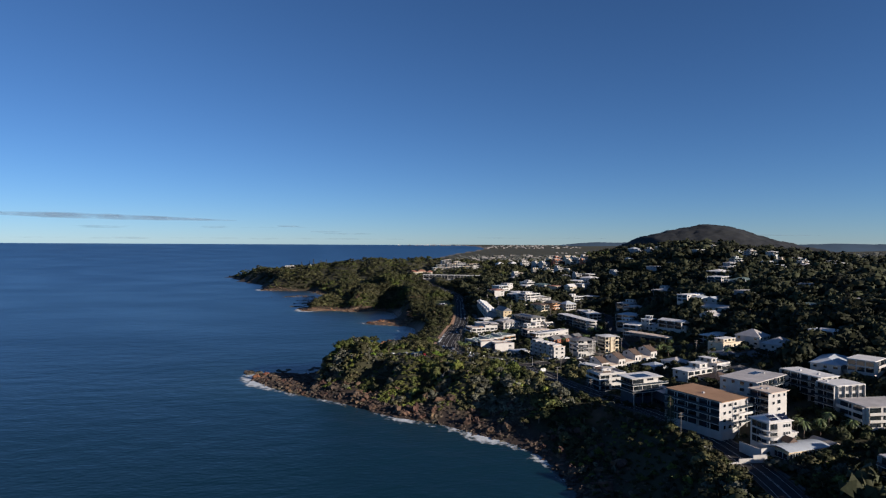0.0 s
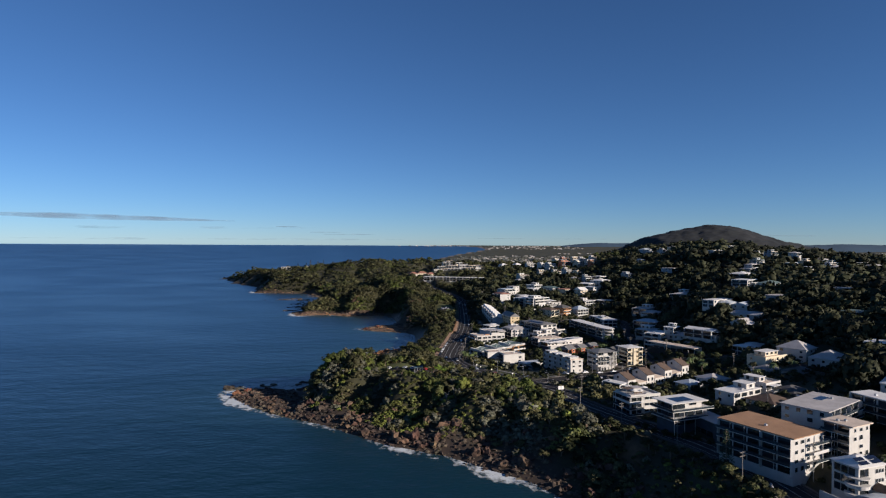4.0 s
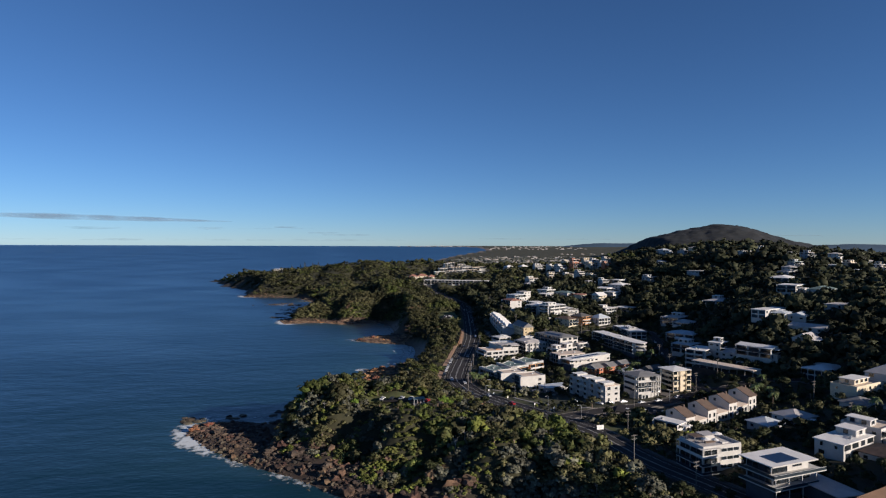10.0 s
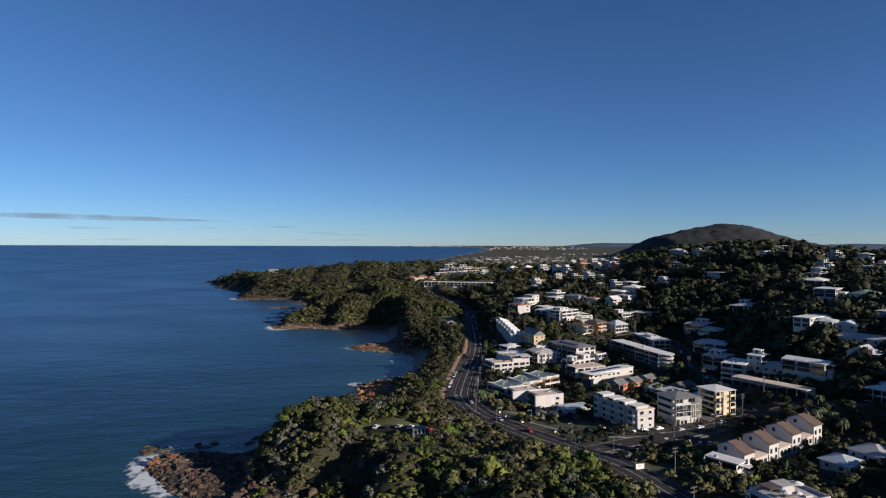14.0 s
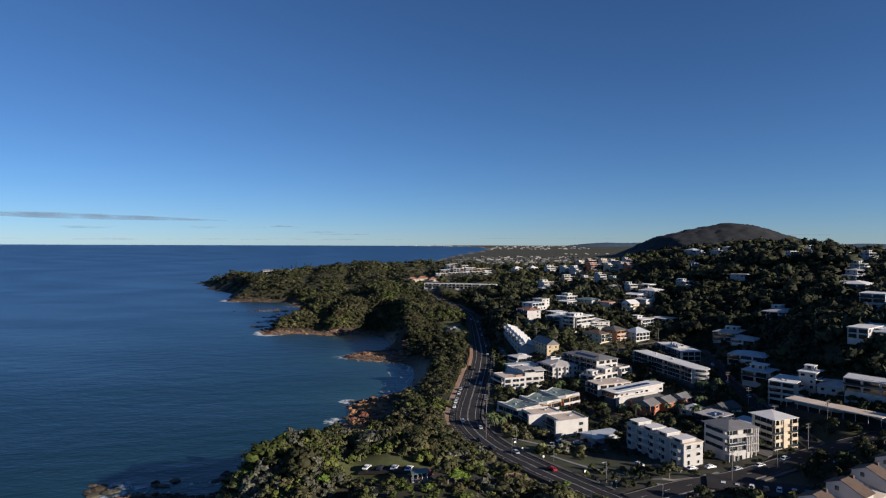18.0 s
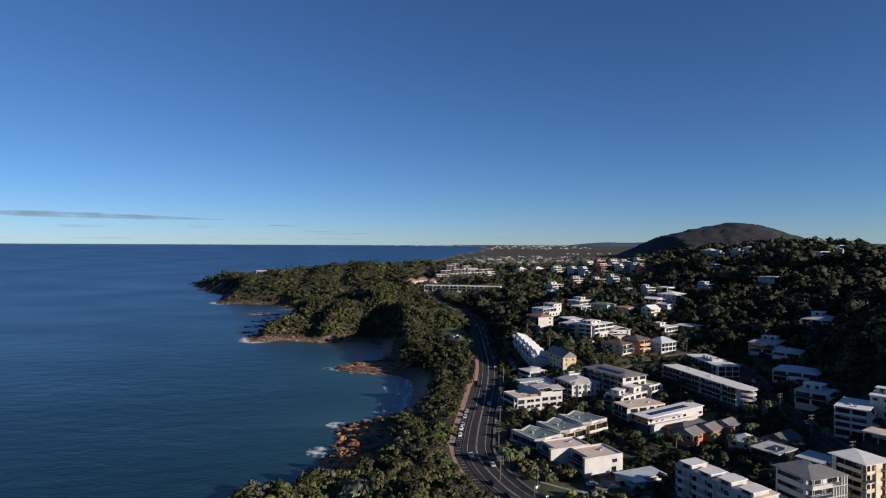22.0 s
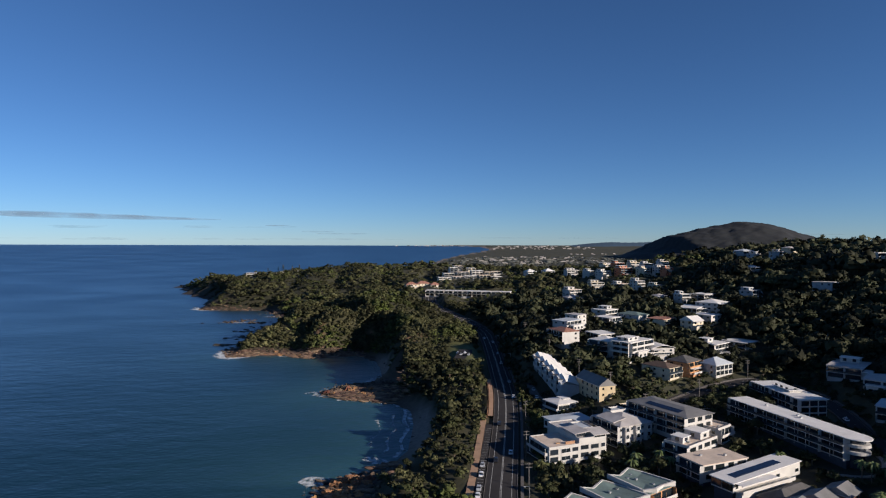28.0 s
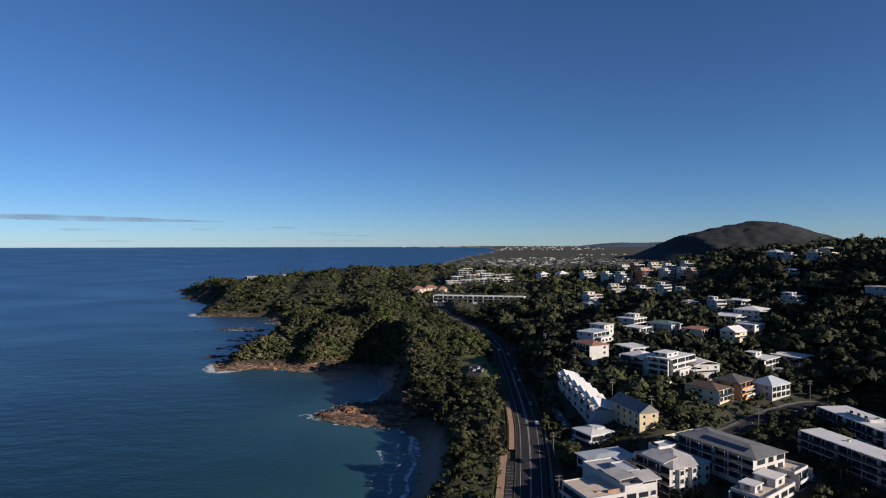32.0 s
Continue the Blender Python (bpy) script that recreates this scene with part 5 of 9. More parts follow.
def sea_corner_flats():
    """White flats above the road: a low wing with a gravel roof, a taller block under two stepped grey roofs, a blue-roofed wing behind."""
    r = crafted("white seaside flats with stepped grey roofs, gravel wing and terrace", 53, 602, 21, 7.0, 1, 1, "apartment_building", "building")
    FOOTPRINTS.extend([(48, 610, 21, 9, 10), (56, 616, 21, 8, 14), (59, 639, 21, 12, 7)])
    part("gravel_wing", put(tub(7.2, 8.2, -4, 9.2, 9.7, 0.3), pose(-7.3, 8.2, 0)), WHITE, r)
    vol(r, "wing_roof", -14.1, -0.5, 0.4, 16.0, 9.22, 9.4, R_SAND)
    part("tall_block", put(tub(6.7, 12.6, -4, 11.0, 11.6, 0.3), pose(6.8, 13.2, 0)), WHITE, r)
    vol(r, "deck", 0.5, 13.1, 0.9, 25.4, 11.02, 11.2, R_GREY)
    part("upper_roof", slab([(-1.0, 2.4, 13.0), (6.2, 2.4, 13.5), (6.2, 12.5, 13.5), (-1.0, 12.5, 13.0)], 0.28), R_GREY, r)
    vol(r, "clerestory", 0.4, 5.4, 3.4, 11.6, 11.2, 12.9, GREY)
    glaze(r, "F", 0.6, 5.2, 3.4, 11.4, 1.3, None, 2)
    part("upper_roof", slab([(6.6, -0.6, 12.6), (14.4, -0.6, 12.6), (14.4, 6.4, 13.6), (6.6, 6.4, 13.6)], 0.28), R_GREY, r)
    vol(r, "penthouse_wall", 7.4, 13.2, 0.6, 6.0, 11.2, 12.5)
    glaze(r, "F", 7.8, 12.8, 0.6, 11.3, 1.1, None, 2)
    part("roof_terrace", put(tub(3.0, 4.6, 11.2, 12.2, 12.9, 0.25), pose(9.6, 13.4, 0)), WHITE, r)
    vol(r, "glass_roof", 7.2, 12.0, 9.6, 17.2, 12.4, 12.55, R_BLUE)
    vol(r, "sun_bed", -9.0, -7.2, 3.6, 4.4, 9.4, 9.75, TIMBER)
    vol(r, "trellis", -5.6, -0.9, 2.0, 2.12, 9.4, 10.5, TIMBER)
    for k in range(3):
        z = 0.4 + 3.05 * k
        glaze(r, "F", -14.0, -10.4, 0.0, z, 2.0, None, 1)
        glaze(r, "F", -8.8, -4.6, 0.0, z + 0.3, 1.6, FRAME, 2)
        glaze(r, "F", -3.6, -0.8, 0.0, z + 0.5, 1.4, None, 1)
        glaze(r, "F", 1.0, 4.6, 0.6, z + 0.4, 1.5, None, 1)
        glaze(r, "F", 6.0, 9.6, 0.6, z + 0.3, 1.7, None, 1)
        glaze(r, "F", 10.8, 13.0, 0.6, z + 0.4, 1.5, FRAME, 1)
        glaze(r, "L", 1.5, 15.5, -14.5, z, 2.1, None, 4)
        vol(r, "balcony_slab", -16.2, -14.52, 0.6, 15.8, z - 0.3, z - 0.1)
        rails(r, -16.15, -14.55, 0.65, 15.8, z - 0.1, 0.95, WHITE if k == 2 else None)
        if k:
            vol(r, "string_course", -14.5, 13.4, -0.12, -0.01, z - 0.42, z - 0.22)
    vol(r, "corner_post", -16.1, -15.9, 0.7, 0.9, -4, 9.2)
    vol(r, "blue_wing", 5.2, 24.4, 26.0, 37.4, -4, 10.2)
    part("blue_roof", put(roof_mesh("hip", 19.6, 11.8, 10.2, 0.6, 0.06), pose(14.8, 31.7, 0)), R_BLUE, r)
    glaze(r, "L", 27.0, 36.6, 5.2, 6.8, 2.0, None, 3)
    glaze(r, "L", 27.0, 36.6, 5.2, 3.6, 2.0, None, 3)
    h = crafted("small white two-storey house with a shallow hipped white roof", 58.6, 671, 27, 11.0, 8, 8)
    vol(h, "body", -5.8, 5.8, -5.6, 5.6, -4, 5.5)
    part("roof", roof_mesh("hip", 12.4, 12.0, 5.5, 0.7, 0.12), R_WHITE, h)
    vol(h, "clerestory", 0.4, 4.4, -2.0, 3.0, 5.6, 6.7)
    vol(h, "clerestory_roof", 0.0, 4.9, -2.5, 3.5, 6.7, 6.9, R_WHITE)
    for z in (-0.6, 2.6):
        glaze(h, "F", -5.2, 1.0, -5.6, z, 1.8, None, 3)
        glaze(h, "L", -5.0, 5.0, -5.8, z, 1.9, None, 3)
        glaze(h, "F", 2.6, 4.4, -5.6, z + 0.5, 1.0, FRAME, 1)
    vol(h, "verandah", -7.6, -5.81, -6.4, 5.4, 2.3, 2.5)
    rails(h, -7.5, -5.85, -6.3, 5.4, 2.5, 0.95, WHITE)


sea_corner_flats()
roof_slab_house()
roof_terrace_block()
twin_sheds()
corner_blocks()
cliff_houses()

# ---- the village below the bend of the road ----




def scallop_roof(root, h, W, D, seed):
    """A dished grey-green roof with an upturned white rim, its outline notched."""
    a, b = W / 2 + 0.7, D / 2 + 0.7
    out = [(-a, -b * 0.7), (-a * 0.5, -b), (a * 0.35, -b * 0.82), (a, -b), (a, b * 0.5), (a * 0.6, b), (-a * 0.4, b * 0.8), (-a, b)]
    n = len(out)
    lift = [0.75 + (0.7 if k % 2 else 0.0) for k in range(n)]
    bm = bmesh.new()
    rings = [[bm.verts.new((x * f, y * f, h + z if z is not None else h + lift[k])) for k, (x, y) in enumerate(out)] for f, z in ((1.0, -0.3), (1.0, None), (0.91, None), (0.91, 0.02))]
    for lo, hi in zip(rings, rings[1:]):
        for k in range(n):
            bm.faces.new((lo[k], lo[(k + 1) % n], hi[(k + 1) % n], hi[k]))
    part("roof_rim", bm, WHITE, root)
    bm = bmesh.new()
    ring = [bm.verts.new((x * 0.905, y * 0.905, h + lift[k] - 0.3)) for k, (x, y) in enumerate(out)]
    mid = [bm.verts.new((-a * 0.15, -b * 0.3, h + 0.3)), bm.verts.new((a * 0.2, b * 0.3, h + 0.3))]
    for k in range(n):
        q = (k + 1) % n
        m0, m1 = mid[0 if k in (0, 1, 2, 7) else 1], mid[0 if q in (0, 1, 2, 7) else 1]
        bm.faces.new((ring[k], ring[q], m0) if m0 is m1 else (ring[k], ring[q], m1, m0))
    part("roof_deck", bm, R_TEAL, root)
    part("roof_vent", box(-a * 0.2, -a * 0.08, b * 0.1, b * 0.2, h + 0.3, h + 1.0), METAL, root)


def scallop_block():
    """Three terraced flats under scalloped grey-green roofs, orange end walls."""
    for i, (x, y, zt) in enumerate(((42, 550, 12.0), (55, 559, 13.0), (67, 568, 14.0))):
        building("terrace flat with a scalloped grey-green roof and orange end wall", x, y, 35, 13, 17, zt, 2, "flat", wall=ORANGE if i else WHITE, rmat=R_TEAL, F="balcony", L="balcony", rail=WHITE, over=0.2,
                 group="terrace under scalloped roofs", pv=(-3.5, 1, 1.2, 4, 2), extras=(lambda r, h, k=i: scallop_roof(r, h + 0.34, 13, 17, k),))


scallop_block()
building("white four-storey apartment block with bay windows and a grey hipped roof", 78, 627.5, 24, 18, 19, 19.6, 4, "hip", F="bays", L="balcony", rmat=R_GREY, over=0.6, pitch=0.18,
         extras=(roof_terrace(-3, 6, 4, 9.5, 3.0), roof_slab(-9.9, -3.0, -6, 6, 1.0, 2.4, R_GREY)))
building("apartment block with a long dark metal roof carrying solar panels", 99.6, 628, 29, 16.5, 33, 25.0, 3, "hip", F="strip", L="balcony", rmat=R_SLATE, over=0.8, pitch=0.12, pv=(-6.0, -10, 1.55, 3, 11), wall=WHITE)
building("white stepped apartments with parapet terraces", 99, 602, 38, 22, 11, 18.6, 3, parapet=True, F="strip", L="balcony", rmat=R_SAND, extras=(volume(2, 9, -3, 4, -0.1, 2.8, rmat=R_WHITE), volume(-8, -3, -1, 4, -0.1, 2.2)))
building("white house with a wide rounded parapet front", 114, 618, 38, 11, 13, 20.0, 3, parapet=True, F="balcony", L="win", rmat=R_SAND, rail=WHITE)
building("white two-storey flats with a sandy gravel roof", 100, 584, 22, 22, 12, 17.6, 2, "flat", grow=False, F="strip", L="balcony", rmat=R_SAND, over=0.4)
building("long white house with a sloped roof covered in solar panels", 111, 573, 28, 38, 9, 16.6, 1, "skillion", grow=False, F="win", L="glass", rmat=R_WHITE, pitch=0.08, over=0.5, pv=(-14, -1.2, 1.9, 26, 2), name="house", cat="house")
building("low brown house with a wide dark roof", 117, 561, 30, 22, 10, 12.6, 1, "hip", wall=BRICK, rmat=R_DARK, F="win", L="win", name="house", cat="house", over=0.8)
for (px, py, pz) in ((111, 548, 14.2), (122.5, 554, 14.4), (132.5, 558, 15.2)):
    building("small red brick unit with a grey pyramid roof", px, py, 38, 8.5, 8.0, pz, 2, "gable", wall=BRICK, rmat=R_SLATE, F="win", L="win", name="brick_unit", cat="house", over=0.7, pitch=0.3, group="row of brick units")
building("small white house with a pale pyramid roof", 132, 540, 40, 10, 10, 13.6, 2, "pyramid", rmat=R_WHITE, F="win", L="win", name="house", cat="house", pitch=0.3)
building("orange brick house with a dark tiled roof", 147, 537, 32, 13, 10, 15.2, 2, "gable", wall=ORANGE, rmat=R_DARK, name="house", cat="house", L="win")
building("dark blue clad house with a solar panel roof", 133, 519, 32, 13, 11, 16.8, 3, "flat", wall=DARKWALL, rmat=R_GREY, F="balcony", L="glass", name="house", cat="house", pv=(-4, -3, 0.36, 8, 3))
building("pale blue-white house with a low roof", 147, 512, 32, 10, 12, 15.0, 2, "skillion", wall=WHITE, rmat=R_BLUE, name="house", cat="house", L="win", pitch=0.1)
building("long white apartment block with broken roofline and rounded sea balconies", 91.8, 474, 24, 10, 32, 22.0, 3, "flat", grow=False, F="win", L="bays", rmat=R_SAND, over=0.3, rail=WHITE, extras=(stepped_roofline(10, 32),))
building("long white apartment block with continuous shaded balconies and bright flat roof", 145, 610, 15, 9.5, 61, 26.2, 3, "flat", sh=2.7, grow=False, F="", L="balcony", rmat=R_WHITE, over=0.6, extras=(rounded_end(9.5, 61, 3, 2.7),))
building("white apartment block with a pale roof behind the long block", 168, 653, 5, 13, 38, 26.6, 3, "flat", F="glass", L="balcony", rmat=R_WHITE, over=0.6, extras=(volume(-3, 3, -6, 6, 0.3, 1.3, over=0.6), volume(-9.5, -6.52, -14, -2, -9, -5.9)))
building("yellow three-storey brick flats with a dark gabled roof", 78.5, 677, 16, 9.5, 24, 25.6, 3, "gable", wall=YELLOW, rmat=R_SLATE, F="win", L="win", over=0.4, pitch=0.45)


def sawtooth_row():
    """Town houses stepping along the hill under bright sawtooth roofs."""
    for i in range(6):
        y, x = 686.5 + i * 6.9, 66.0 - i * 1.55
        root = thing("town_house", pose(x, y, 16.6 + i * 1.15, 0, 0, 10), "white town house with bright sawtooth roof and dark dormer", "house", "row of sawtooth town houses")
        FOOTPRINTS.append((x, y, 8, 7.5, 5.5))
        bm = bmesh.new()
        prof = [(-3.4, -6), (3.4, -6), (3.4, 9.2), (-3.4, 6.2)]
        a = [bm.verts.new((-5.5, py, pz)) for py, pz in prof]
        b = [bm.verts.new((5.5, py, pz - (1.6 if pz > 0 else 0))) for py, pz in prof]
        bm.faces.new(a[::-1])
        bm.faces.new(b)
        for k in range(4):
            bm.faces.new((a[k], a[(k + 1) % 4], b[(k + 1) % 4], b[k]))
        part("body", bm, GREY if i == 0 else WHITE, root)
        bm = bmesh.new()
        q = [bm.verts.new(p) for p in ((-2.6, -3.6, 7.3), (6.0, -3.6, 4.9), (6.0, 3.45, 8.0), (-2.6, 3.45, 10.4), (-2.6, -3.6, 7.55), (6.0, -3.6, 5.15), (6.0, 3.45, 8.25), (-2.6, 3.45, 10.65))]
        for f in ((3, 2, 1, 0), (4, 5, 6, 7), (0, 1, 5, 4), (1, 2, 6, 5), (2, 3, 7, 6), (3, 0, 4, 7)):
            bm.faces.new([q[k] for k in f])
        part("roof", bm, R_WHITE, root)
        part("sea_roof", slab([(-6.0, -3.5, 5.0), (-2.6, -3.5, 7.4), (-2.6, 3.4, 10.5), (-6.0, 3.4, 8.1)], 0.2), R_WHITE, root)
        dorm = part("dormer", box(-6.3, -3.6, -1.6, 1.2, 3.6, 7.9), GREY, root)
        hang("pane", shared(("dormer_pane", 1), lambda: box(-6.36, -6.28, -1.3, 0.9, 5.2, 7.2), GLASS), dorm)
        part("dormer_roof", box(-6.6, -3.2, -1.9, 1.5, 7.9, 8.1), R_DARK, root)
        for k in range(2):
            window(root, pose(-5.5, 2.3, 0.6 + 3 * k, 0, 0, 270), 1.5, 1.6, DFRAME)
        part("garage_door", box(-5.57, -5.48, -2.8, 1.0, -0.4, 1.9), GREY, root)


sawtooth_row()

# ---- houses up the slope behind the village ----
H = dict(name="house", cat="house")
building("large white three-level house with stacked terraces", 114, 727, 40, 24, 12, 39.6, 3, "flat", F="balcony", L="balcony", rmat=R_WHITE, rail=WHITE, over=0.8, extras=(volume(-9, 2, -3, 5, 0.3, 2.2), volume(-8, 11, -9.5, -6.4, -9, -5.6, rmat=R_WHITE)), **H)
building("white flats with a low white roof beside large terraces", 100, 736, 40, 14, 15, 38.6, 3, "hip", F="balcony", L="balcony", rmat=R_WHITE, pitch=0.18, **H)
building("white house with a shallow roof and carport", 104, 762, 22, 13, 16, 39.0, 3, "flat", F="glass", L="balcony", rmat=R_WHITE, **H)
building("white house under a bright barrel roof", 131, 733, 14, 15, 16, 34.8, 2, "barrel", F="win", L="balcony", rmat=R_WHITE, **H)
building("tan house with a shallow brown hipped roof", 122, 700, 36, 12, 17, 29.6, 2, "hip", wall=CREAM, rmat=R_TILE, pitch=0.2, F="balcony", L="win", **H)
building("orange house with a dark tiled roof and arched verandah", 138, 707, 38, 15, 13, 31.2, 3, "hip", wall=ORANGE, rmat=R_DARK, pitch=0.25, F="balcony", L="win", rail=ORANGE, **H)
building("white house with a pale blue-grey hipped roof", 156, 706, 30, 15, 12, 29.8, 2, "hip", rmat=R_BLUE, F="glass", L="win", **H)
building("white modern house with a flat pale roof and wide glazing", 173, 750, 38, 16, 15, 34.6, 3, "flat", F="glass", L="balcony", rmat=R_WHITE, over=0.9, extras=(volume(-7, 6, -11.5, -7.6, -9, -5.8), volume(-4, 3, 0, 6, 0.3, 2.4),), **H)
building("white house with a rounded glazed terrace", 196, 757, 36, 15, 16, 34.4, 3, "flat", F="balcony", L="balcony", rmat=R_WHITE, over=0.9, **H)
building("wide white house near the hilltop with a flat roof", 225, 882, 42, 21, 13, 55.6, 2, "flat", F="glass", L="balcony", lite=True, **H)
building("white house with ribbed pale roof on the hillside", 214, 840, 42, 20, 18, 52.4, 2, "hip", rmat=R_WHITE, F="glass", L="win", lite=True, pitch=0.15, **H)
building("white house with dark glazed front on the hillside", 195, 835, 48, 18, 15, 48.6, 2, "skillion", rmat=R_WHITE, F="glass", L="glass", lite=True, pitch=0.1, **H)
building("low white house with a bright flat roof", 195, 806, 34, 13, 15, 46.4, 2, "flat", F="win", L="win", lite=True, **H)
building("cream cottage with a pale roof", 177, 790, 28, 11, 11, 44.0, 2, "gable", wall=CREAM, F="win", L="win", lite=True, **H)
building("pinkish house with a wide flat tiled roof", 160, 805, 42, 18, 13, 43.6, 2, "flat", wall=CREAM, rmat=R_RED, F="balcony", L="win", lite=True, **H)
building("white house with a flat roof above the trees", 129, 846, 40, 16, 14, 45.6, 2, "flat", F="glass", L="win", lite=True, **H)
building("grey-roofed white house among trees", 148, 833, 38, 14, 20, 43.4, 2, "hip", rmat=R_TEAL, F="win", L="win", lite=True, pitch=0.16, **H)
building("white house with dark glass balcony", 122, 812, 42, 13, 14, 43.6, 3, "flat", F="balcony", L="balcony", lite=True, **H)
building("white two-storey house with a pale blue flat roof", 85, 781, 44, 18, 12, 45.2, 2, "flat", rmat=R_BLUE, F="glass", L="win", extras=(volume(-6, 6, -9.5, -6.1, -6, -2.8),), **H)
building("white house with a terracotta roof", 78, 758, 24, 12, 18, 41.4, 2, "hip", rmat=R_RED, F="win", L="balcony", pitch=0.18, **H)
building("small white house on the crest with grey roof", 96, 803, 42, 11, 11, 46.6, 2, "flat", rmat=R_GREY, F="win", L="win", lite=True, **H)

# ---- the shaded eastern slope ----
building("wide white terraced house in the shade of the hill", 268, 703, 45, 30, 18, 47.0, 2, "hip", rmat=R_GREY, F="balcony", L="balcony", pitch=0.12, lite=True, extras=(volume(-22, -15.2, -8, 4, -6, -2.0), volume(-8, 6, -14, -9.1, -7, -2.6), volume(2, 12, 0, 7, 1.2, 3.6),), **H)
building("long pale house with a white parapet ramp", 242, 567, 36, 30, 10, 53.4, 2, "flat", F="win", L="glass", lite=True, **H)
building("grey house with a pale blue roof on the slope", 246, 560, 44, 15, 12, 51.5, 2, "hip", rmat=R_BLUE, wall=GREY, F="win", L="balcony", lite=True, pitch=0.16, **H)
building("low house with a blue metal roof on the slope", 256, 552, 44, 16, 12, 50.5, 1, "gable", rmat=R_BLUE, F="win", L="win", lite=True, pitch=0.2, **H)
building("white hillside house with a broad pale roof", 332, 708, 42, 26, 18, 68.4, 2, "hip", rmat=R_WHITE, F="glass", L="balcony", lite=True, pitch=0.14, **H)
building("white hillside house with terrace", 306, 650, 44, 24, 15, 65.4, 2, "flat", F="glass", L="balcony", lite=True, extras=(volume(-6, 7, -12, -7.6, -6, -2.6),), **H)
building("hillside house with a green-grey hipped roof", 319, 628, 40, 26, 14, 63.4, 2, "hip", rmat=R_TEAL, F="glass", L="win", lite=True, pitch=0.2, **H)
building("long low house with a grey roof among trees", 250, 530, 36, 14, 22, 45.5, 1, "gable", rmat=R_GREY, F="win", L="win", lite=True, pitch=0.16, **H)
building("white house with wide verandahs and flat roof", 182, 542, 46, 20, 12, 28.6, 3, "flat", F="balcony", L="balcony", rail=WHITE, extras=(volume(-12, 2, -9.5, -6.1, -9, -5.6),), **H)
building("white house with rooftop pergola", 193, 540, 42, 11, 8, 33.4, 2, "flat", F="glass", L="win", **H)
building("white two-storey house with a grey skillion roof", 201, 531, 48, 20, 14, 28.6, 3, "hip", rmat=R_GREY, F="balcony", L="win", pitch=0.14, extras=(volume(-8, 8, -11, -7.1, -9, -5.8, rmat=R_SAND),), **H)
building("narrow crimson-painted house end", 208, 517, 46, 5, 8, 31.0, 3, "flat", wall=PINK, rmat=R_GREY, F="win", L="win", **H)
building("long white house with a pale roof and solar panels", 203, 506, 36, 12, 22, 36.4, 2, "gable", rmat=R_WHITE, F="glass", L="balcony", pitch=0.12, pv=(-5, -6, 0.75, 3, 7), **H)
open_shelter(178, 497, 34, 9, 40, 26.6)
building("white-roofed house beside the side street", 221, 470, 38, 24, 14, 30.6, 2, "hip", rmat=R_WHITE, F="win", L="glass", pitch=0.12, extras=(volume(-9, 3, -11, -7.1, -6, -2.6, rmat=R_GREY),), **H)
building("grey hillside house in shade with flat roof", 219, 683, 46, 24, 16, 33.6, 2, "flat", rmat=R_GREY, wall=GREY, F="glass", L="balcony", lite=True, extras=(volume(-13, -4, -12, -8.2, -6, -1.5), volume(4, 11, -4, 5, 0.3, 2.6),), **H)
building("pale hillside house with hipped roof in shade", 216, 652, 46, 17, 15, 32.6, 2, "hip", rmat=R_GREY, F="win", L="balcony", lite=True, pitch=0.16, extras=(volume(-12, -8.6, -6, 6, -6, -2.2), volume(-3, 6, -11, -7.6, -6, -2.6),), **H)
building("white shaded house with blue-white roof", 200, 615, 46, 17, 22, 28.6, 2, "hip", rmat=R_BLUE, F="glass", L="balcony", lite=True, pitch=0.14, extras=(volume(-13, -8.6, -10, 2, -6, -2.4), volume(-5, 6, -15, -11.1, -6, -2.8, rmat=R_BLUE),), **H)
building("white shaded house behind the street", 186, 577, 42, 15, 14, 26.4, 2, "flat", rmat=R_BLUE, F="balcony", L="balcony", lite=True, extras=(volume(-2, 6, -3, 5, 0.3, 2.7), volume(-7, 5, -11, -7.1, -6, -2.8),), **H)
building("small gabled house among trees", 249, 601, 44, 14, 10, 46.0, 1, "gable", rmat=R_GREY, F="win", L="win", lite=True, pitch=0.4, **H)
building("grey roofed cottage with slatted deck", 233, 506, 36, 12, 12, 41.4, 1, "gable", rmat=R_GREY, F="win", L="win", lite=True, **H)

# ---- houses behind the northern blocks ----
building("long low white house with a flat roof", 154, 351, 31, 22, 10, 28.6, 2, "flat", F="strip", L="win", extras=(volume(2, 9, -3, 4, 0.2, 2.6),), **H)
building("white cubic house with roof terrace", 170, 361, 32, 13, 14, 30.6, 2, parapet=True, F="glass", L="win", rmat=R_SAND, **H)
building("wide cream house with a flat terrace roof", 211, 424, 30, 34, 12, 32.6, 2, parapet=True, wall=CREAM, rmat=R_SAND, F="win", L="win", **H)
building("white-gabled house on the slope", 228, 428, 38, 16, 17, 36.4, 2, "hip", rmat=R_GREY, F="win", L="win", lite=True, **H)
building("pale blue house with a white roof on the slope", 261, 398, 34, 15, 15, 44.6, 2, "flat", rmat=R_WHITE, F="win", L="balcony", lite=True, **H)
building("house with a wide low pale roof", 222, 332, 46, 30, 14, 37.4, 1, "hip", rmat=R_BLUE, F="win", L="win", lite=True, pitch=0.2, **H)
building("white two-storey house with terraces", 229, 315, 38, 16, 12, 41.6, 2, "flat", F="balcony", L="glass", rail=WHITE, lite=True, **H)
building("white house with a hipped roof in shade", 234, 405, 38, 19, 16, 34.4, 2, "hip", rmat=R_GREY, F="win", L="win", lite=True, **H)

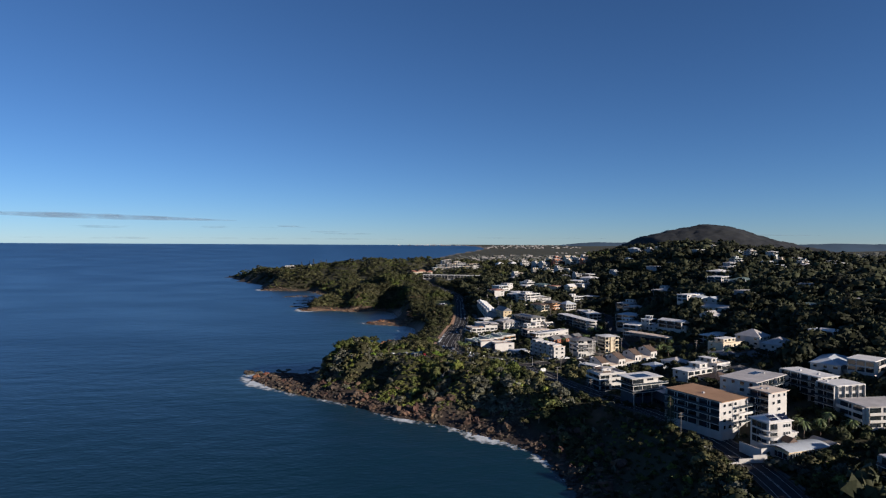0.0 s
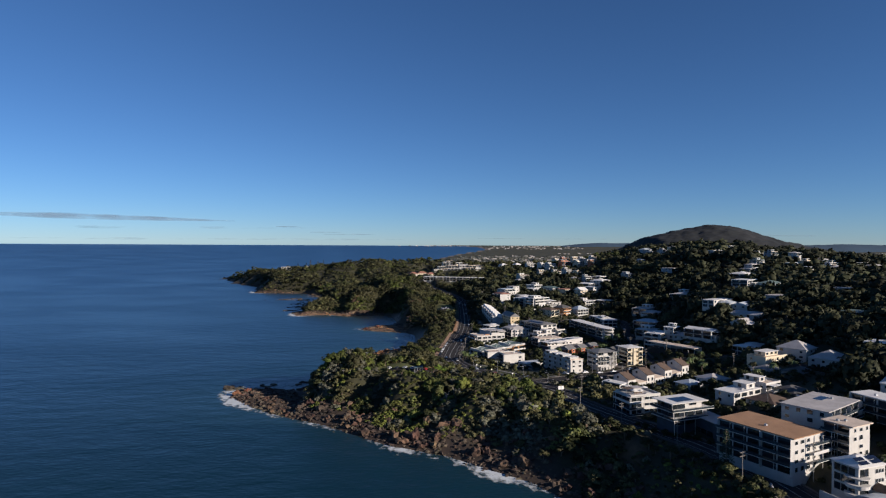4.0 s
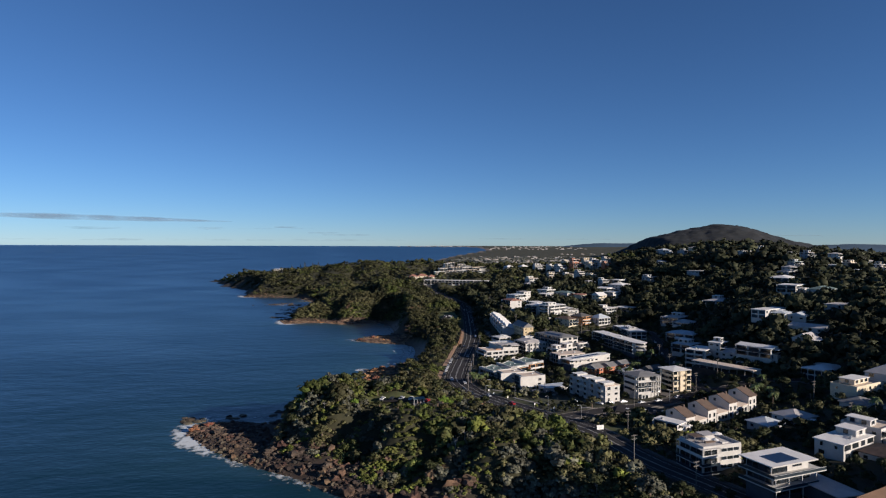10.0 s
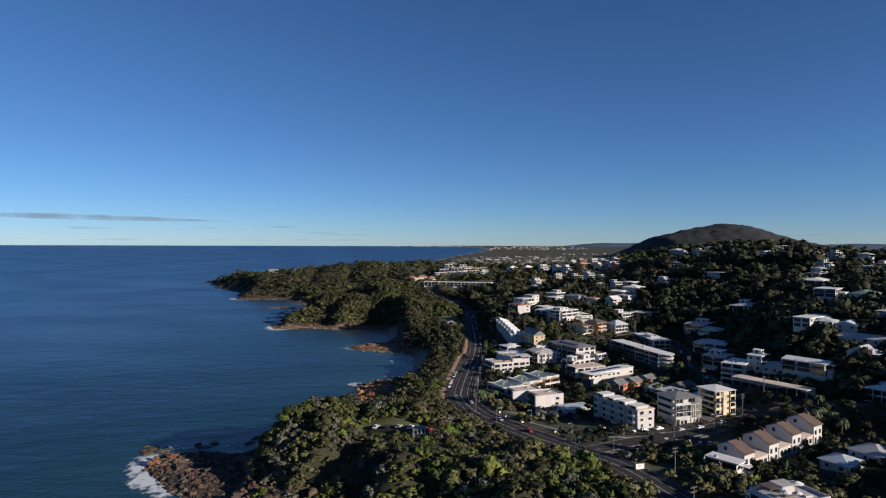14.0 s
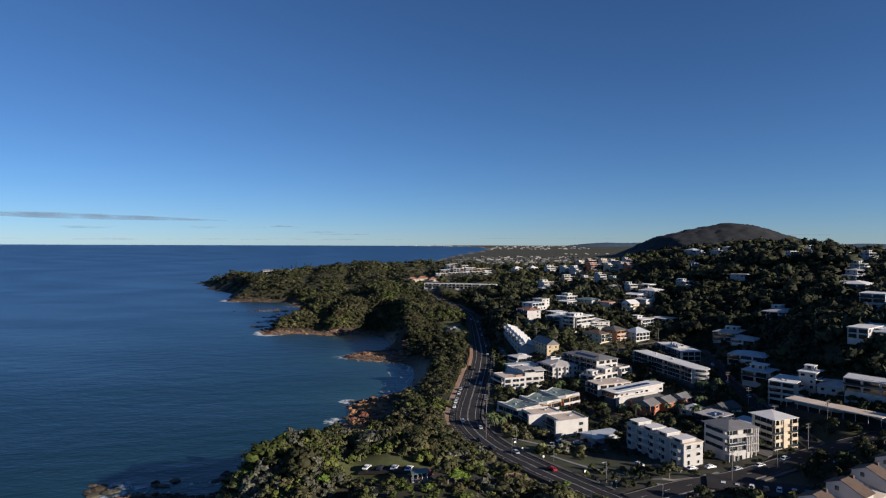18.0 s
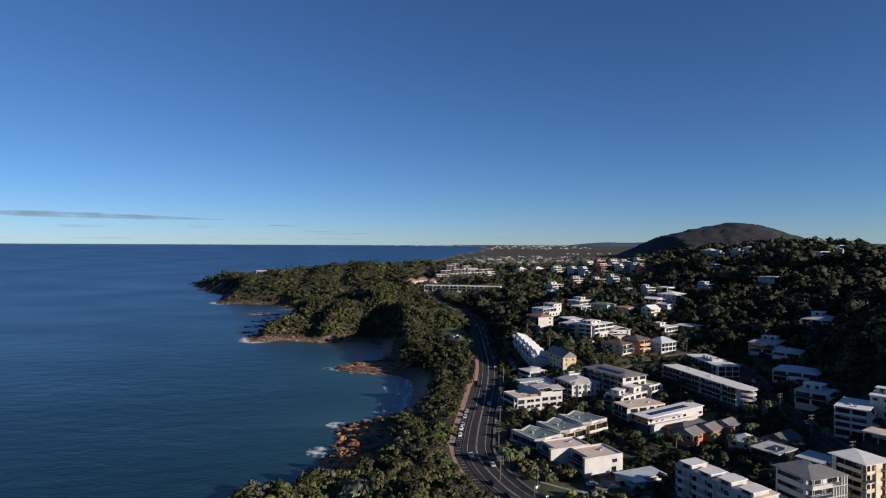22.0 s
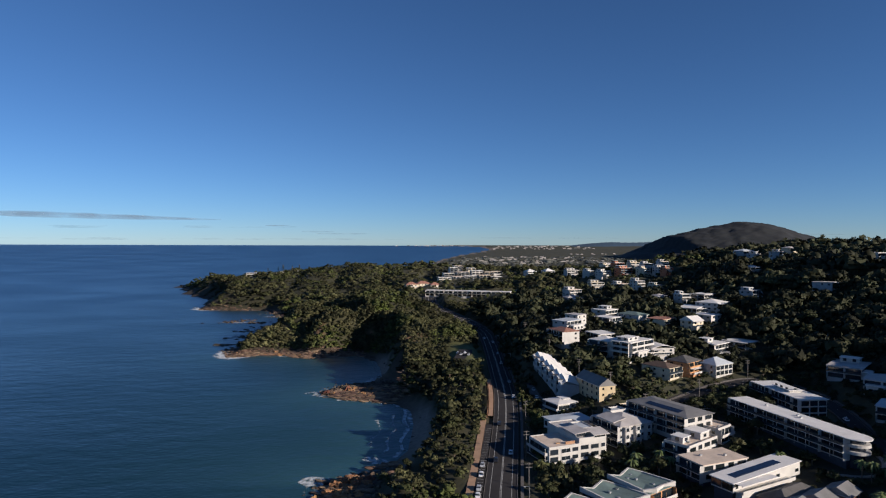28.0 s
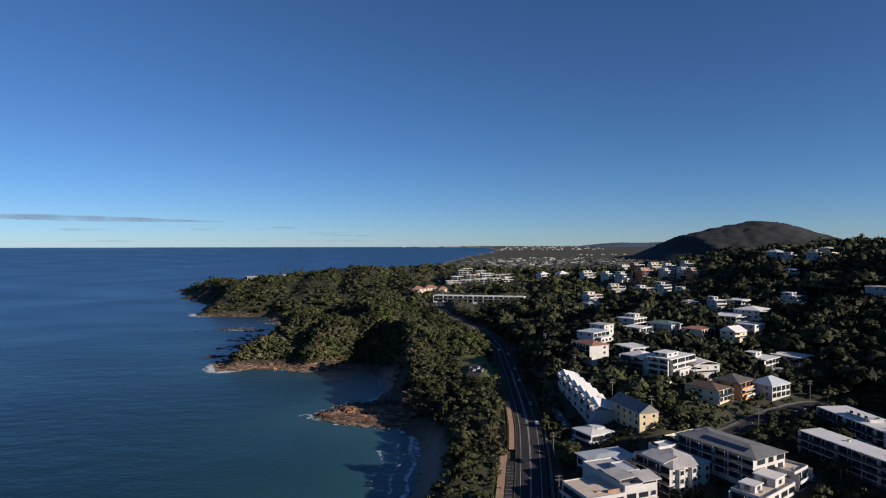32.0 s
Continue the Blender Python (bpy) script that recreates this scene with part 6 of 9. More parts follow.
for label, x, y, yaw, w, d, zt, rm in (("low grey-roofed house sunk among garden trees", 147, 393, 28, 11, 10, 22.0, R_BLUE), ("hip-roofed house with pale grey roof beside the street", 162, 397, 24, 13, 12, 24.0, R_GREY),
                                       ("house with a dark red-brown tiled roof", 164, 341, 30, 15, 14, 26.0, R_TILE), ("low house with a dark tiled roof in the shade", 182, 354, 28, 14, 12, 27.5, R_DARK),
                                       ("house with a dark hipped roof on the slope", 208, 390, 30, 15, 13, 29.5, R_DARK), ("grey hip-roofed house above the street", 196, 404, 34, 13, 11, 28.0, R_SLATE)):
    building(label, x, y, yaw, w, d, zt, 2, "hip", wall=GREY if rm in (R_BLUE, R_DARK) else WHITE, rmat=rm, F="win", L="win", pitch=0.22, over=0.8, **H)
for i, (x, y, w) in enumerate(((387, 895, 16), (370, 1003, 18), (346, 986, 14), (429, 866, 20), (457, 825, 18), (452, 790, 22), (418, 763, 17), (377, 776, 15), (445, 735, 18), (470, 770, 16), (482, 810, 20), (440, 850, 14), (410, 905, 16), (470, 700, 20), (452, 660, 16), (486, 742, 18), (430, 700, 14), (400, 960, 15))):
    z = gz(x, y)
    building("pale house with a flat roof and terrace on the wooded crest", x, y, 20 + (i * 37) % 25, w * 0.85, 10, z + 5.8, 2, ("flat", "hip", "flat")[i % 3], wall=(WHITE, CREAM, GREY, GREY)[i % 4], rmat=(R_WHITE, R_GREY, R_SAND)[i % 3], F="glass", L="win", R="", B="", lite=True, pitch=0.16, **H)

# ---- the far village and resort to the south ----


def far_row():
    """A long two-storey terrace of white units on the hill."""
    for i in range(9):
        x, y = -15 + i * 10.8, 1073 - i * 2.6
        building("white two-storey terrace unit under one long pale roof", x, y, -13, 10.5, 12, 43.0, 2, "flat", F="balcony", L="", R="", B="", rmat=R_WHITE, lite=True, over=0.6, deep=2.6, group="long terrace on the hill", name="terrace_unit", cat="house")


far_row()
for i, (x, y, zt, w, st) in enumerate(((2, 1268, 47, 20, 3), (22, 1272, 48, 18, 3), (42, 1276, 49, 20, 3), (62, 1278, 50, 18, 3), (80, 1276, 48, 16, 3), (98, 1270, 46, 14, 2), (8, 1292, 52, 16, 2), (30, 1296, 54, 18, 2), (52, 1298, 56, 18, 2), (70, 1296, 54, 14, 2), (16, 1312, 60, 12, 3), (24, 1330, 62, 14, 2), (44, 1318, 59, 12, 1), (84, 1312, 54, 16, 1))):
    building("cream-white stepped resort block with arched terraces", x, y, 12, w, 12, zt, st, "flat", wall=WHITE if i % 3 else CREAM, F="balcony", L="win", R="", B="", rmat=R_SAND if i % 2 else R_WHITE, rail=WHITE if i % 4 == 0 else None, lite=True, group="hilltop resort", deep=2.4)
for x, y, zt in ((134, 1290, 55), (162, 1292, 56)):
    building("tall white twin house on the hill", x, y, 20, 15, 14, zt, 3, "hip", F="balcony", L="win", R="", B="", rail=WHITE, lite=True, **H)
for x, y, zt, w in ((-44, 1185, 42, 16), (-28, 1190, 43, 18), (-12, 1180, 42, 14)):
    building("low house with a terracotta roof among trees", x, y, 15, w, 12, zt, 1, "hip", rmat=R_RED, wall=CREAM, F="win", L="win", R="", B="", lite=True, **H)
rr = random.Random(5)
for x, y, zt, w, st, wl in ((236, 1228, 69, 17, 1, 0), (222, 1191, 69.5, 11, 2, 1), (232, 1165, 73, 14, 3, 2), (249, 1149, 73.8, 15, 2, 1), (253, 1112, 74, 13, 2, 0), (267, 1096, 77, 10, 2, 0), (171, 1165, 63, 18, 2, 0),
                            (185, 1127, 64, 13, 2, 0), (194, 1095, 65, 17, 2, 0), (217, 1089, 69.5, 18, 3, 2), (238, 1080, 69.5, 14, 3, 1), (256, 1074, 71, 13, 3, 0), (252, 1041, 71.5, 9, 2, 2), (173, 1046, 54.5, 16, 2, 1),
                            (186, 995, 56.5, 15, 2, 0), (197, 975, 61, 10, 3, 0), (210, 960, 57.5, 10, 2, 1), (131, 978, 51.5, 16, 2, 0), (127, 956, 45.5, 17, 1, 3), (194, 905, 51.5, 12, 1, 3), (205, 879, 55.5, 9, 2, 0), (257, 864, 60, 16, 2, 3)):
    # tone 3 puts the shade on a house into grey walls and a grey roof
    tone = (WHITE, CREAM, BRICK, GREY)[wl]
    steps = (volume(-w * 0.3, w * 0.36, -9.6, -5.0, -st * 3 - 2, -st * 3 + rr.uniform(1.2, 2.6), tone), volume(-w * 0.42, w * rr.uniform(-0.05, 0.25), -2.5, 4.5, 0.2, 2.4, tone)) if st > 1 else (volume(-w * 0.2, w * 0.5, -9.2, -5.0, -4, -0.6, tone),)
    building(("white", "cream", "brown brick", "shaded grey")[wl] + " hillside house with a flat roof and terrace", x, y, rr.uniform(10, 40), w, 10, zt, st, "flat" if st > 1 else "hip",
             wall=(WHITE, CREAM, BRICK, GREY)[wl], rmat=rr.choice((R_WHITE, R_SAND, R_GREY)) if wl < 3 else R_GREY, F="balcony", L="win", R="", B="", rail=WHITE if wl < 2 else RAILGLASS, lite=True, pitch=0.2, extras=steps, **H)
for x, y, zt in ((350, 745, 84), (372, 770, 88), (395, 800, 92), (300, 833, 80), (297, 943, 77), (335, 1007, 89), (340, 1042, 92), (345, 560, 70), (362, 590, 74), (380, 640, 80), (300, 480, 56), (330, 470, 60), (305, 760, 70), (405, 720, 90), (392, 540, 76), (290, 560, 60), (319, 889, 72), (331, 866, 76)):
    building("grey house among trees on the upper slope", x, y, rr.uniform(25, 50), rr.uniform(14, 20), rr.uniform(10, 14), gz(x, y) + 3.8, 1, rr.choice(("hip", "flat", "flat")), wall=GREY, rmat=rr.choice((R_GREY, R_BLUE, R_TEAL, R_GREY)), F="glass", L="win", R="", B="", lite=True, pitch=0.18, **H)
building("white lookout house on the far headland", -374, 1562, 10, 26, 14, 38, 2, "flat", F="balcony", L="win", R="", B="", rail=WHITE, lite=True, **H)
for x, y, zt in ((-330, 1600, 36), (-290, 1590, 37), (-262, 1580, 40), (-250, 1560, 42), (-205, 1530, 48)):
    building("small pale house on the headland ridge", x, y, 15, 18, 12, zt, 1, "hip", F="win", L="win", R="", B="", lite=True, **H)
# ---- roads, kerbs, paths and markings ----
def ribbon(name, line, a, b, lift, material, thick=0.0, parent=None, label="", t0=0.0, t1=1.0):
    """A strip along a line from offset a to offset b (right of travel is positive), with an optional thickness."""
    i0, i1 = int(t0 * (len(line) - 1)), int(math.ceil(t1 * (len(line) - 1)))
    p = line[i0:i1 + 1]
    d = np.gradient(p[:, :2], axis=0)
    d /= np.linalg.norm(d, axis=1)[:, None]
    right = np.stack([d[:, 1], -d[:, 0]], 1)
    k = len(p)
    va = np.c_[p[:, :2] + right * a, p[:, 2] + lift]
    vb = np.c_[p[:, :2] + right * b, p[:, 2] + lift]
    verts = np.r_[va, vb]
    i = np.arange(k - 1)
    faces = [np.stack([i, i + k, i + k + 1, i + 1], 1)]
    if thick:
        down = np.array([0, 0, thick])
        verts = np.r_[verts, va - down, vb - down]
        faces += [np.stack([i + 2 * k, i, i + 1, i + 2 * k + 1], 1), np.stack([i + k, i + 3 * k, i + 3 * k + 1, i + k + 1], 1)]
    ob = link_mesh(name, verts, np.concatenate(faces), material)
    if parent:
        ob.parent = parent
    if label:
        tagged(ob, label)
    return ob


def build_roads():
    main, side, back = (r[0] for r in ROADS)
    for line, half, label in ((main, 5.9, "dark asphalt coast road with painted lines and concrete kerbs"), (side, 4.2, "asphalt side street climbing the hill"), (back, 3.6, "narrow asphalt back street")):
        road = ribbon("road", line, -half, half, 0.03, ASPHALT, 2.0)
        tagged(road, label, "road", kind="structure")
        for s in (-1, 1):
            ribbon("kerb", line, s * half, s * (half + 0.22), 0.16, FOOTPATH, 2.0, road)
        ribbon("footpath", line, half + 1.3, half + 2.5, 0.10, FOOTPATH, 2.0, road)
        if line is main:
            ribbon("edge_line", line, -half + 1.9, -half + 2.04, 0.036, PAINT, 0, road)
            ribbon("edge_line", line, half - 2.0, half - 1.86, 0.036, PAINT, 0, road)
            ribbon("centre_line", line, -0.28, -0.14, 0.036, PAINT, 0, road)
            ribbon("centre_line", line, 0.14, 0.28, 0.036, PAINT, 0, road)
            seg = line[(line[:, 1] > 690) & (line[:, 1] < 800)]
            for q in seg[::1]:
                me = shared(("hatch_bar", 1), lambda: box(-0.9, 0.9, -0.25, 0.25, 0, 0.008), PAINT)
                hang("hatch_bar", me, road, "", pose(q[0], q[1], q[2] + 0.04, 0, 0, 20))
        else:
            for j in range(2, len(line) - 2, 3):
                q, w = line[j], line[j + 1]
                me = shared(("lane_dash", 1), lambda: box(-1.4, 1.4, -0.06, 0.06, 0, 0.008), PAINT)
                hang("lane_dash", me, road, "", pose(q[0], q[1], q[2] + 0.04, 0, 0, math.degrees(math.atan2(w[1] - q[1], w[0] - q[0]))))
    # parking lane and sandy path on the sea side
    bay = tagged(ribbon("parking_lane", main, -9.6, -6.55, 0.05, ASPHALT, 2.0, None, "", 0.36, 0.53), "asphalt roadside parking lane with marked bays", "road", kind="structure")
    tagged(ribbon("coastal_path", main, -12.6, -9.8, 0.14, PATHM, 2.2, None, "", 0.30, 0.54), "sandy pink coastal footpath beside the road", "path", kind="structure")
    tagged(ribbon("cut_bank", main, -9.0, -6.7, 0.20, PATHM, 2.2, None, "", 0.545, 0.615), "bare orange earth verge and path beside the road", "path", kind="structure")
    lane = main[int(0.38 * len(main)):int(0.53 * len(main))]
    for j in range(0, len(lane) - 1):
        q, w = lane[j], lane[j + 1]
        d = (w - q)[:2] / np.linalg.norm((w - q)[:2])
        me = shared(("bay_line", 1), lambda: box(-1.3, 1.3, -0.06, 0.06, 0, 0.008), PAINT)
        hang("bay_line", me, bay, "", pose(q[0] - d[1] * 8.0, q[1] + d[0] * 8.0, q[2] + 0.06, 0, 0, math.degrees(math.atan2(d[1], d[0])) + 90))
    # timber fence along the orange bank
    bank = main[(main[:, 1] > 655) & (main[:, 1] < 724)]
    fence = thing("timber_fence", pose(0, 0, 0), "low orange-brown timber fence along the road bank", "fence")
    for j in range(len(bank) - 1):
        q, w = bank[j], bank[j + 1]
        d = (w - q)[:2] / np.linalg.norm((w - q)[:2])
        m = pose(q[0] - d[1] * 9.5, q[1] + d[0] * 9.5, q[2] + 0.1, 0, 0, math.degrees(math.atan2(d[1], d[0])))
        hang("post", shared(("fence_post", 1), lambda: box(-0.07, 0.07, -0.07, 0.07, -0.6, 1.25), TIMBER), fence, "", m)
        for k in range(3):
            hang("rail", shared(("fence_rail", k), lambda: box(0.05, 3.1, -0.04, 0.04, 0.2 + 0.36 * k, 0.48 + 0.36 * k), TIMBER), fence, "", m)
    # footpaths across the verge and in front of the flats
    for pts, w, label in (([(141, 579, 0), (148, 574, 0), (156, 573, 0), (164, 581, 0), (169, 593, 0), (173, 607, 0)], 0.9, "pale concrete footpath looping round the long block"), ([(46, 476, 0), (56, 462, 0), (68, 451, 0), (84, 443, 0), (104, 450, 0)], 0.8, "pale concrete footpath curving across the verge"), ([(36, 502, 0), (46, 494, 0), (58, 490, 0), (72, 486, 0)], 0.8, "pale concrete footpath before the flats")):
        line = smooth_line(pts)
        line[:, 2] = ground(line[:, 0], line[:, 1]) + 0.25
        tagged(ribbon("verge_path", line, -w, w, 0.0, CONC, 0.6), label, "path", kind="structure")
    for pts, w in (([(58, 502, 0), (66, 499, 0), (78, 493, 0)], 4.5), ([(128, 466, 0), (132, 470, 0), (130, 482, 0)], 3.0), ([(50, 660, 0), (50.5, 690, 0), (46, 715, 0)], 4.0)):
        line = smooth_line(pts)
        line[:, 2] = ground(line[:, 0], line[:, 1]) + 0.22
        tagged(ribbon("driveway", line, -w, w, 0.0, FOOTPATH, 0.8), "worn concrete driveway with parking before the flats", "driveway", kind="structure")
    # headland lane and car park
    lane = smooth_line([(48, 427, 14.5), (30, 430, 16.5), (10, 432, 18), (-8, 434, 18.6), (-28, 439, 18)])
    lane[:, 2] = ground(lane[:, 0], lane[:, 1]) + 0.25
    tagged(ribbon("headland_lane", lane, -3, 3, 0.1, ASPHALT, 0.8), "narrow asphalt lane to the headland car park", "road", kind="structure")
    lot = smooth_line([(8, 760, 20), (12, 776, 20.6), (14, 796, 20.6)])
    lot[:, 2] = ground(lot[:, 0], lot[:, 1]) + 0.3
    tagged(ribbon("clifftop_car_park", lot, -5, 5, 0.1, ASPHALT, 1.0), "small asphalt clifftop car park on grass", "road", kind="structure")
    yard = np.array([(95.0, 440, 0), (105, 436, 0), (116, 431, 0), (126, 428, 0)])
    yard[:, 2] = ground(yard[:, 0], yard[:, 1]).max() + 0.05
    tagged(ribbon("car_yard", yard, -7, 7, 0.05, ASPHALT, 1.5), "asphalt parking yard below the town houses", "road", kind="structure")


build_roads()
# ---- trees and shore ----
_balls = {}


def ball(level):
    """Unit sphere points and triangles."""
    if level not in _balls:
        bm = bmesh.new()
        bmesh.ops.create_icosphere(bm, subdivisions=level, radius=1.0)
        _balls[level] = (np.array([v.co[:] for v in bm.verts]), np.array([[v.index for v in f.verts] for f in bm.faces]))
        bm.free()
    return _balls[level]


def crown_arrays(seed, lobes, cards, size, spread=1.0, flat=0.75):
    """A leafy crown of unit radius: lobes of foliage, each a low core under a coat of bent leaf sprays, with gaps between. All triangles."""
    r = np.random.RandomState(seed)
    iv, jf = ball(1)
    jf = jf[iv[jf][:, :, 2].max(1) > 0.05]
    wide = r.uniform(0.8, 1.25)
    lean = r.uniform(-0.2, 0.2, 2)
    V, Fc, N, base = [], [], [], 0
    for c in range(lobes):
        a = c * 2.4 + r.uniform(-0.8, 0.8)
        rad = np.sqrt((c + 0.15) / lobes) * r.uniform(0.5, 0.92)
        h = flat * (r.uniform(-0.30, 0.30) + 0.75 * (0.55 - rad))
        centre = np.array([np.cos(a) * rad * wide * spread + lean[0] * h, np.sin(a) * rad / wide * spread + lean[1] * h, h])
        cr = r.uniform(0.20, 0.44) * (1.35 if lobes < 6 else 1.0)
        form = np.array([r.uniform(0.8, 1.3), r.uniform(0.8, 1.3), r.uniform(0.55, 0.95)])
        bumpy = r.uniform(0.66, 1.0, len(iv))
        V.append(iv * cr * bumpy[:, None] * form + centre)
        N.append(iv + centre * 0.5 + (0, 0, 0.25))
        Fc.append(jf + base)
        base += len(iv)
        n = r.normal(size=(cards, 3))
        n[:, 2] = np.abs(n[:, 2]) * 0.9 - 0.15
        n /= np.linalg.norm(n, axis=1)[:, None]
        p = centre + n * cr * form * r.uniform(0.78, 1.22, (cards, 1))
        u = np.cross(n + r.normal(size=n.shape) * 0.5, r.normal(size=n.shape))
        u /= np.linalg.norm(u, axis=1)[:, None] + 1e-9
        w = np.cross(n, u) + 0.35 * n
        s = size * r.uniform(0.45, 1.35, (cards, 1))
        V.append(np.stack([p - u * s - w * s * 0.5, p + u * s - w * s * 0.6, p + w * s], 1).reshape(-1, 3))
        N.append(np.repeat(n + centre * 0.5 + (0, 0, 0.25) + r.normal(size=n.shape) * 0.45, 3, 0))
        Fc.append(np.arange(cards * 3).reshape(-1, 3) + base)
        base += cards * 3
    N = np.concatenate(N)
    return np.concatenate(V), np.concatenate(Fc), N / (np.linalg.norm(N, axis=1)[:, None] + 1e-9)


def blocked(x, y, margin=0.0):
    """Whether a place lies on a road or a building."""
    bad = np.zeros(x.shape, bool)
    for line, half in ROADS:
        d, _ = near_line(line, x, y)
        bad |= d < half + 0.6 + (half > 7) * np.where(x < 40, np.where((y > 440) & (y < 640), 4.8, np.where((y > 640) & (y < 800), 3.6, 1.5)), 0.0) + margin
    for px, py, yaw, w, dd in FOOTPRINTS:
        c, s = math.cos(radians(yaw)), math.sin(radians(yaw))
        u, v = (x - px) * c + (y - py) * s, -(x - px) * s + (y - py) * c
        bad |= (np.abs(u) < w + 1.2 + margin) & (np.abs(v) < dd + 1.2 + margin)
    for cx, cy, a, b in EARTH + [(78, 401, 13, 7), (94, 657, 10, 6), (12, 790, 13, 32), (112, 434, 22, 11), (-4, 432, 30, 8), (-20, 439, 15, 7), (48, 466, 13, 12), (154, 580, 12, 8), (52, 494, 22, 10), (76, 466, 22, 11), (104, 455, 24, 8), (158, 478, 12, 8)]:
        bad |= ((x - cx) / a) ** 2 + ((y - cy) / b) ** 2 < 1
    return bad


LOW_ZONES = [(84, 262, 26, 70, 0.5), (-20, 830, 30, 26, 0.65), (-385, 1560, 36, 45, 0.4), (-280, 1560, 95, 40, 0.55), (30, 1035, 75, 38, 0.35), (45, 1235, 85, 60, 0.35), (150, 1265, 45, 50, 0.4), (215, 1000, 70, 30, 0.5), (-5, 580, 32, 55, 0.55), (-8, 410, 38, 14, 0.6), (-28, 1150, 40, 40, 0.4), (220, 1060, 60, 25, 0.5)]


def height_factor(x, y):
    """Lower growth beside the road, in front of houses and on the windy clearings."""
    d, _ = near_line(ROADS[0][0], x, y)
    low = np.where((y < 330) | ((y < 415) & (x < 75)) | ((y > 560) & (x > np.interp(y, ROADS[0][0][:, 1], ROADS[0][0][:, 0]))), np.where(y > 835, 1.05, 0.8), np.where(y > 835, 1.05, np.where(y > 632, 0.74, 0.42)))
    f = np.where(y < 1000, low + (1 - low) * np.clip((d - 8) / 24, 0, 1), 1.0)
    for px, py, yaw, w, dd in FOOTPRINTS:
        y0 = py
        f = np.minimum(f, np.where(((x - px) / (w + 7)) ** 2 + ((y - py + dd + 8) / 15) ** 2 < 1, 0.85 if y0 < 700 else 0.6, 1.0))
    for cx, cy, a, b, k in LOW_ZONES:
        f = np.minimum(f, np.where(((x - cx) / a) ** 2 + ((y - cy) / b) ** 2 < 1, k, 1.0))
    return f


def scatter(x0, x1, y0, y1, step, seed, keep=1.0):
    r = np.random.RandomState(seed)
    X, Y = np.meshgrid(np.arange(x0, x1, step), np.arange(y0, y1, step * 0.9))
    X = (X + r.uniform(-0.5, 0.5, X.shape) * step).ravel()
    Y = (Y + r.uniform(-0.5, 0.5, Y.shape) * step).ravel()
    k = r.uniform(size=X.size) < keep
    return X[k], Y[k], r


def clear_ok(x, y):
    d = coast_distance(x, y)
    beach = np.exp(-(((x + 12) / 20) ** 2 + ((y - 665) / 50) ** 2)) + np.exp(-(((x + 48) / 18) ** 2 + ((y - 832) / 38) ** 2))
    shelf = (x < -74) & (y < 500)
    front = smoothstep((64 - x) / 25) * smoothstep((505 - y) / 35)
    platform = np.clip(1.6 - np.hypot((x + 40) / 20, (y - 568) / 52), 0, 1)
    spit = (x < -30) & (y > 726) & (y < 794)
    along = -0.69 * x + 0.72 * y
    bare = front * np.exp(-((along - 307) / 2.0) ** 2) * (d < 26)
    return (bare < 0.6) & (d > 4.5 + 12 * beach + 60 * shelf + 22 * platform + 40 * spit + 14 * front + 6 * ((y > 860) & (x < -85) & (y < 1300))) & ~blocked(x, y)


def woods(name, label, x, y, size, templates, material, squash=0.8, seed=1):
    """Many crowns joined into one mesh."""
    r = np.random.RandomState(seed)
    z = ground(x, y)
    size = size * height_factor(x, y) * (1 + 0.7 * np.clip((ground(x, y + 4.0) - z) / 4.0 - 0.1, 0, 0.5))  # taller where the slope stands steep
    stand = np.sin(x * 0.071 + 1.7 * np.sin(y * 0.043)) * np.sin(y * 0.063 + 1.3 * np.sin(x * 0.037 + 1.0))
    size = size * (1.0 + 0.28 * stand)
    shade = np.clip(0.45 * r.normal(size=len(x)) + 0.55 * np.sin(x * 0.034 + 2.0 * np.sin(y * 0.019)) * np.sin(y * 0.041 + x * 0.011), -1, 1)
    V, Fc, T, N, base = [], [], [], [], 0
    for i in range(len(x)):
        tv, tf, tn = templates[r.randint(len(templates))]
        a = r.uniform(0, 6.28)
        c, s = np.cos(a), np.sin(a)
        k = size[i]
        v = np.empty_like(tv)
        v[:, 0] = (tv[:, 0] * c - tv[:, 1] * s) * k + x[i]
        v[:, 1] = (tv[:, 0] * s + tv[:, 1] * c) * k + y[i]
        v[:, 2] = tv[:, 2] * k * squash * r.uniform(0.8, 1.3) + z[i] + k * squash * 0.55
        V.append(v)
        Fc.append(tf + base)
        T.append(np.full(len(tv), shade[i]))
        N.append(np.stack([tn[:, 0] * c - tn[:, 1] * s, tn[:, 0] * s + tn[:, 1] * c, tn[:, 2]], 1))
        base += len(tv)
    ob = link_mesh(name, np.concatenate(V), np.concatenate(Fc), material, (("tone", np.concatenate(T)),), True, np.concatenate(N))
    return tagged(ob, label, "trees", kind="stuff")


MID = [crown_arrays(40 + i, 8, 17, 0.16) for i in range(9)]
LOWER = [crown_arrays(140 + i, 7, 15, 0.17) for i in range(9)]
SMALL = [crown_arrays(50 + i, 7, 12, 0.18) for i in range(7)]
HILL = [crown_arrays(160 + i, 7, 12, 0.19, 1.1) for i in range(8)]
VFAR = [crown_arrays(90 + i, 4, 7, 0.25, 1.1) for i in range(6)]
PLAINS = [crown_arrays(96 + i, 3, 3, 0.3, 1.1) for i in range(4)]


def on_face(x, y):
    """The steep seaward face of the near headland, between its rocks and its rim."""
    d = coast_distance(x, y)
    return (x < 66) & (x > -78) & (y < 470) & (d < 41)


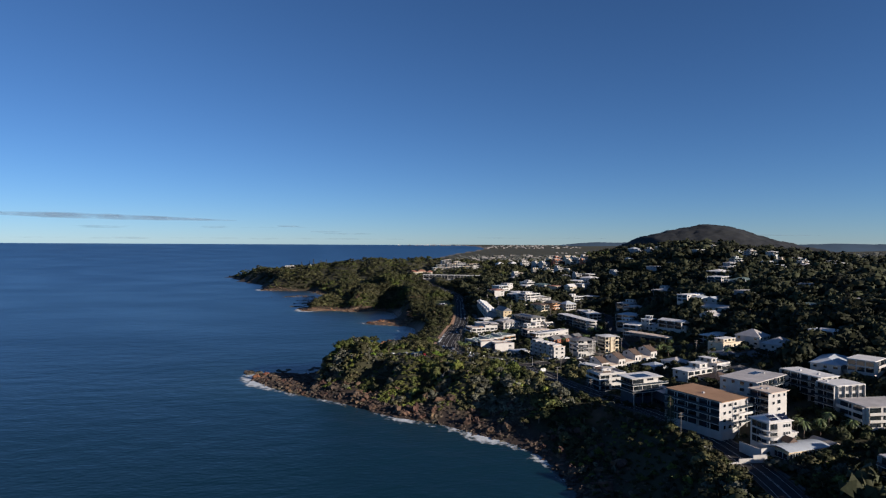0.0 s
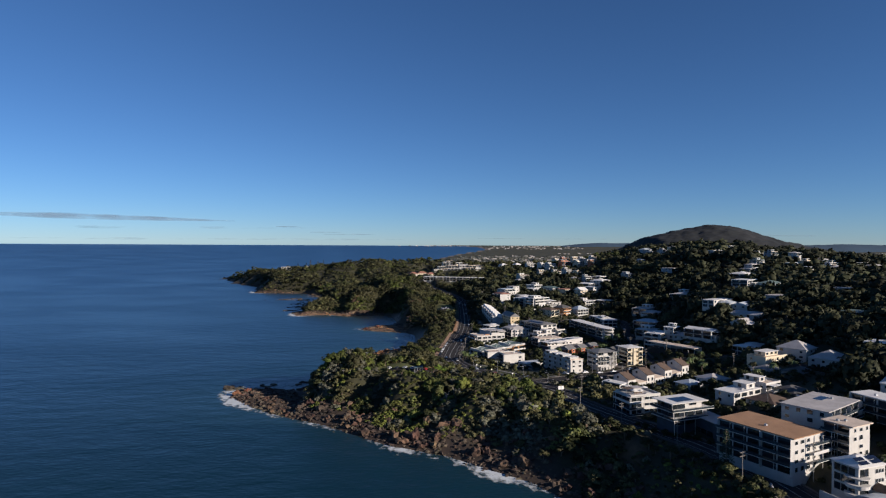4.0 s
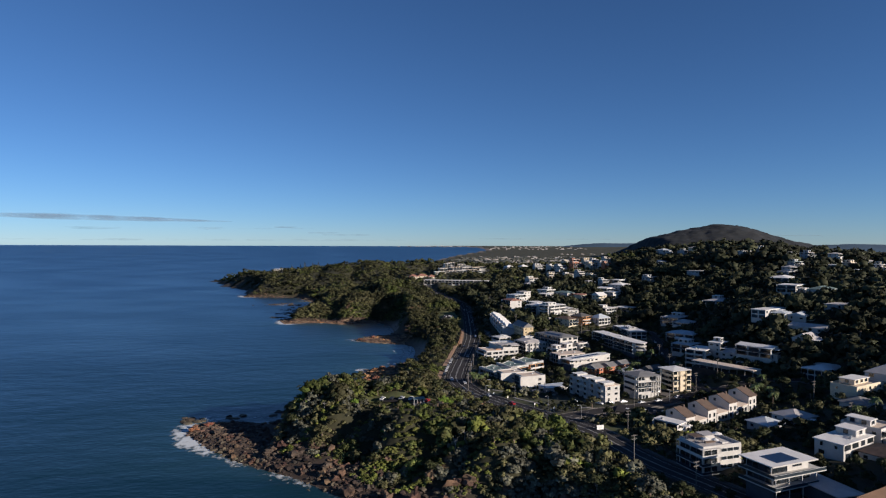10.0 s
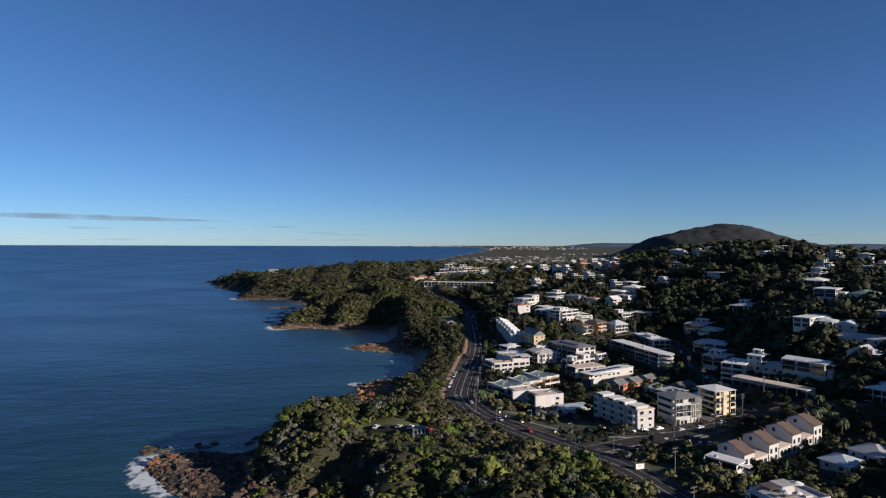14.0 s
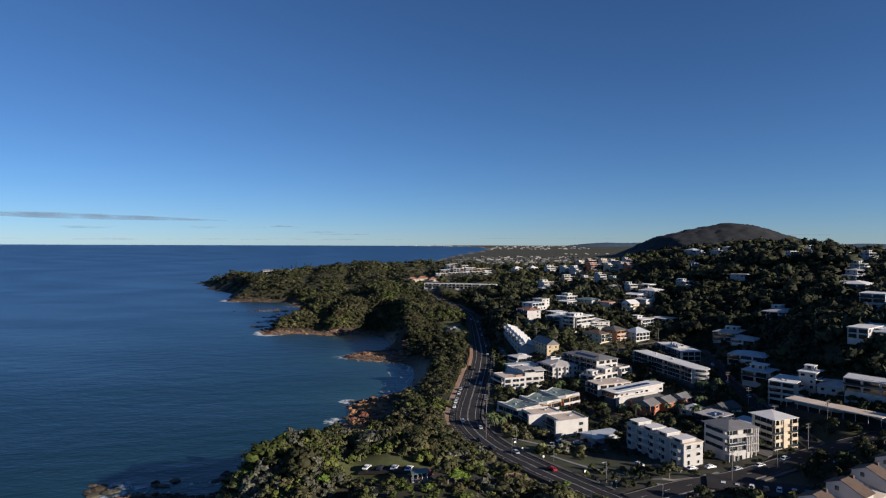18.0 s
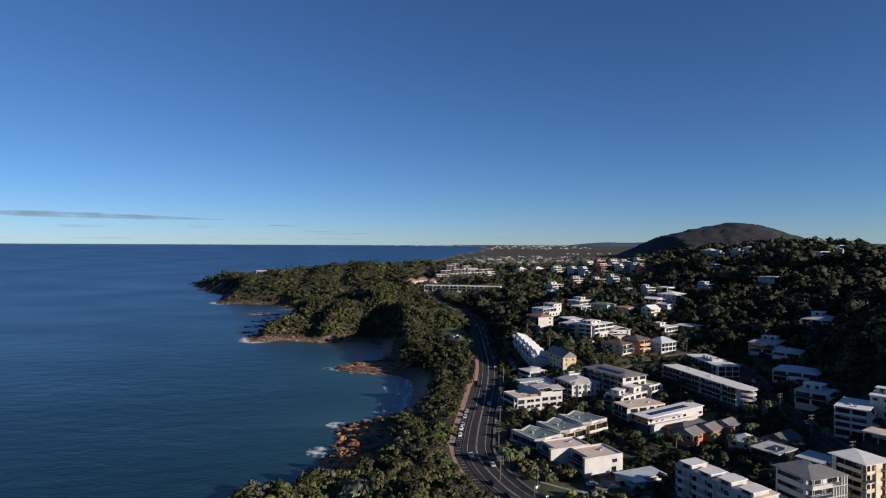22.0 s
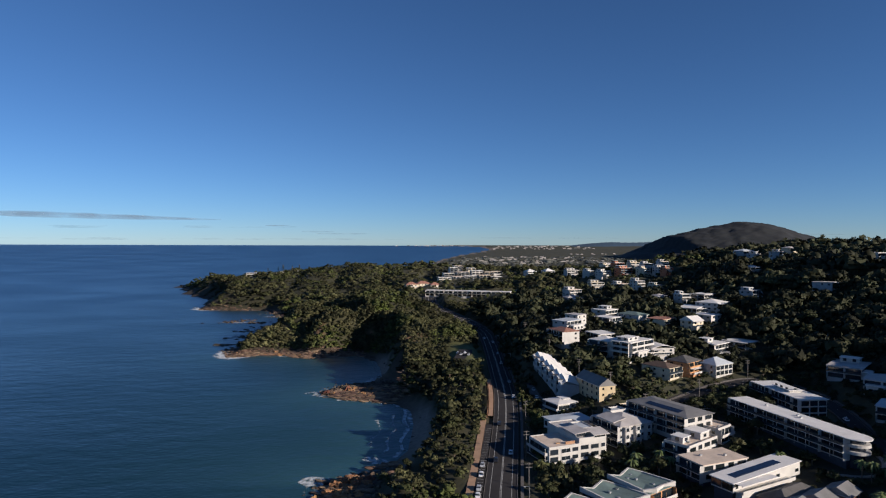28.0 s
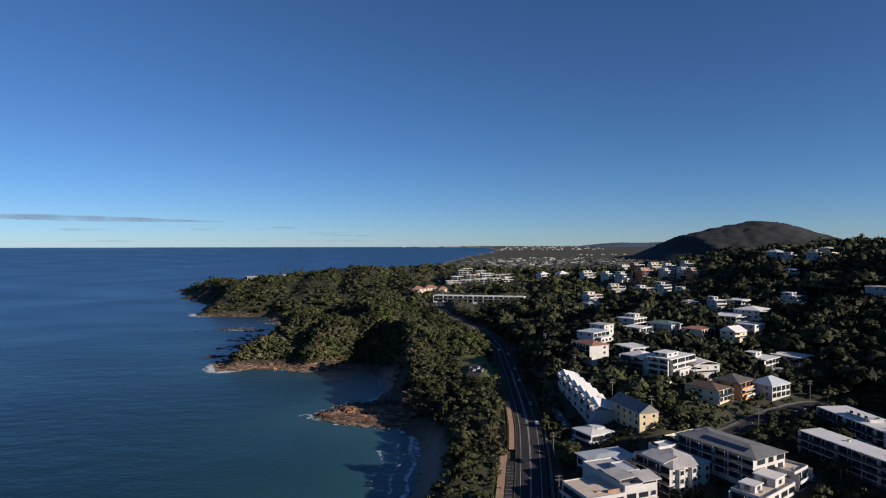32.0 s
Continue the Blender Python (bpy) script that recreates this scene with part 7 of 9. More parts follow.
def build_woods():
    # creeping cover and low bushes that hug the headland's face
    x, y, r = scatter(-80, 70, 250, 470, 2.3, 41, 0.95)
    d, along = coast_distance(x, y), -0.69 * x + 0.72 * y
    strips = sum(np.exp(-((along + 0.12 * (d - 25) - at) / wide) ** 2) for at, wide in ((287, 8), (266, 4.0), (316, 3.5), (246, 5), (335, 3)))
    lush = strips > r.uniform(0.3, 0.95, len(x))
    foot = np.where(lush, 10.5, 19.0 + 4.0 * np.sin(along * 0.42) + 2.5 * np.sin(along * 0.17 + 1.0))
    k = on_face(x, y) & ~blocked(x, y) & (d > foot) & (x > -74)
    x, y, lush = x[k], y[k], lush[k]
    grey = ~lush & (np.sin(x * 0.19 + 1.5 * np.sin(y * 0.11)) + 0.5 * r.normal(size=len(x)) > 0.35)
    dry = ~lush & ~grey
    woods("face_scrub", "low olive scrub clinging to the headland's steep face", x[dry], y[dry], r.uniform(0.9, 2.6, dry.sum()), MID, SCRUB, 0.9, 21)
    woods("grey_face_scrub", "silvery grey-green salt bushes on the headland's face", x[grey], y[grey], r.uniform(1.0, 2.9, grey.sum()), MID, SALTBUSH, 0.9, 24)
    woods("creeping_vine", "bright green creeper spilling down the headland's gullies", x[lush], y[lush], r.uniform(0.9, 1.8, lush.sum()), MID, VINE, 0.8, 22)
    # headland and coast scrub, low and wind-shaped
    x, y, r = scatter(-135, 215, 205, 560, 3.6, 11, 0.98)
    k = clear_ok(x, y) & ((x < 62) | (y < 420)) & ((x < 130) | (y < 232)) & ~on_face(x, y)
    x, y = x[k], y[k]
    size = r.uniform(1.9, 3.4, len(x)) * r.choice((0.6, 0.85, 1.1, 1.7), len(x)) * np.where((y < 402) & (x < 62), 1.1, 0.96)
    mix = np.sin(x * 0.13 + 1.7 * np.sin(y * 0.09)) + 0.8 * r.normal(size=len(x))
    for name, label, k, material, seed in (("coastal_scrub", "dense olive coastal scrub covering the near headland", mix < 0.75, SCRUB, 2), ("salt_bush_scrub", "grey-green wind-shaped bushes scattered over the near headland", (mix >= 0.75) & (mix < 1.6), SALTBUSH, 25), ("green_scrub", "fresh green bushes scattered over the near headland", mix >= 1.6, VINE, 26)):
        woods(name, label, x[k], y[k], size[k], MID, material, 0.98, seed)
    x, y, r = scatter(-215, 60, 560, 1010, 4.6, 12, 0.98)
    k = clear_ok(x, y) & (x < 45)
    x, y = x[k], y[k]
    woods("coastal_scrub", "dense coastal scrub and she-oaks between the road and the coves", x, y, r.uniform(2.2, 4.3, len(x)) * r.choice((0.75, 0.9, 1, 1.4), len(x)) * np.where(y > 845, 0.85, 1.0), LOWER, COASTWOOD, 0.95, 3)
    # low cover on the steep sides of the second headland and its cove
    x, y, r = scatter(-205, 5, 790, 1005, 3.1, 42, 0.95)
    d = coast_distance(x, y)
    k = (d > np.where(x < -90, 10, 6) + 9 * np.exp(-(((x + 48) / 18) ** 2 + ((y - 832) / 30) ** 2))) & (d < 46) & ~blocked(x, y) & ~((x < -30) & (y < 796))
    x, y = x[k], y[k]
    woods("slope_scrub", "low brown-green scrub on the second headland's steep sides", x, y, r.uniform(1.3, 2.6, len(x)), VFAR, SCRUB, 0.9, 27)
    # garden trees between the houses
    x, y, r = scatter(40, 215, 200, 720, 5.4, 13, 0.95)
    k = clear_ok(x, y) & ((x > 62) | (y > 480))
    x, y = x[k], y[k]
    woods("garden_trees", "leafy garden trees and shrubs between the houses", x, y, r.uniform(1.7, 3.6, len(x)) * r.choice((0.8, 1.0, 1.35), len(x)), SMALL, LEAF, 0.95, 4)
    # the slope and the hill behind
    x, y, r = scatter(40, 330, 60, 1010, 6.6, 14, 0.97)
    # the stand below y 205 is out of view, added to shade the near slope
    k = clear_ok(x, y) & ((x > 205) | (y > 700) | (y < 205)) & (y > 140)
    x, y = x[k], y[k]
    woods("hillside_woods", "dark gum woodland over the hillside", x, y, r.uniform(3.2, 6.4, len(x)) * r.choice((0.7, 1, 1.5), len(x)), HILL, WOODS, 1.0, 5)
    x, y, r = scatter(330, 640, 150, 1250, 10.5, 15, 0.97)
    xb, yb, _ = scatter(85, 640, -420, 150, 26, 19, 0.97)
    keep = (xb > 330) | (yb < 62)
    x, y = np.r_[x, xb[keep]], np.r_[y, yb[keep]]
    k = clear_ok(x, y)
    x, y = x[k], y[k]
    woods("hilltop_woods", "dark gum woodland along the ridge", x, y, r.uniform(5.5, 9.5, len(x)) * np.where(y < 150, 1.8, 1.0), VFAR, WOODS, 0.85, 6)
    x, y, r = scatter(-600, 420, 900, 1850, 9.4, 16, 0.98)
    k = clear_ok(x, y) & ((y > 1005) | (x < -215)) & ~((x < -60) & (y < 1640) & (r.uniform(size=len(x)) < 0.75)) & ((y < 1250) | (r.uniform(size=len(x)) < 0.6))
    x, y = x[k], y[k]
    woods("southern_woods", "dense woodland over the southern headlands", x, y, r.uniform(3.4, 6.2, len(x)) * r.choice((0.7, 1, 1.3), len(x)), VFAR, COASTWOOD, 0.75, 7)
    x, y, r = scatter(-560, -60, 1010, 1640, 6.5, 18, 0.95)
    k = clear_ok(x, y) & (coast_distance(x, y) < 260)
    x, y = x[k], y[k]
    woods("headland_heath", "low wind-combed heath over the far headland", x, y, r.uniform(2.4, 4.0, len(x)), VFAR, COASTWOOD, 0.7, 23)
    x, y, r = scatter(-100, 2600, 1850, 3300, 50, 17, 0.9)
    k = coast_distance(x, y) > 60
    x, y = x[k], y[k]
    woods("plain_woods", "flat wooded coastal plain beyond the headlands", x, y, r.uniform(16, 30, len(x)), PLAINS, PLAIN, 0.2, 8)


# single trees: every one a thing with a trunk and a crown
def trunk_bm(h, r0, limbs, seed):
    bm = bmesh.new()
    rr = random.Random(seed)

    def limb(p, q, a, b, seg=6):
        p, q = Vector(p), Vector(q)
        up = (q - p).normalized()
        s = up.orthogonal().normalized()
        t = up.cross(s)
        lo = [bm.verts.new(p + (s * math.cos(i * 6.2832 / seg) + t * math.sin(i * 6.2832 / seg)) * a) for i in range(seg)]
        hi = [bm.verts.new(q + (s * math.cos(i * 6.2832 / seg) + t * math.sin(i * 6.2832 / seg)) * b) for i in range(seg)]
        for i in range(seg):
            bm.faces.new((lo[i], lo[(i + 1) % seg], hi[(i + 1) % seg], hi[i]))
        bm.faces.new(hi)
    limb((0, 0, -1.0), (rr.uniform(-.2, .2), rr.uniform(-.2, .2), h * 0.55), r0, r0 * 0.65)
    for i in range(limbs):
        a = i * 6.2832 / limbs + rr.uniform(-0.4, 0.4)
        limb((0, 0, h * rr.uniform(0.3, 0.55)), (math.cos(a) * h * 0.32, math.sin(a) * h * 0.32, h * rr.uniform(0.7, 0.95)), r0 * 0.5, r0 * 0.15)
    return bm


def mesh_of(name, verts, faces, material, normals):
    ob = link_mesh(name, verts, faces, material, (), True, normals)
    me = ob.data
    bpy.data.objects.remove(ob)
    return me


TREE_KINDS = []


def build_single_trees():
    for i in range(6):
        v, f, nn = crown_arrays(80 + i, 13, 44, 0.12)
        me = mesh_of("crown", v * (1, 1, 0.85) + (0, 0, 1.15), f, (LEAF, SCRUB, LEAF)[i % 3], nn)
        tb = trunk_bm(1.5, 0.09, 4, i)
        tm = bpy.data.meshes.new("trunk")
        tb.to_mesh(tm)
        tb.free()
        tm.materials.append(BARK)
        TREE_KINDS.append((me, tm))
    # the bright lime-green trees on the headland
    v, f, nn = crown_arrays(86, 13, 44, 0.12)
    lime = mesh_of("crown", v * (1, 1, 0.85) + (0, 0, 1.15), f, LIME, nn)
    for i, (x, y, s) in enumerate(((4.6, 424, 3.6), (8, 427, 2.4), (44, 437, 2.0), (-38, 420, 2.4), (-20, 397, 2.8))):
        root = thing("tree", pose(x, y, gz(x, y), 0, 0, i * 77) @ Matrix.Scale(s, 4), "bright lime-green leafy tree", "tree", "trees")
        hang("trunk", TREE_KINDS[i][1], root)
        hang("crown", lime, root)
    # a silvery tree and dark gums on the bank beside the road
    v, f, nn = crown_arrays(87, 15, 46, 0.11, 1.1)
    silver = mesh_of("crown", v * (1, 1, 0.95) + (0, 0, 1.15), f, SALTBUSH, nn)
    for i, (x, y, s) in enumerate(((72, 324, 5.0), (84, 326, 3.2), (87, 313, 3.6), (78, 337, 2.8), (68, 309, 3.4), (80, 304, 3.8), (93, 302, 3.0), (98, 290, 3.6))):
        root = thing("tree", pose(x, y, gz(x, y), 0, 0, i * 61) @ Matrix.Scale(s, 4), "feathery silver-grey tree on the road bank" if i == 0 else "dark gum tree on the road bank", "tree", "trees")
        hang("trunk", TREE_KINDS[i % 6][1], root)
        hang("crown", silver if i == 0 else TREE_KINDS[(0, 2, 3, 5)[i % 4]][0], root)
    # large old gums on the slope behind the village
    for i, (x, y, s) in enumerate(((245, 762, 7.2), (262, 778, 6.6), (232, 742, 5.8), (222, 716, 5.2), (282, 802, 7.0), (300, 772, 6.2), (214, 742, 5.0), (206, 700, 4.6), (252, 730, 5.6), (290, 740, 6.0), (180, 772, 4.8), (150, 750, 4.4), (240, 640, 5.4), (262, 620, 5.8), (280, 660, 6.2), (246, 470, 5.6), (262, 500, 6.0), (240, 445, 5.0), (280, 450, 6.4))):
        if blocked(np.array([x]), np.array([y]), 1.5)[0]:
            continue
        root = thing("tree", pose(x, y, gz(x, y), 0, 0, i * 53) @ Matrix.Scale(s, 4), "large old gum tree with a broad broken crown", "tree", "trees")
        hang("trunk", TREE_KINDS[i % 6][1], root)
        hang("crown", TREE_KINDS[i % 6][0], root)
    x, y, r = scatter(-70, 200, 215, 730, 15.0, 21, 0.80)
    k = clear_ok(x, y)
    x, y = x[k][:290], y[k][:290]
    z, hf = ground(x, y), height_factor(x, y)
    labels = ("spreading grey-green gum tree", "wind-shaped coastal she-oak with an uneven crown", "leafy dark green garden tree")
    for i in range(len(x)):
        kind = r.randint(6)
        s = r.uniform(2.6, 4.3) * max(0.55, hf[i])
        root = thing("tree", pose(x[i], y[i], z[i], 0, 0, r.uniform(0, 360)) @ Matrix.Diagonal((s, s, s * r.uniform(0.9, 1.25), 1)), labels[kind % 3], "tree", "trees")
        hang("trunk", TREE_KINDS[kind][1], root)
        hang("crown", TREE_KINDS[kind][0], root)


def build_dead_trees():
    """Bleached bare shrubs standing out of the headland scrub."""
    kinds = []
    for k in range(3):
        bm = trunk_bm(4.2, 0.13, 9, 60 + k)
        more = trunk_bm(3.0, 0.10, 7, 70 + k)
        me = bpy.data.meshes.new("dead_tree")
        more.to_mesh(me)
        more.free()
        bm.from_mesh(me)
        bm.to_mesh(me)
        bm.free()
        me.materials.append(DEADWOOD)
        kinds.append(me)
    for i, (x, y, s) in enumerate(((-36, 400, 0.9), (10, 378, 1.2), (14, 382, 1.0), (30, 386, 1.0), (-52, 418, 0.9))):
        ob = new("dead_tree", kinds[i % 3])
        ob.matrix_basis = pose(x, y, gz(x, y) + 0.6, 0, 0, i * 71) @ Matrix.Scale(s, 4)
        tagged(ob, "bleached leafless shrub with bare forking branches", "tree", "dead shrubs")


def palm_meshes():
    bm = bmesh.new()
    seg, pts = 7, [(0.18 * math.sin(k * 0.5), 0, k * 1.0, 0.2 - 0.012 * k) for k in range(8)]
    rings = [[bm.verts.new((px + math.cos(i * 6.2832 / seg) * rad, py + math.sin(i * 6.2832 / seg) * rad, pz - 0.8)) for i in range(seg)] for px, py, pz, rad in pts]
    for a, b in zip(rings, rings[1:]):
        for i in range(seg):
            bm.faces.new((a[i], a[(i + 1) % seg], b[(i + 1) % seg], b[i]))
    tm = bpy.data.meshes.new("trunk")
    bm.to_mesh(tm)
    bm.free()
    tm.materials.append(BARK)
    bm = bmesh.new()
    rr = random.Random(3)
    top = Vector((pts[-1][0], 0, 6.2))
    for i in range(22):
        a = i * 2.4 + rr.uniform(-0.2, 0.2)
        lift = rr.uniform(-0.2, 1.2)
        d, s = Vector((math.cos(a), math.sin(a), 0)), Vector((-math.sin(a), math.cos(a), 0))
        prev = None
        for k in range(6):
            t = k / 5
            c = top + d * (2.5 * t) + Vector((0, 0, lift * t * 1.6 - 2.4 * t * t))
            w = 0.34 * math.sin(math.pi * min(1, t * 0.85 + 0.12)) + 0.02
            row = [bm.verts.new(c - s * w - Vector((0, 0, w * 0.7))), bm.verts.new(c), bm.verts.new(c + s * w - Vector((0, 0, w * 0.7)))]
            if prev:
                bm.faces.new((prev[0], prev[1], row[1], row[0]))
                bm.faces.new((prev[1], prev[2], row[2], row[1]))
            prev = row
    fm = bpy.data.meshes.new("fronds")
    bm.to_mesh(fm)
    bm.free()
    fm.materials.append(PALM)
    return tm, fm


def build_palms():
    tm, fm = palm_meshes()
    r = random.Random(8)
    for x, y in ((24, 521), (26, 518), (28, 523), (30, 520), (33, 525), (70, 588), (73, 592), (86, 590), (84, 596), (150, 568), (154, 566), (158, 570), (149, 572), (128, 530), (124, 536), (118, 540), (138, 548), (142, 552),
                 (163, 438), (167, 441), (171, 444), (174, 440), (150, 255), (158, 250), (166, 252), (172, 256), (178, 250), (160, 258), (126, 585), (130, 530), (168, 425), (186, 470), (165, 536), (96, 545), (102, 540), (88, 552), (205, 392), (190, 385), (178, 380)):
        root = thing("palm_tree", pose(x, y, gz(x, y), 0, 0, r.uniform(0, 360)) @ Matrix.Diagonal((1.1, 1.1, r.uniform(0.8, 1.25), 1)), "slender palm with arching fronds", "tree", "palms")
        hang("trunk", tm, root)
        hang("fronds", fm, root)


def build_pines():
    """Norfolk pines: straight trunks with regular whorls."""
    bm = bmesh.new()
    rr = random.Random(4)
    for k in range(16):
        z = 2.0 + k * 0.95
        reach = 3.4 * (1 - k / 17.5)
        for i in range(7):
            a = i * 6.2832 / 7 + k * 0.4
            d, s = Vector((math.cos(a), math.sin(a), 0)), Vector((-math.sin(a), math.cos(a), 0))
            for j in range(4):
                p = d * reach * (0.2 + 0.26 * j) + Vector((0, 0, z + 0.25 * j - 0.1 * j * j + rr.uniform(-0.1, 0.1)))
                w = 0.42 * (1.1 - 0.18 * j)
                q = [bm.verts.new(p + v) for v in (-d * 0.5, s * w + Vector((0, 0, -0.15)), d * 0.6 + Vector((0, 0, 0.15)), -s * w + Vector((0, 0, -0.15)))]
                bm.faces.new(q)
    nm = bpy.data.meshes.new("needles")
    bm.to_mesh(nm)
    bm.free()
    nm.materials.append(PINE)
    tm = shared(("pine_trunk", 1), lambda: prism([(math.cos(i) * 0.25, math.sin(i) * 0.25) for i in np.arange(6) * 1.0472], -1, 16.5), BARK)
    for x, y, s in ((112, 274, 0.95), (-352, 1585, 1.0), (-330, 1580, 0.8), (-318, 1572, 1.1), (-300, 1575, 0.9), (-285, 1570, 1.0)):
        root = thing("norfolk_pine", pose(x, y, gz(x, y)) @ Matrix.Scale(s, 4), "tall dark Norfolk pine with tiered branches", "tree", "pines")
        hang("trunk", tm, root)
        hang("needles", nm, root)


def build_rocks():
    """Broken rust-brown rock along the water's edge."""
    r = np.random.RandomState(31)
    iv, jf = ball(1)
    jf = jf[iv[jf][:, :, 2].max(1) > -0.3]
    V, Fc, base = [], [], 0
    pts = []
    for (ax, ay), (bx, by) in zip(COAST[2:66], COAST[3:67]):
        L = math.hypot(bx - ax, by - ay)
        mx, my = (ax + bx) / 2, (ay + by) / 2
        if my > 1750:
            continue
        beachy = (-32 < mx and 615 < my < 720) or (-62 < mx and 795 < my < 875)
        near = my < 505
        count = int(L * (0.15 if beachy else 8.0 if near else 2.6 if my < 640 else 1.8))
        for i in range(count):
            t, o = r.uniform(), (24 * r.uniform() ** 1.3 - 0.5 if near else abs(r.normal()) * 5.5 - 3.0)
            nx, ny = -(by - ay) / L, (bx - ax) / L
            pts.append((ax + (bx - ax) * t - nx * o, ay + (by - ay) * t - ny * o, (0.22 + 1.25 * r.uniform() ** 3.5) * (1.0 if my < 1000 else 2.0)))
    for cx, cy, sx, sy, n in ((-104, 443, 14, 9, 300), (-80, 428, 14, 14, 160), (-42, 560, 14, 22, 420), (-40, 596, 14, 12, 300), (-60, 754, 24, 17, 420), (-40, 758, 20, 22, 420), (-150, 896, 26, 9, 300), (-105, 884, 16, 6, 90), (-46, 540, 7, 8, 70), (-60, 400, 18, 8, 160), (-100, 430, 12, 8, 110), (-30, 372, 16, 8, 160), (5, 348, 16, 7, 140), (35, 322, 14, 8, 120)):
        for i in range(n):
            pts.append((cx + r.normal() * sx * 0.6, cy + r.normal() * sy * 0.6, 0.3 + 1.1 * r.uniform() ** 2))
    p = np.array(pts)
    d = coast_distance(p[:, 0], p[:, 1])
    p = p[(d > -7) & (np.hypot(p[:, 0], p[:, 1] - 60) > 120)]
    z = np.maximum(ground(p[:, 0], p[:, 1]), -0.4)
    for i in range(len(p)):
        s = p[i, 2]
        v = iv * r.uniform(0.5, 1.45, (len(iv), 1)) * (s * r.uniform(0.8, 1.9), s * r.uniform(0.7, 1.2), s * r.uniform(0.3, 0.8))
        a = r.uniform(0, 6.28)
        c, sn = np.cos(a), np.sin(a)
        V.append(np.stack([v[:, 0] * c - v[:, 1] * sn + p[i, 0], v[:, 0] * sn + v[:, 1] * c + p[i, 1], v[:, 2] + z[i] + s * 0.15], 1))
        Fc.append(jf + base)
        base += len(iv)
    tagged(link_mesh("shore_rocks", np.concatenate(V), np.concatenate(Fc), ROCK), "rust-brown broken rocks along the shore", "rocks", kind="stuff")
    # flat tan ledges of the platform, the spit and the second headland
    V, Fc, base = [], [], 0
    shelf = [(a[0] * (1 - t) + b[0] * t + 4, a[1] * (1 - t) + b[1] * t + 3, 5, 5, 14) for a, b in zip(COAST[:-1], COAST[1:]) if 868 < (a[1] + b[1]) / 2 < 1300 and (a[0] + b[0]) / 2 < -80 for t in (0.15, 0.5, 0.85)]
    for cx, cy, sx, sy, n in (*shelf, (-60, 750, 15, 8, 230), (-40, 752, 10, 9, 130), (-52, 738, 16, 6, 260), (-34, 733, 8, 5, 110), (-46, 556, 6, 14, 110), (-44, 594, 7, 10, 110), (-36, 575, 5, 14, 50), (-140, 886, 30, 8, 330), (-172, 884, 14, 8, 170), (-110, 876, 16, 7, 120), (-300, 1240, 60, 8, 200), (-400, 1450, 24, 50, 90), (-95, 888, 12, 5, 50), (-196, 915, 6, 14, 60), (-192, 990, 8, 24, 70), (-116, 448, 9, 7, 40), (-30, 622, 6, 4, 30)):
        for i in range(n):
            x, y = cx + r.normal() * sx * 0.7, cy + r.normal() * sy * 0.7
            if float(coast_distance(np.array([x]), np.array([y]))[0]) < -4:
                continue
            s = r.uniform(0.7, 1.9)
            v = iv * r.uniform(0.65, 1.25, (len(iv), 1)) * (s * r.uniform(1.3, 3.0), s * r.uniform(0.6, 1.0), s * r.uniform(0.16, 0.42))
            a = r.normal() * 0.25 - 0.15
            c, sn = np.cos(a), np.sin(a)
            V.append(np.stack([v[:, 0] * c - v[:, 1] * sn + x, v[:, 0] * sn + v[:, 1] * c + y, v[:, 2] + max(gz(x, y), 0.0) + 0.3], 1))
            Fc.append(jf + base)
            base += len(iv)
    tagged(link_mesh("rock_ledges", np.concatenate(V), np.concatenate(Fc), LEDGE), "tan and orange weathered rock ledges at the waterline", "rocks", kind="stuff")
    # reefs awash off the second headland
    V, Fc, base = [], [], 0
    for cx, cy, n, sp in ((-268, 1103, 22, 9), (-250, 1122, 22, 9), (-226, 1099, 26, 10), (-203, 1059, 30, 9), (-214, 1027, 26, 9), (-210, 984, 30, 8), (-212, 938, 24, 6), (-186, 908, 30, 7), (-192, 959, 34, 8), (-201, 1003, 24, 8), (-221, 1160, 12, 10), (-243, 1193, 10, 9), (-360, 1269, 10, 10), (-195, 964, 12, 7), (-212, 1040, 10, 8), (-190, 930, 10, 6), (-136, 466, 12, 5), (-112, 474, 8, 5), (-90, 482, 6, 4)):
        for i in range(n):
            x, y, s = cx + r.normal() * sp, cy + r.normal() * sp * 0.5, r.uniform(0.9, 2.4)
            v = iv * r.uniform(0.6, 1.3, (len(iv), 1)) * (s * r.uniform(0.9, 1.8), s * r.uniform(0.8, 1.2), s * r.uniform(0.25, 0.6))
            V.append(v + (x, y, 0.1))
            Fc.append(jf + base)
            base += len(iv)
    tagged(link_mesh("reef_rocks", np.concatenate(V), np.concatenate(Fc), ROCK), "dark reef rocks awash off the headlands", "rocks", kind="stuff")
    # jagged crags at the foot of the headland's face
    V, Fc, base = [], [], 0
    hv, hf = ball(2)
    hf = hf[hv[hf][:, :, 2].max(1) > -0.3]
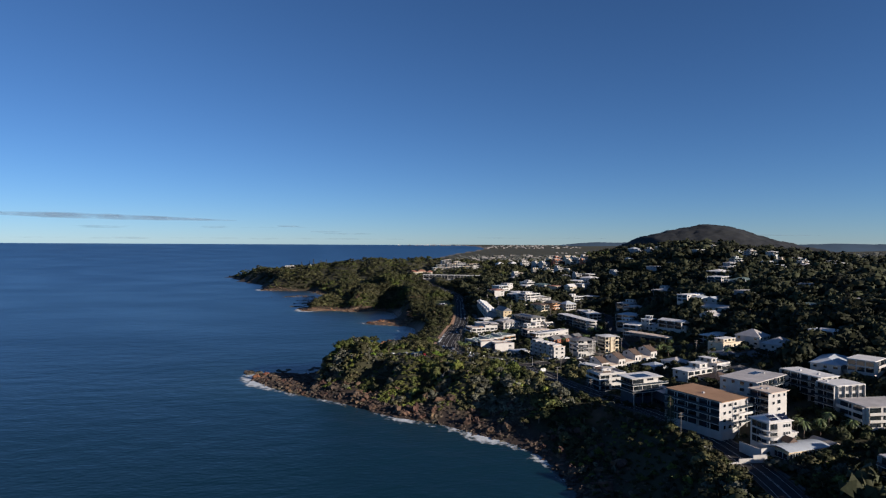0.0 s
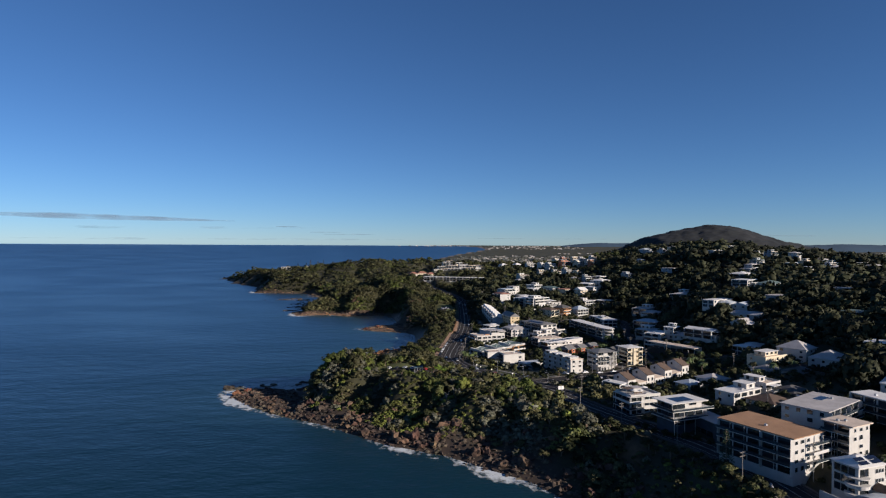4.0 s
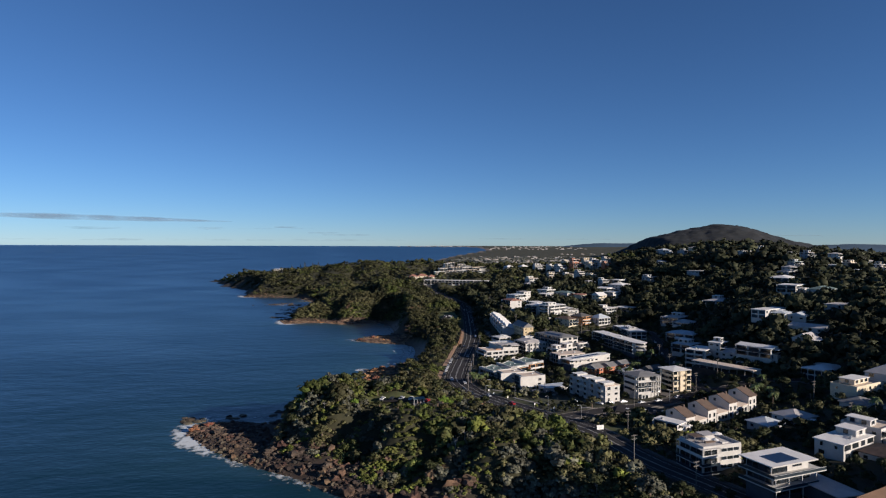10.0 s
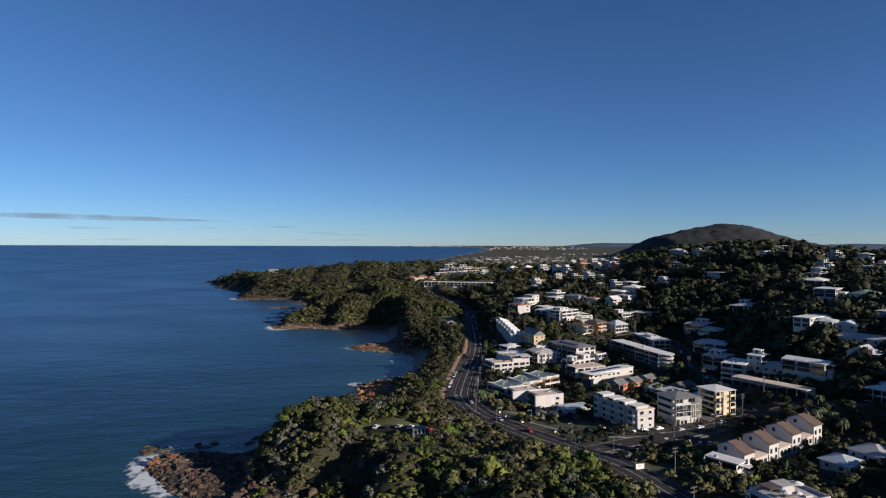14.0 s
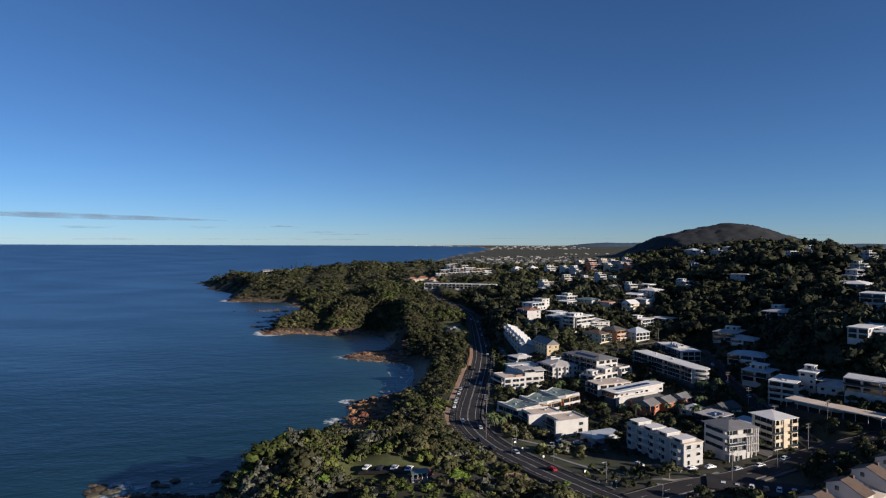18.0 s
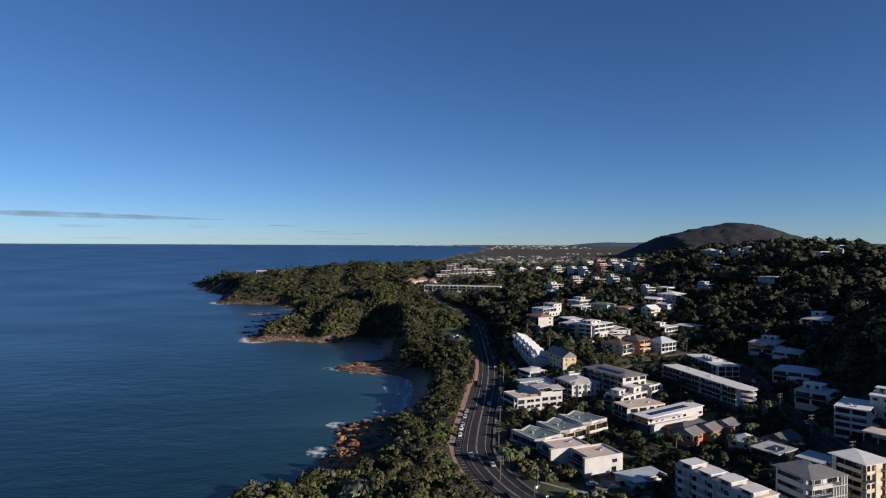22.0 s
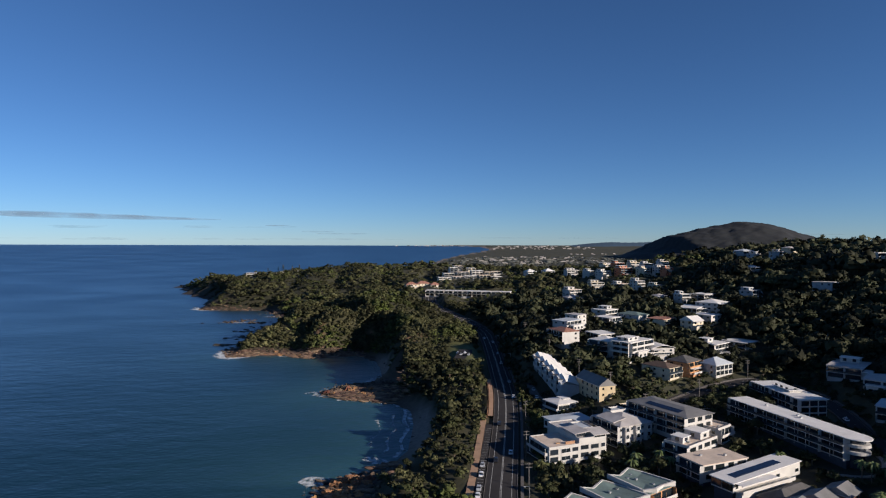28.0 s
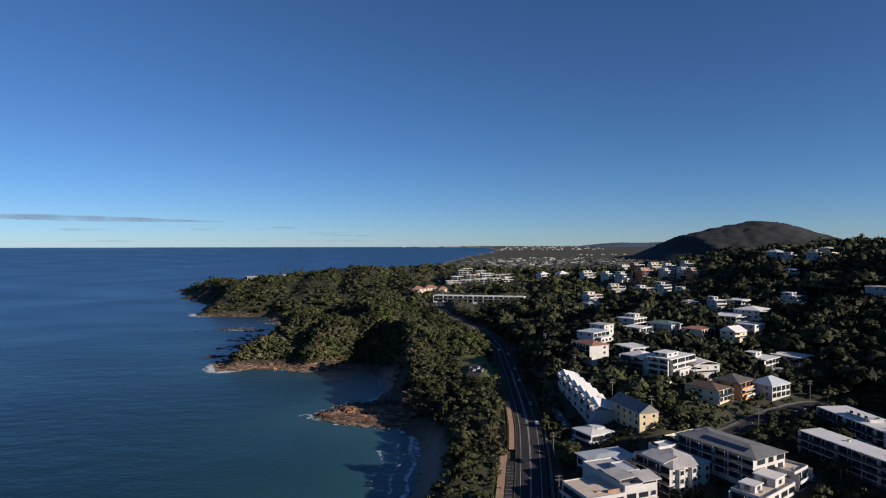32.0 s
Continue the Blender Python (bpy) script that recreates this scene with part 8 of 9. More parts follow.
    for (ax, ay), (bx, by) in zip(COAST[2:66], COAST[3:67]):
        L = math.hypot(bx - ax, by - ay)
        if (ay + by) / 2 > 505 or (ay + by) / 2 < 240:
            continue
        for i in range(int(L * 1.7)):
            t, o = r.uniform(), r.uniform() ** 0.8 * 25 + 0.5
            nx, ny = -(by - ay) / L, (bx - ax) / L
            x, y = ax + (bx - ax) * t - nx * o, ay + (by - ay) * t - ny * o
            if math.sin(x * 0.21 + y * 0.33) + 0.5 * r.normal() < -0.35:
                continue
            s = (0.9 + 2.4 * r.uniform() ** 2.2) * (0.65 if x < -72 else 1.0)
            seed = Vector(r.uniform(0, 50, 3))
            k = np.array([0.75 + 0.55 * noise.noise(Vector(v) * 1.5 + seed) + 0.4 * noise.noise(Vector(v) * 3.6 + seed) for v in hv])
            v = hv * k[:, None] * (s * r.uniform(0.9, 1.5), s * r.uniform(0.7, 1.1), s * r.uniform(0.6, 1.15))
            a = r.uniform(0, 6.28)
            c, sn = np.cos(a), np.sin(a)
            V.append(np.stack([v[:, 0] * c - v[:, 1] * sn + x, v[:, 0] * sn + v[:, 1] * c + y, v[:, 2] + max(gz(x, y), -0.2) + 0.15 * s], 1))
            Fc.append(hf + base)
            base += len(hv)
    tagged(link_mesh("foot_crags", np.concatenate(V), np.concatenate(Fc), CRAG), "jagged dark brown crags at the headland's foot", "rocks", kind="stuff")
    # orange crags heaped on the platform
    V, Fc, base = [], [], 0
    hv, hf = ball(2)
    hf = hf[hv[hf][:, :, 2].max(1) > -0.3]
    for cx, cy, sx, sy, n, big in ((-44, 586, 5, 7, 46, 2.6), (-43, 548, 5, 9, 52, 2.6), (-40, 600, 5, 5, 30, 2.2), (-42, 532, 4, 5, 22, 2.2), (-38, 566, 4, 10, 24, 1.7), (-66, 752, 12, 4, 34, 1.6), (-150, 886, 22, 4, 30, 1.8), (-46, 742, 9, 4, 24, 1.5)):
        for i in range(n):
            x, y, s = cx + r.normal() * sx * 0.75, cy + r.normal() * sy * 0.75, big * (0.35 + 0.75 * r.uniform() ** 1.6)
            if float(coast_distance(np.array([x]), np.array([y]))[0]) < -5:
                continue
            seed = r.uniform(0, 50, 3)
            k = np.array([0.75 + 0.5 * noise.noise(Vector(v) * 1.4 + Vector(seed)) + 0.4 * noise.noise(Vector(v) * 3.4 + Vector(seed)) for v in hv])
            v = hv * k[:, None] * (s * r.uniform(0.9, 1.5), s * r.uniform(0.8, 1.2), s * r.uniform(0.5, 0.95))
            a = r.uniform(0, 6.28)
            c, sn = np.cos(a), np.sin(a)
            V.append(np.stack([v[:, 0] * c - v[:, 1] * sn + x, v[:, 0] * sn + v[:, 1] * c + y, v[:, 2] + max(gz(x, y), 0.0) + 0.15 * s], 1))
            Fc.append(hf + base)
            base += len(hv)
    tagged(link_mesh("orange_crags", np.concatenate(V), np.concatenate(Fc), BOULDER), "jagged orange crags heaped on the rock platform", "rocks", kind="stuff")
    # large boulders that stand out
    for x, y, s in ((-126, 446, 3.2), (-121, 453, 2.6), (-112, 440, 2.8), (-97, 436, 2.4), (-88, 444, 2.6), (-47, 558, 3.0), (-43, 566, 3.4), (-46, 597, 3.2), (-42, 600, 3.6), (-38, 596, 2.6), (-45, 574, 2.2), (-40, 552, 2.8), (-36, 548, 2.2), (-44, 545, 2.4), (-49, 590, 2.0), (-34, 602, 2.4), (-37, 560, 2.0), (-41, 584, 1.8), (-79, 750, 2.4), (-66, 754, 2.6), (-50, 752, 2.4), (-75, 404, 2.6), (-62, 398, 3.0), (-45, 386, 2.4)):
        bm = bmesh.new()
        bmesh.ops.create_icosphere(bm, subdivisions=3, radius=1.0)
        for v in bm.verts:
            k = 0.72 + 0.45 * noise.noise(v.co * 1.3 + Vector((x, y, 0))) + 0.32 * noise.noise(v.co * 3.1 + Vector((y, x, 0)))
            v.co = Vector((v.co.x * 1.25, v.co.y, v.co.z * 0.75)) * k * s
        me = bpy.data.meshes.new("boulder")
        bm.to_mesh(me)
        bm.free()
        me.materials.append(BOULDER if y > 505 or x < -115 else ROCK)
        ob = new("boulder", me)
        ob.matrix_basis = pose(x, y, max(gz(x, y), 0) + s * 0.25, 0, 0, x * 7 % 360)
        tagged(ob, "large rounded rust-brown boulder at the water's edge", "rock", "boulders")


def build_surf():
    """White water along the rocks and in the coves."""
    line = smooth_line([(*q, 0.0) for q in COAST[2:60]], 3.0)
    d = np.gradient(line[:, :2], axis=0)
    d /= np.linalg.norm(d, axis=1)[:, None] + 1e-9
    out = np.stack([-d[:, 1], d[:, 0]], 1)
    r = np.random.RandomState(5)
    k = len(line)
    gap = np.convolve(r.uniform(-1, 1, k + 24), np.ones(25) / 5.0, "valid")[:k]
    V, C = [], []
    offs = (-4.0, -0.5, 3.0, 8.0, 16.0)
    for o, c in zip(offs, (0.55, 0.85, 0.82, 0.55, -0.2)):
        V.append(np.c_[line[:, :2] + out * (o + (gap[:, None] * 0.8 if o > 3 else 0)), np.full(k, 0.06)])
        C.append(c - 0.22 + 0.34 * gap + 0.06 * np.clip((345 - line[:, 1]) / 30, 0, 1))
    i = np.arange(k - 1)
    Fc = np.concatenate([np.stack([i + j * k, i + 1 + j * k, i + 1 + (j + 1) * k, i + (j + 1) * k], 1) for j in range(len(offs) - 1)])
    verts, faces, base = [np.concatenate(V)], [Fc], 5 * k
    for cx, cy, a, b, turn, c in ((-134, 452, 9, 5, 60, 0.56), (-126, 472, 20, 8, -10, 0.72), (-98, 474, 18, 7, 10, 0.66), (-62, 518, 9, 12, 20, 0.7), (-60, 562, 9, 14, 0, 0.78), (-58, 604, 10, 9, 0, 0.82),
                                  (-34, 628, 13, 7, -30, 0.8), (-88, 754, 12, 6, 40, 0.72), (-62, 734, 20, 4, -10, 0.7), (-70, 788, 12, 6, 0, 0.66),
                                  (-186, 882, 16, 7, 30, 0.8), (-140, 880, 18, 5, 0, 0.68), (-200, 932, 14, 7, 0, 0.72), (-215, 1000, 18, 9, 0, 0.76), (-250, 1102, 20, 8, 0, 0.74), (-228, 1165, 20, 9, 0, 0.72), (-366, 1272, 22, 9, 0, 0.74), (-60, 388, 16, 5, 140, 0.66), (0, 336, 14, 5, 150, 0.68), (40, 302, 12, 5, 140, 0.64), (62, 262, 5, 14, 10, 0.62)):
        ring = [(f * math.cos(q * 0.5236), f * math.sin(q * 0.5236)) for f in (0.03, 0.5, 1.0) for q in range(12)]
        cs, sn = math.cos(radians(turn)), math.sin(radians(turn))
        verts.append(np.array([(cx + a * u * cs - b * v * sn, cy + a * u * sn + b * v * cs, 0.10) for u, v in ring]))
        C.append(np.array([c] * 12 + [c - 0.06] * 12 + [-0.25] * 12))
        q = np.arange(12)
        for o in (0, 12):
            faces.append(np.stack([q, q + 12, (q + 1) % 12 + 12, (q + 1) % 12], 1) + base + o)
        base += 36
    # curved swash lines on the two small beaches
    for y0, y1, o, w, c in ((628, 716, 3.5, 2.2, 0.86), (634, 708, 10.5, 2.0, 0.78), (642, 694, 18.5, 2.4, 0.70), (800, 872, 3.5, 1.6, 0.78), (806, 860, 9.0, 1.5, 0.66)):
        keep = (line[:, 1] > y0) & (line[:, 1] < y1) & (line[:, 0] > -75)
        q, n = line[keep][:, :2], out[keep]
        m = len(q)
        wob = (1.2 * np.sin(np.arange(m) * 0.55 + o))[:, None]
        for k2, cc in ((-w, -0.2), (0.0, c), (w * 0.6, c - 0.1), (w * 2.6, -0.2)):
            verts.append(np.c_[q + n * (o + wob + k2), np.full(m, 0.13)])
            C.append(np.full(m, cc))
        i = np.arange(m - 1)
        for k2 in range(3):
            faces.append(np.stack([i + k2 * m, i + 1 + k2 * m, i + 1 + (k2 + 1) * m, i + (k2 + 1) * m], 1) + base)
        base += 4 * m
    V, Fc = verts, np.concatenate(faces)
    ob = link_mesh("surf", np.concatenate(V), Fc, FOAM, (("cover", np.concatenate(C)),))
    tagged(ob, "broken white surf washing round the rocks", "surf", kind="stuff")


def build_distance():
    # the dome-shaped mountain
    n = 110
    g = np.linspace(-1, 1, n)
    X, Y = np.meshgrid(g, g)
    px, py = 1366 + X * 720, 3145 + Y * 420
    u = X * 720 + 0.10 * Y * 420
    prof = np.interp(u, (-720, -520, -420, -350, -328, -305, -179, -87, -20, 30, 77, 145, 204, 289, 376, 434, 491, 600, 720), (0, 3, 20, 46, 84, 97, 125, 143, 158, 160, 155, 140, 125, 92, 71, 58, 45, 20, 0))
    z = prof * np.exp(-(Y * 1.25) ** 2)
    z += 36 - 34 * np.clip(1 - z / 14, 0, 1)
    z += np.array([noise.noise((a * 0.018, b * 0.018, 3)) * 7 + noise.noise((a * 0.05, b * 0.05, 5)) * 5 + noise.noise((a * 0.11, b * 0.11, 7)) * 3 for a, b in zip(px.ravel(), py.ravel())]).reshape(z.shape) * np.clip(prof / 60, 0, 1)
    i = np.arange(n * n).reshape(n, n)
    f = np.stack([i[:-1, :-1], i[:-1, 1:], i[1:, 1:], i[1:, :-1]], -1).reshape(-1, 4)
    tagged(link_mesh("mountain", np.stack([px.ravel(), py.ravel(), z.ravel()], 1), f, MOUNT, (), True), "dark bush-covered dome mountain behind the town", "mountain", kind="structure")
    # low ridges on the horizon
    r = np.random.RandomState(9)
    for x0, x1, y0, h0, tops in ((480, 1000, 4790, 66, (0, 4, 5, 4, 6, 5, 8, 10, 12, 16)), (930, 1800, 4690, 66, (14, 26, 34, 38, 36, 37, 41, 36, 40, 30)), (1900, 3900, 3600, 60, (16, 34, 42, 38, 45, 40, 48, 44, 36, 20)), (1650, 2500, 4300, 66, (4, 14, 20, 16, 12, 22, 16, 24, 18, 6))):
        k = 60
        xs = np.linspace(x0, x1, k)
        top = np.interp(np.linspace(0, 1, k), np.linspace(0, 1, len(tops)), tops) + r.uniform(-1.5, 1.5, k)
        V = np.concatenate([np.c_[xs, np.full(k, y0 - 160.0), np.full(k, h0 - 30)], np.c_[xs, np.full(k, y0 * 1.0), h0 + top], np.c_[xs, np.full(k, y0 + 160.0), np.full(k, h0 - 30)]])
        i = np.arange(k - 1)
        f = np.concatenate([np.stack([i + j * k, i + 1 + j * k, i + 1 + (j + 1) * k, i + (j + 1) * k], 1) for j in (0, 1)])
        tagged(link_mesh("distant_ridge", V, f, RIDGE, (), True), "low ridge on the horizon with blue haze in its colour", "ridge", kind="structure")
    # pale town on the plain and the towers along the far beach
    V, Fc, base = [], [], 0
    cube = np.array([(0, 0, 0), (1, 0, 0), (1, 1, 0), (0, 1, 0), (0, 0, 1), (1, 0, 1), (1, 1, 1), (0, 1, 1)], float)
    cf = np.array(((4, 5, 6, 7), (0, 1, 5, 4), (1, 2, 6, 5), (2, 3, 7, 6), (3, 0, 4, 7)))
    spots = []
    for i in range(90):
        spots.append((r.uniform(330, 1000), r.uniform(4250, 4750), r.uniform(6, 20), r.uniform(2, 6)))
    for i in range(150):
        spots.append((r.uniform(150, 700), 2350 + 90 * r.randint(0, 12) + r.normal() * 12, r.uniform(5, 22), r.uniform(3, 6)))
    for i in range(40):
        spots.append((r.uniform(700, 1500), 3650 + r.normal() * 30, r.uniform(6, 18), r.uniform(3, 6)))
    for i in range(60):
        q = r.normal()
        spots.append((-30 + q * 150, 4860, r.uniform(5, 12), r.uniform(1, 4) + 7 * max(0, 1 - abs(q) * 1.1) * r.uniform()))
    for x, y, w, h in spots:
        z = float(rise(np.array([x]), np.array([y]))[0]) + (4 if y < 4800 else 1)
        V.append(cube * (w, w * 0.7, h + 3) + (x, y, z - 3))
        Fc.append(cf + base)
        base += 8
    tagged(link_mesh("distant_town", np.concatenate(V), np.concatenate(Fc), TOWNM), "pale buildings of far towns on the plain and the beach", "buildings", kind="stuff")
    # thin streaks of cloud low over the sea; the broad faint bands stand in for horizon haze
    for x0, x1, y0, z0, z1, c in ((-3700, -1560, 4700, 206, 350, 0.98), (-1260, -1080, 4750, 205, 228, 0.9), (-1000, -740, 4750, 160, 190, 0.8), (-3900, 200, 4820, 92, 150, 0.55), (-3900, -600, 4830, 170, 250, 0.50), (300, 2000, 4840, 118, 150, 0.5), (-900, -500, 4780, 150, 170, 0.8), (1750, 2700, 4300, 145, 175, 0.75), (2800, 3300, 3700, 150, 175, 0.8)):
        k = 30
        xs = np.linspace(x0, x1, k)
        t = np.linspace(0, 1, k)
        mid = z0 + (z1 - z0) * (0.55 + 0.4 * (0.5 - t)) if z1 - z0 > 100 else np.full(k, (z0 + z1) / 2)
        half = (z1 - z0) * 0.28 * np.sin(np.pi * np.clip(t * 0.9 + 0.1, 0, 1)) + 3
        rows = []
        cov = []
        for o, cc in ((-1, -0.4), (-0.4, c), (0.3, c), (1, -0.4)):
            rows.append(np.c_[xs, np.full(k, y0 * 1.0), mid + half * o])
            cov.append(np.full(k, cc) - 0.25 * (t > 0.93) - 0.1 * np.abs(np.sin(t * 9)))
        i = np.arange(k - 1)
        f = np.concatenate([np.stack([i + j * k, i + 1 + j * k, i + 1 + (j + 1) * k, i + (j + 1) * k], 1) for j in range(3)])
        tagged(link_mesh("cloud_streak", np.concatenate(rows), f, CLOUD, (("cover", np.concatenate(cov)),)), "thin grey-blue streak of cloud low over the sea", "cloud", kind="structure")


def build_shrubs():
    """Clipped round shrubs on the lawns before the flats."""
    v, f, nn = crown_arrays(200, 12, 30, 0.10, 0.8, 0.9)
    me = mesh_of("round_shrub", v * (1, 1, 0.95) + (0, 0, 0.6), f, LEAF, nn)
    for x, y, s in ((45, 508, 2.0), (49, 504, 1.8), (40, 514, 1.6), (66, 500, 1.5), (58, 471, 1.4), (66, 463, 1.3), (74, 456, 1.5), (83, 450, 1.2), (47, 486, 1.5), (110, 458, 1.3), (160, 482, 1.8), (155, 486, 1.4), (95, 460, 1.2), (76, 496, 1.8), (105, 317, 2.6), (109, 314.5, 2.2), (113, 313, 2.8), (117, 311, 2.4), (102, 321, 2.2), (100, 326, 2.6), (121, 307, 2.5), (98, 331, 1.8), (107.5, 316, 1.8)):
        ob = new("round_shrub", me)
        ob.matrix_basis = pose(x, y, gz(x, y), 0, 0, x * 37) @ Matrix.Scale(s, 4)
        tagged(ob, "rounded dark green shrub on the lawn", "shrub", "shrubs on the lawns")


build_distance()
build_surf()
build_rocks()
build_woods()
build_single_trees()
build_palms()
build_pines()
build_shrubs()
build_dead_trees()
# ---- cars, poles, signs and the pavilion ----
def car_meshes():
    bm = bmesh.new()
    prof = [(-2.2, 0.35), (-2.25, 0.75), (-1.75, 0.9), (-1.2, 1.42), (0.55, 1.45), (1.2, 0.98), (2.1, 0.82), (2.25, 0.6), (2.2, 0.35)]
    L = [bm.verts.new((x, -0.86 if z < 1 else -0.68, z)) for x, z in prof]
    R = [bm.verts.new((x, 0.86 if z < 1 else 0.68, z)) for x, z in prof]
    bm.faces.new(L)
    bm.faces.new(R[::-1])
    for i in range(len(prof)):
        j = (i + 1) % len(prof)
        bm.faces.new((L[j], L[i], R[i], R[j]))
    bmesh.ops.recalc_face_normals(bm, faces=bm.faces)
    bmesh.ops.bevel(bm, geom=list(bm.edges), offset=0.05, segments=1, affect="EDGES")
    return bm


def panel(pts):
    bm = bmesh.new()
    v = [bm.verts.new(p) for p in pts]
    w = [bm.verts.new(Vector(p) - Vector((0, 0, 0.03))) for p in pts]
    bm.faces.new(v)
    bm.faces.new(w[::-1])
    for i in range(len(v)):
        bm.faces.new((v[i], w[i], w[(i + 1) % len(v)], v[(i + 1) % len(v)]))
    bmesh.ops.recalc_face_normals(bm, faces=bm.faces)
    return bm


def wheel_bm():
    bm = bmesh.new()
    bmesh.ops.create_cone(bm, cap_ends=True, segments=14, radius1=0.32, radius2=0.32, depth=0.2)
    bmesh.ops.rotate(bm, verts=bm.verts, matrix=Matrix.Rotation(radians(90), 3, "X"))
    return bm


def rim_bm():
    bm = bmesh.new()
    bmesh.ops.create_cone(bm, cap_ends=True, segments=10, radius1=0.19, radius2=0.17, depth=0.22)
    bmesh.ops.rotate(bm, verts=bm.verts, matrix=Matrix.Rotation(radians(90), 3, "X"))
    return bm


def car(x, y, yaw, colour, z=None, group="parked cars"):
    names = ("white", "silver", "black", "red", "blue")
    z = gz(x, y) + 0.15 if z is None else z
    root = thing("car", pose(x, y, z, 0, 0, yaw), names[colour] + " car standing on the asphalt", "car", group)
    hang("body", shared(("car_body", colour), car_meshes, CAR_COLOURS[colour]), root)
    hang("windscreen", shared(("windscreen", 1), lambda: panel([(0.62, -0.62, 1.44), (1.2, -0.74, 1.03), (1.2, 0.74, 1.03), (0.62, 0.62, 1.44)]), GLASS), root)
    hang("rear_window", shared(("rear_window", 1), lambda: panel([(-1.25, -0.62, 1.42), (-1.25, 0.62, 1.42), (-1.72, 0.74, 0.96), (-1.72, -0.74, 0.96)]), GLASS), root)
    for s in (-1, 1):
        hang("side_window", shared(("side_window", s), lambda: panel([(-1.15, s * 0.74, 1.34), (0.5, s * 0.74, 1.36), (0.95, s * 0.86, 1.0), (-1.5, s * 0.86, 1.0)]), GLASS), root)
        for wx in (-1.35, 1.4):
            w = hang("wheel", shared(("wheel", 1), wheel_bm, RUBBER), root, "", pose(wx, s * 0.78, 0.32))
            hang("rim", shared(("rim", 1), rim_bm, METAL), w)
        hang("headlight", shared(("headlight", 1), lambda: box(-0.03, 0.03, -0.16, 0.16, -0.07, 0.07), RAILGLASS), root, "", pose(2.24, s * 0.6, 0.68))


def road_spot(line, y, off):
    i = int(np.argmin(np.abs(line[:, 1] - y)))
    a, b = line[max(i - 1, 0)], line[min(i + 1, len(line) - 1)]
    d = (b - a)[:2] / np.linalg.norm((b - a)[:2])
    return line[i][0] + d[1] * off, line[i][1] - d[0] * off, math.degrees(math.atan2(d[1], d[0])), line[i][2]


def build_cars():
    main = ROADS[0][0]
    for y, off, c, g in ((556, -8.0, 0, 0), (566, -8.0, 0, 0), (586, -8.0, 0, 0), (574, -8.0, 1, 0), (545, -8.0, 2, 0), (596, -8.1, 1, 0), (500, -3.0, 2, 1), (487, -3.0, 2, 1), (478, 3.0, 1, 1), (648, -3.0, 2, 1), (690, 4.4, 0, 1), (722, 4.2, 1, 1), (600, -3.0, 2, 1), (455, 3.0, 3, 1),
                         (770, 3.0, 0, 1), (800, 3.0, 1, 1), (842, 2.8, 0, 1), (858, -2.8, 0, 1), (520, 3.2, 1, 1), (530, -3.1, 0, 1), (610, 3.0, 0, 1)):
        x, yy, yaw, z = road_spot(main, y, off)
        car(x, yy, yaw + (180 if off < 0 else 0), c, z + 0.08, "cars on the road" if g else "parked cars")
    for x, y, yaw, c in ((55, 500, 5, 0), (62, 497, 8, 1), (70, 494, 5, 2), (78, 462, -50, 0), (84, 458, -50, 2), (90, 455, -50, 0), (96, 455, 20, 1), (103, 455, 20, 0), (112, 452, 25, 1), (122, 455, 25, 0), (100, 438, 60, 0), (104, 436, 60, 1), (108, 434, 60, 0), (112, 432, 60, 2), (116, 431, 60, 0), (120, 429, 60, 1),
                         (124, 428, 60, 4), (135, 461, 28, 0), (148, 462, 30, 0), (150, 452, 30, 0), (176, 445, 40, 2), (182, 442, 10, 2), (10, 776, 80, 0), (13, 780, 80, 0), (15, 772, 85, 1), (8, 785, 80, 0), (-26, 439, 70, 0), (-21, 437, 70, 2), (-16, 436, 70, 1), (-3, 433.5, 70, 3), (-11, 435, 70, 0),
                         (50, 672, 90, 1), (50.5, 680, 90, 2), (49, 690, 90, 0), (48.5, 698, 90, 1), (47.5, 706, 90, 2), (88, 655, -40, 1), (171, 560, 75, 0), (173, 590, 80, 1), (182, 630, 75, 0), (164, 520, 70, 1), (192, 612, 75, 0), (185, 575, 78, 2), (125, 648, 30, 0), (150, 668, 20, 1), (168, 460, 32, 2), (128, 472, 20, 2)):
        car(x, y, yaw, c)


def pole(x, y, ztop, yaw=20, arms=2):
    z = gz(x, y)
    h = ztop - z
    root = thing("power_pole", pose(x, y, z, 0, 0, yaw), "grey timber power pole with crossarms and insulators", "pole", "power poles")
    part("shaft", prism([(math.cos(i) * 0.17, math.sin(i) * 0.17) for i in np.arange(8) * 0.7854], -1.0, h), POLEWOOD, root)
    for k in range(arms):
        bm = box(-1.3, 1.3, -0.07, 0.07, h - 0.5 - 1.3 * k, h - 0.34 - 1.3 * k)
        for q in (-1.15, -0.45, 0.45, 1.15):
            add_box(bm, q - 0.06, q + 0.06, -0.06, 0.06, h - 0.34 - 1.3 * k, h - 0.06 - 1.3 * k)
        part("crossarm", bm, POLEWOOD, root)
    return root


def wire(name, a, b, sag=0.7):
    cu = bpy.data.curves.new(name, "CURVE")
    cu.dimensions, cu.bevel_depth, cu.bevel_resolution = "3D", 0.018, 0
    s = cu.splines.new("POLY")
    s.points.add(8)
    for i in range(9):
        t = i / 8
        p = Vector(a).lerp(Vector(b), t) - Vector((0, 0, sag * 4 * t * (1 - t)))
        s.points[i].co = (*p, 1)
    cu.materials.append(RUBBER)
    return tagged(new(name, cu), "dark sagging power line between poles", "cable", "power lines")


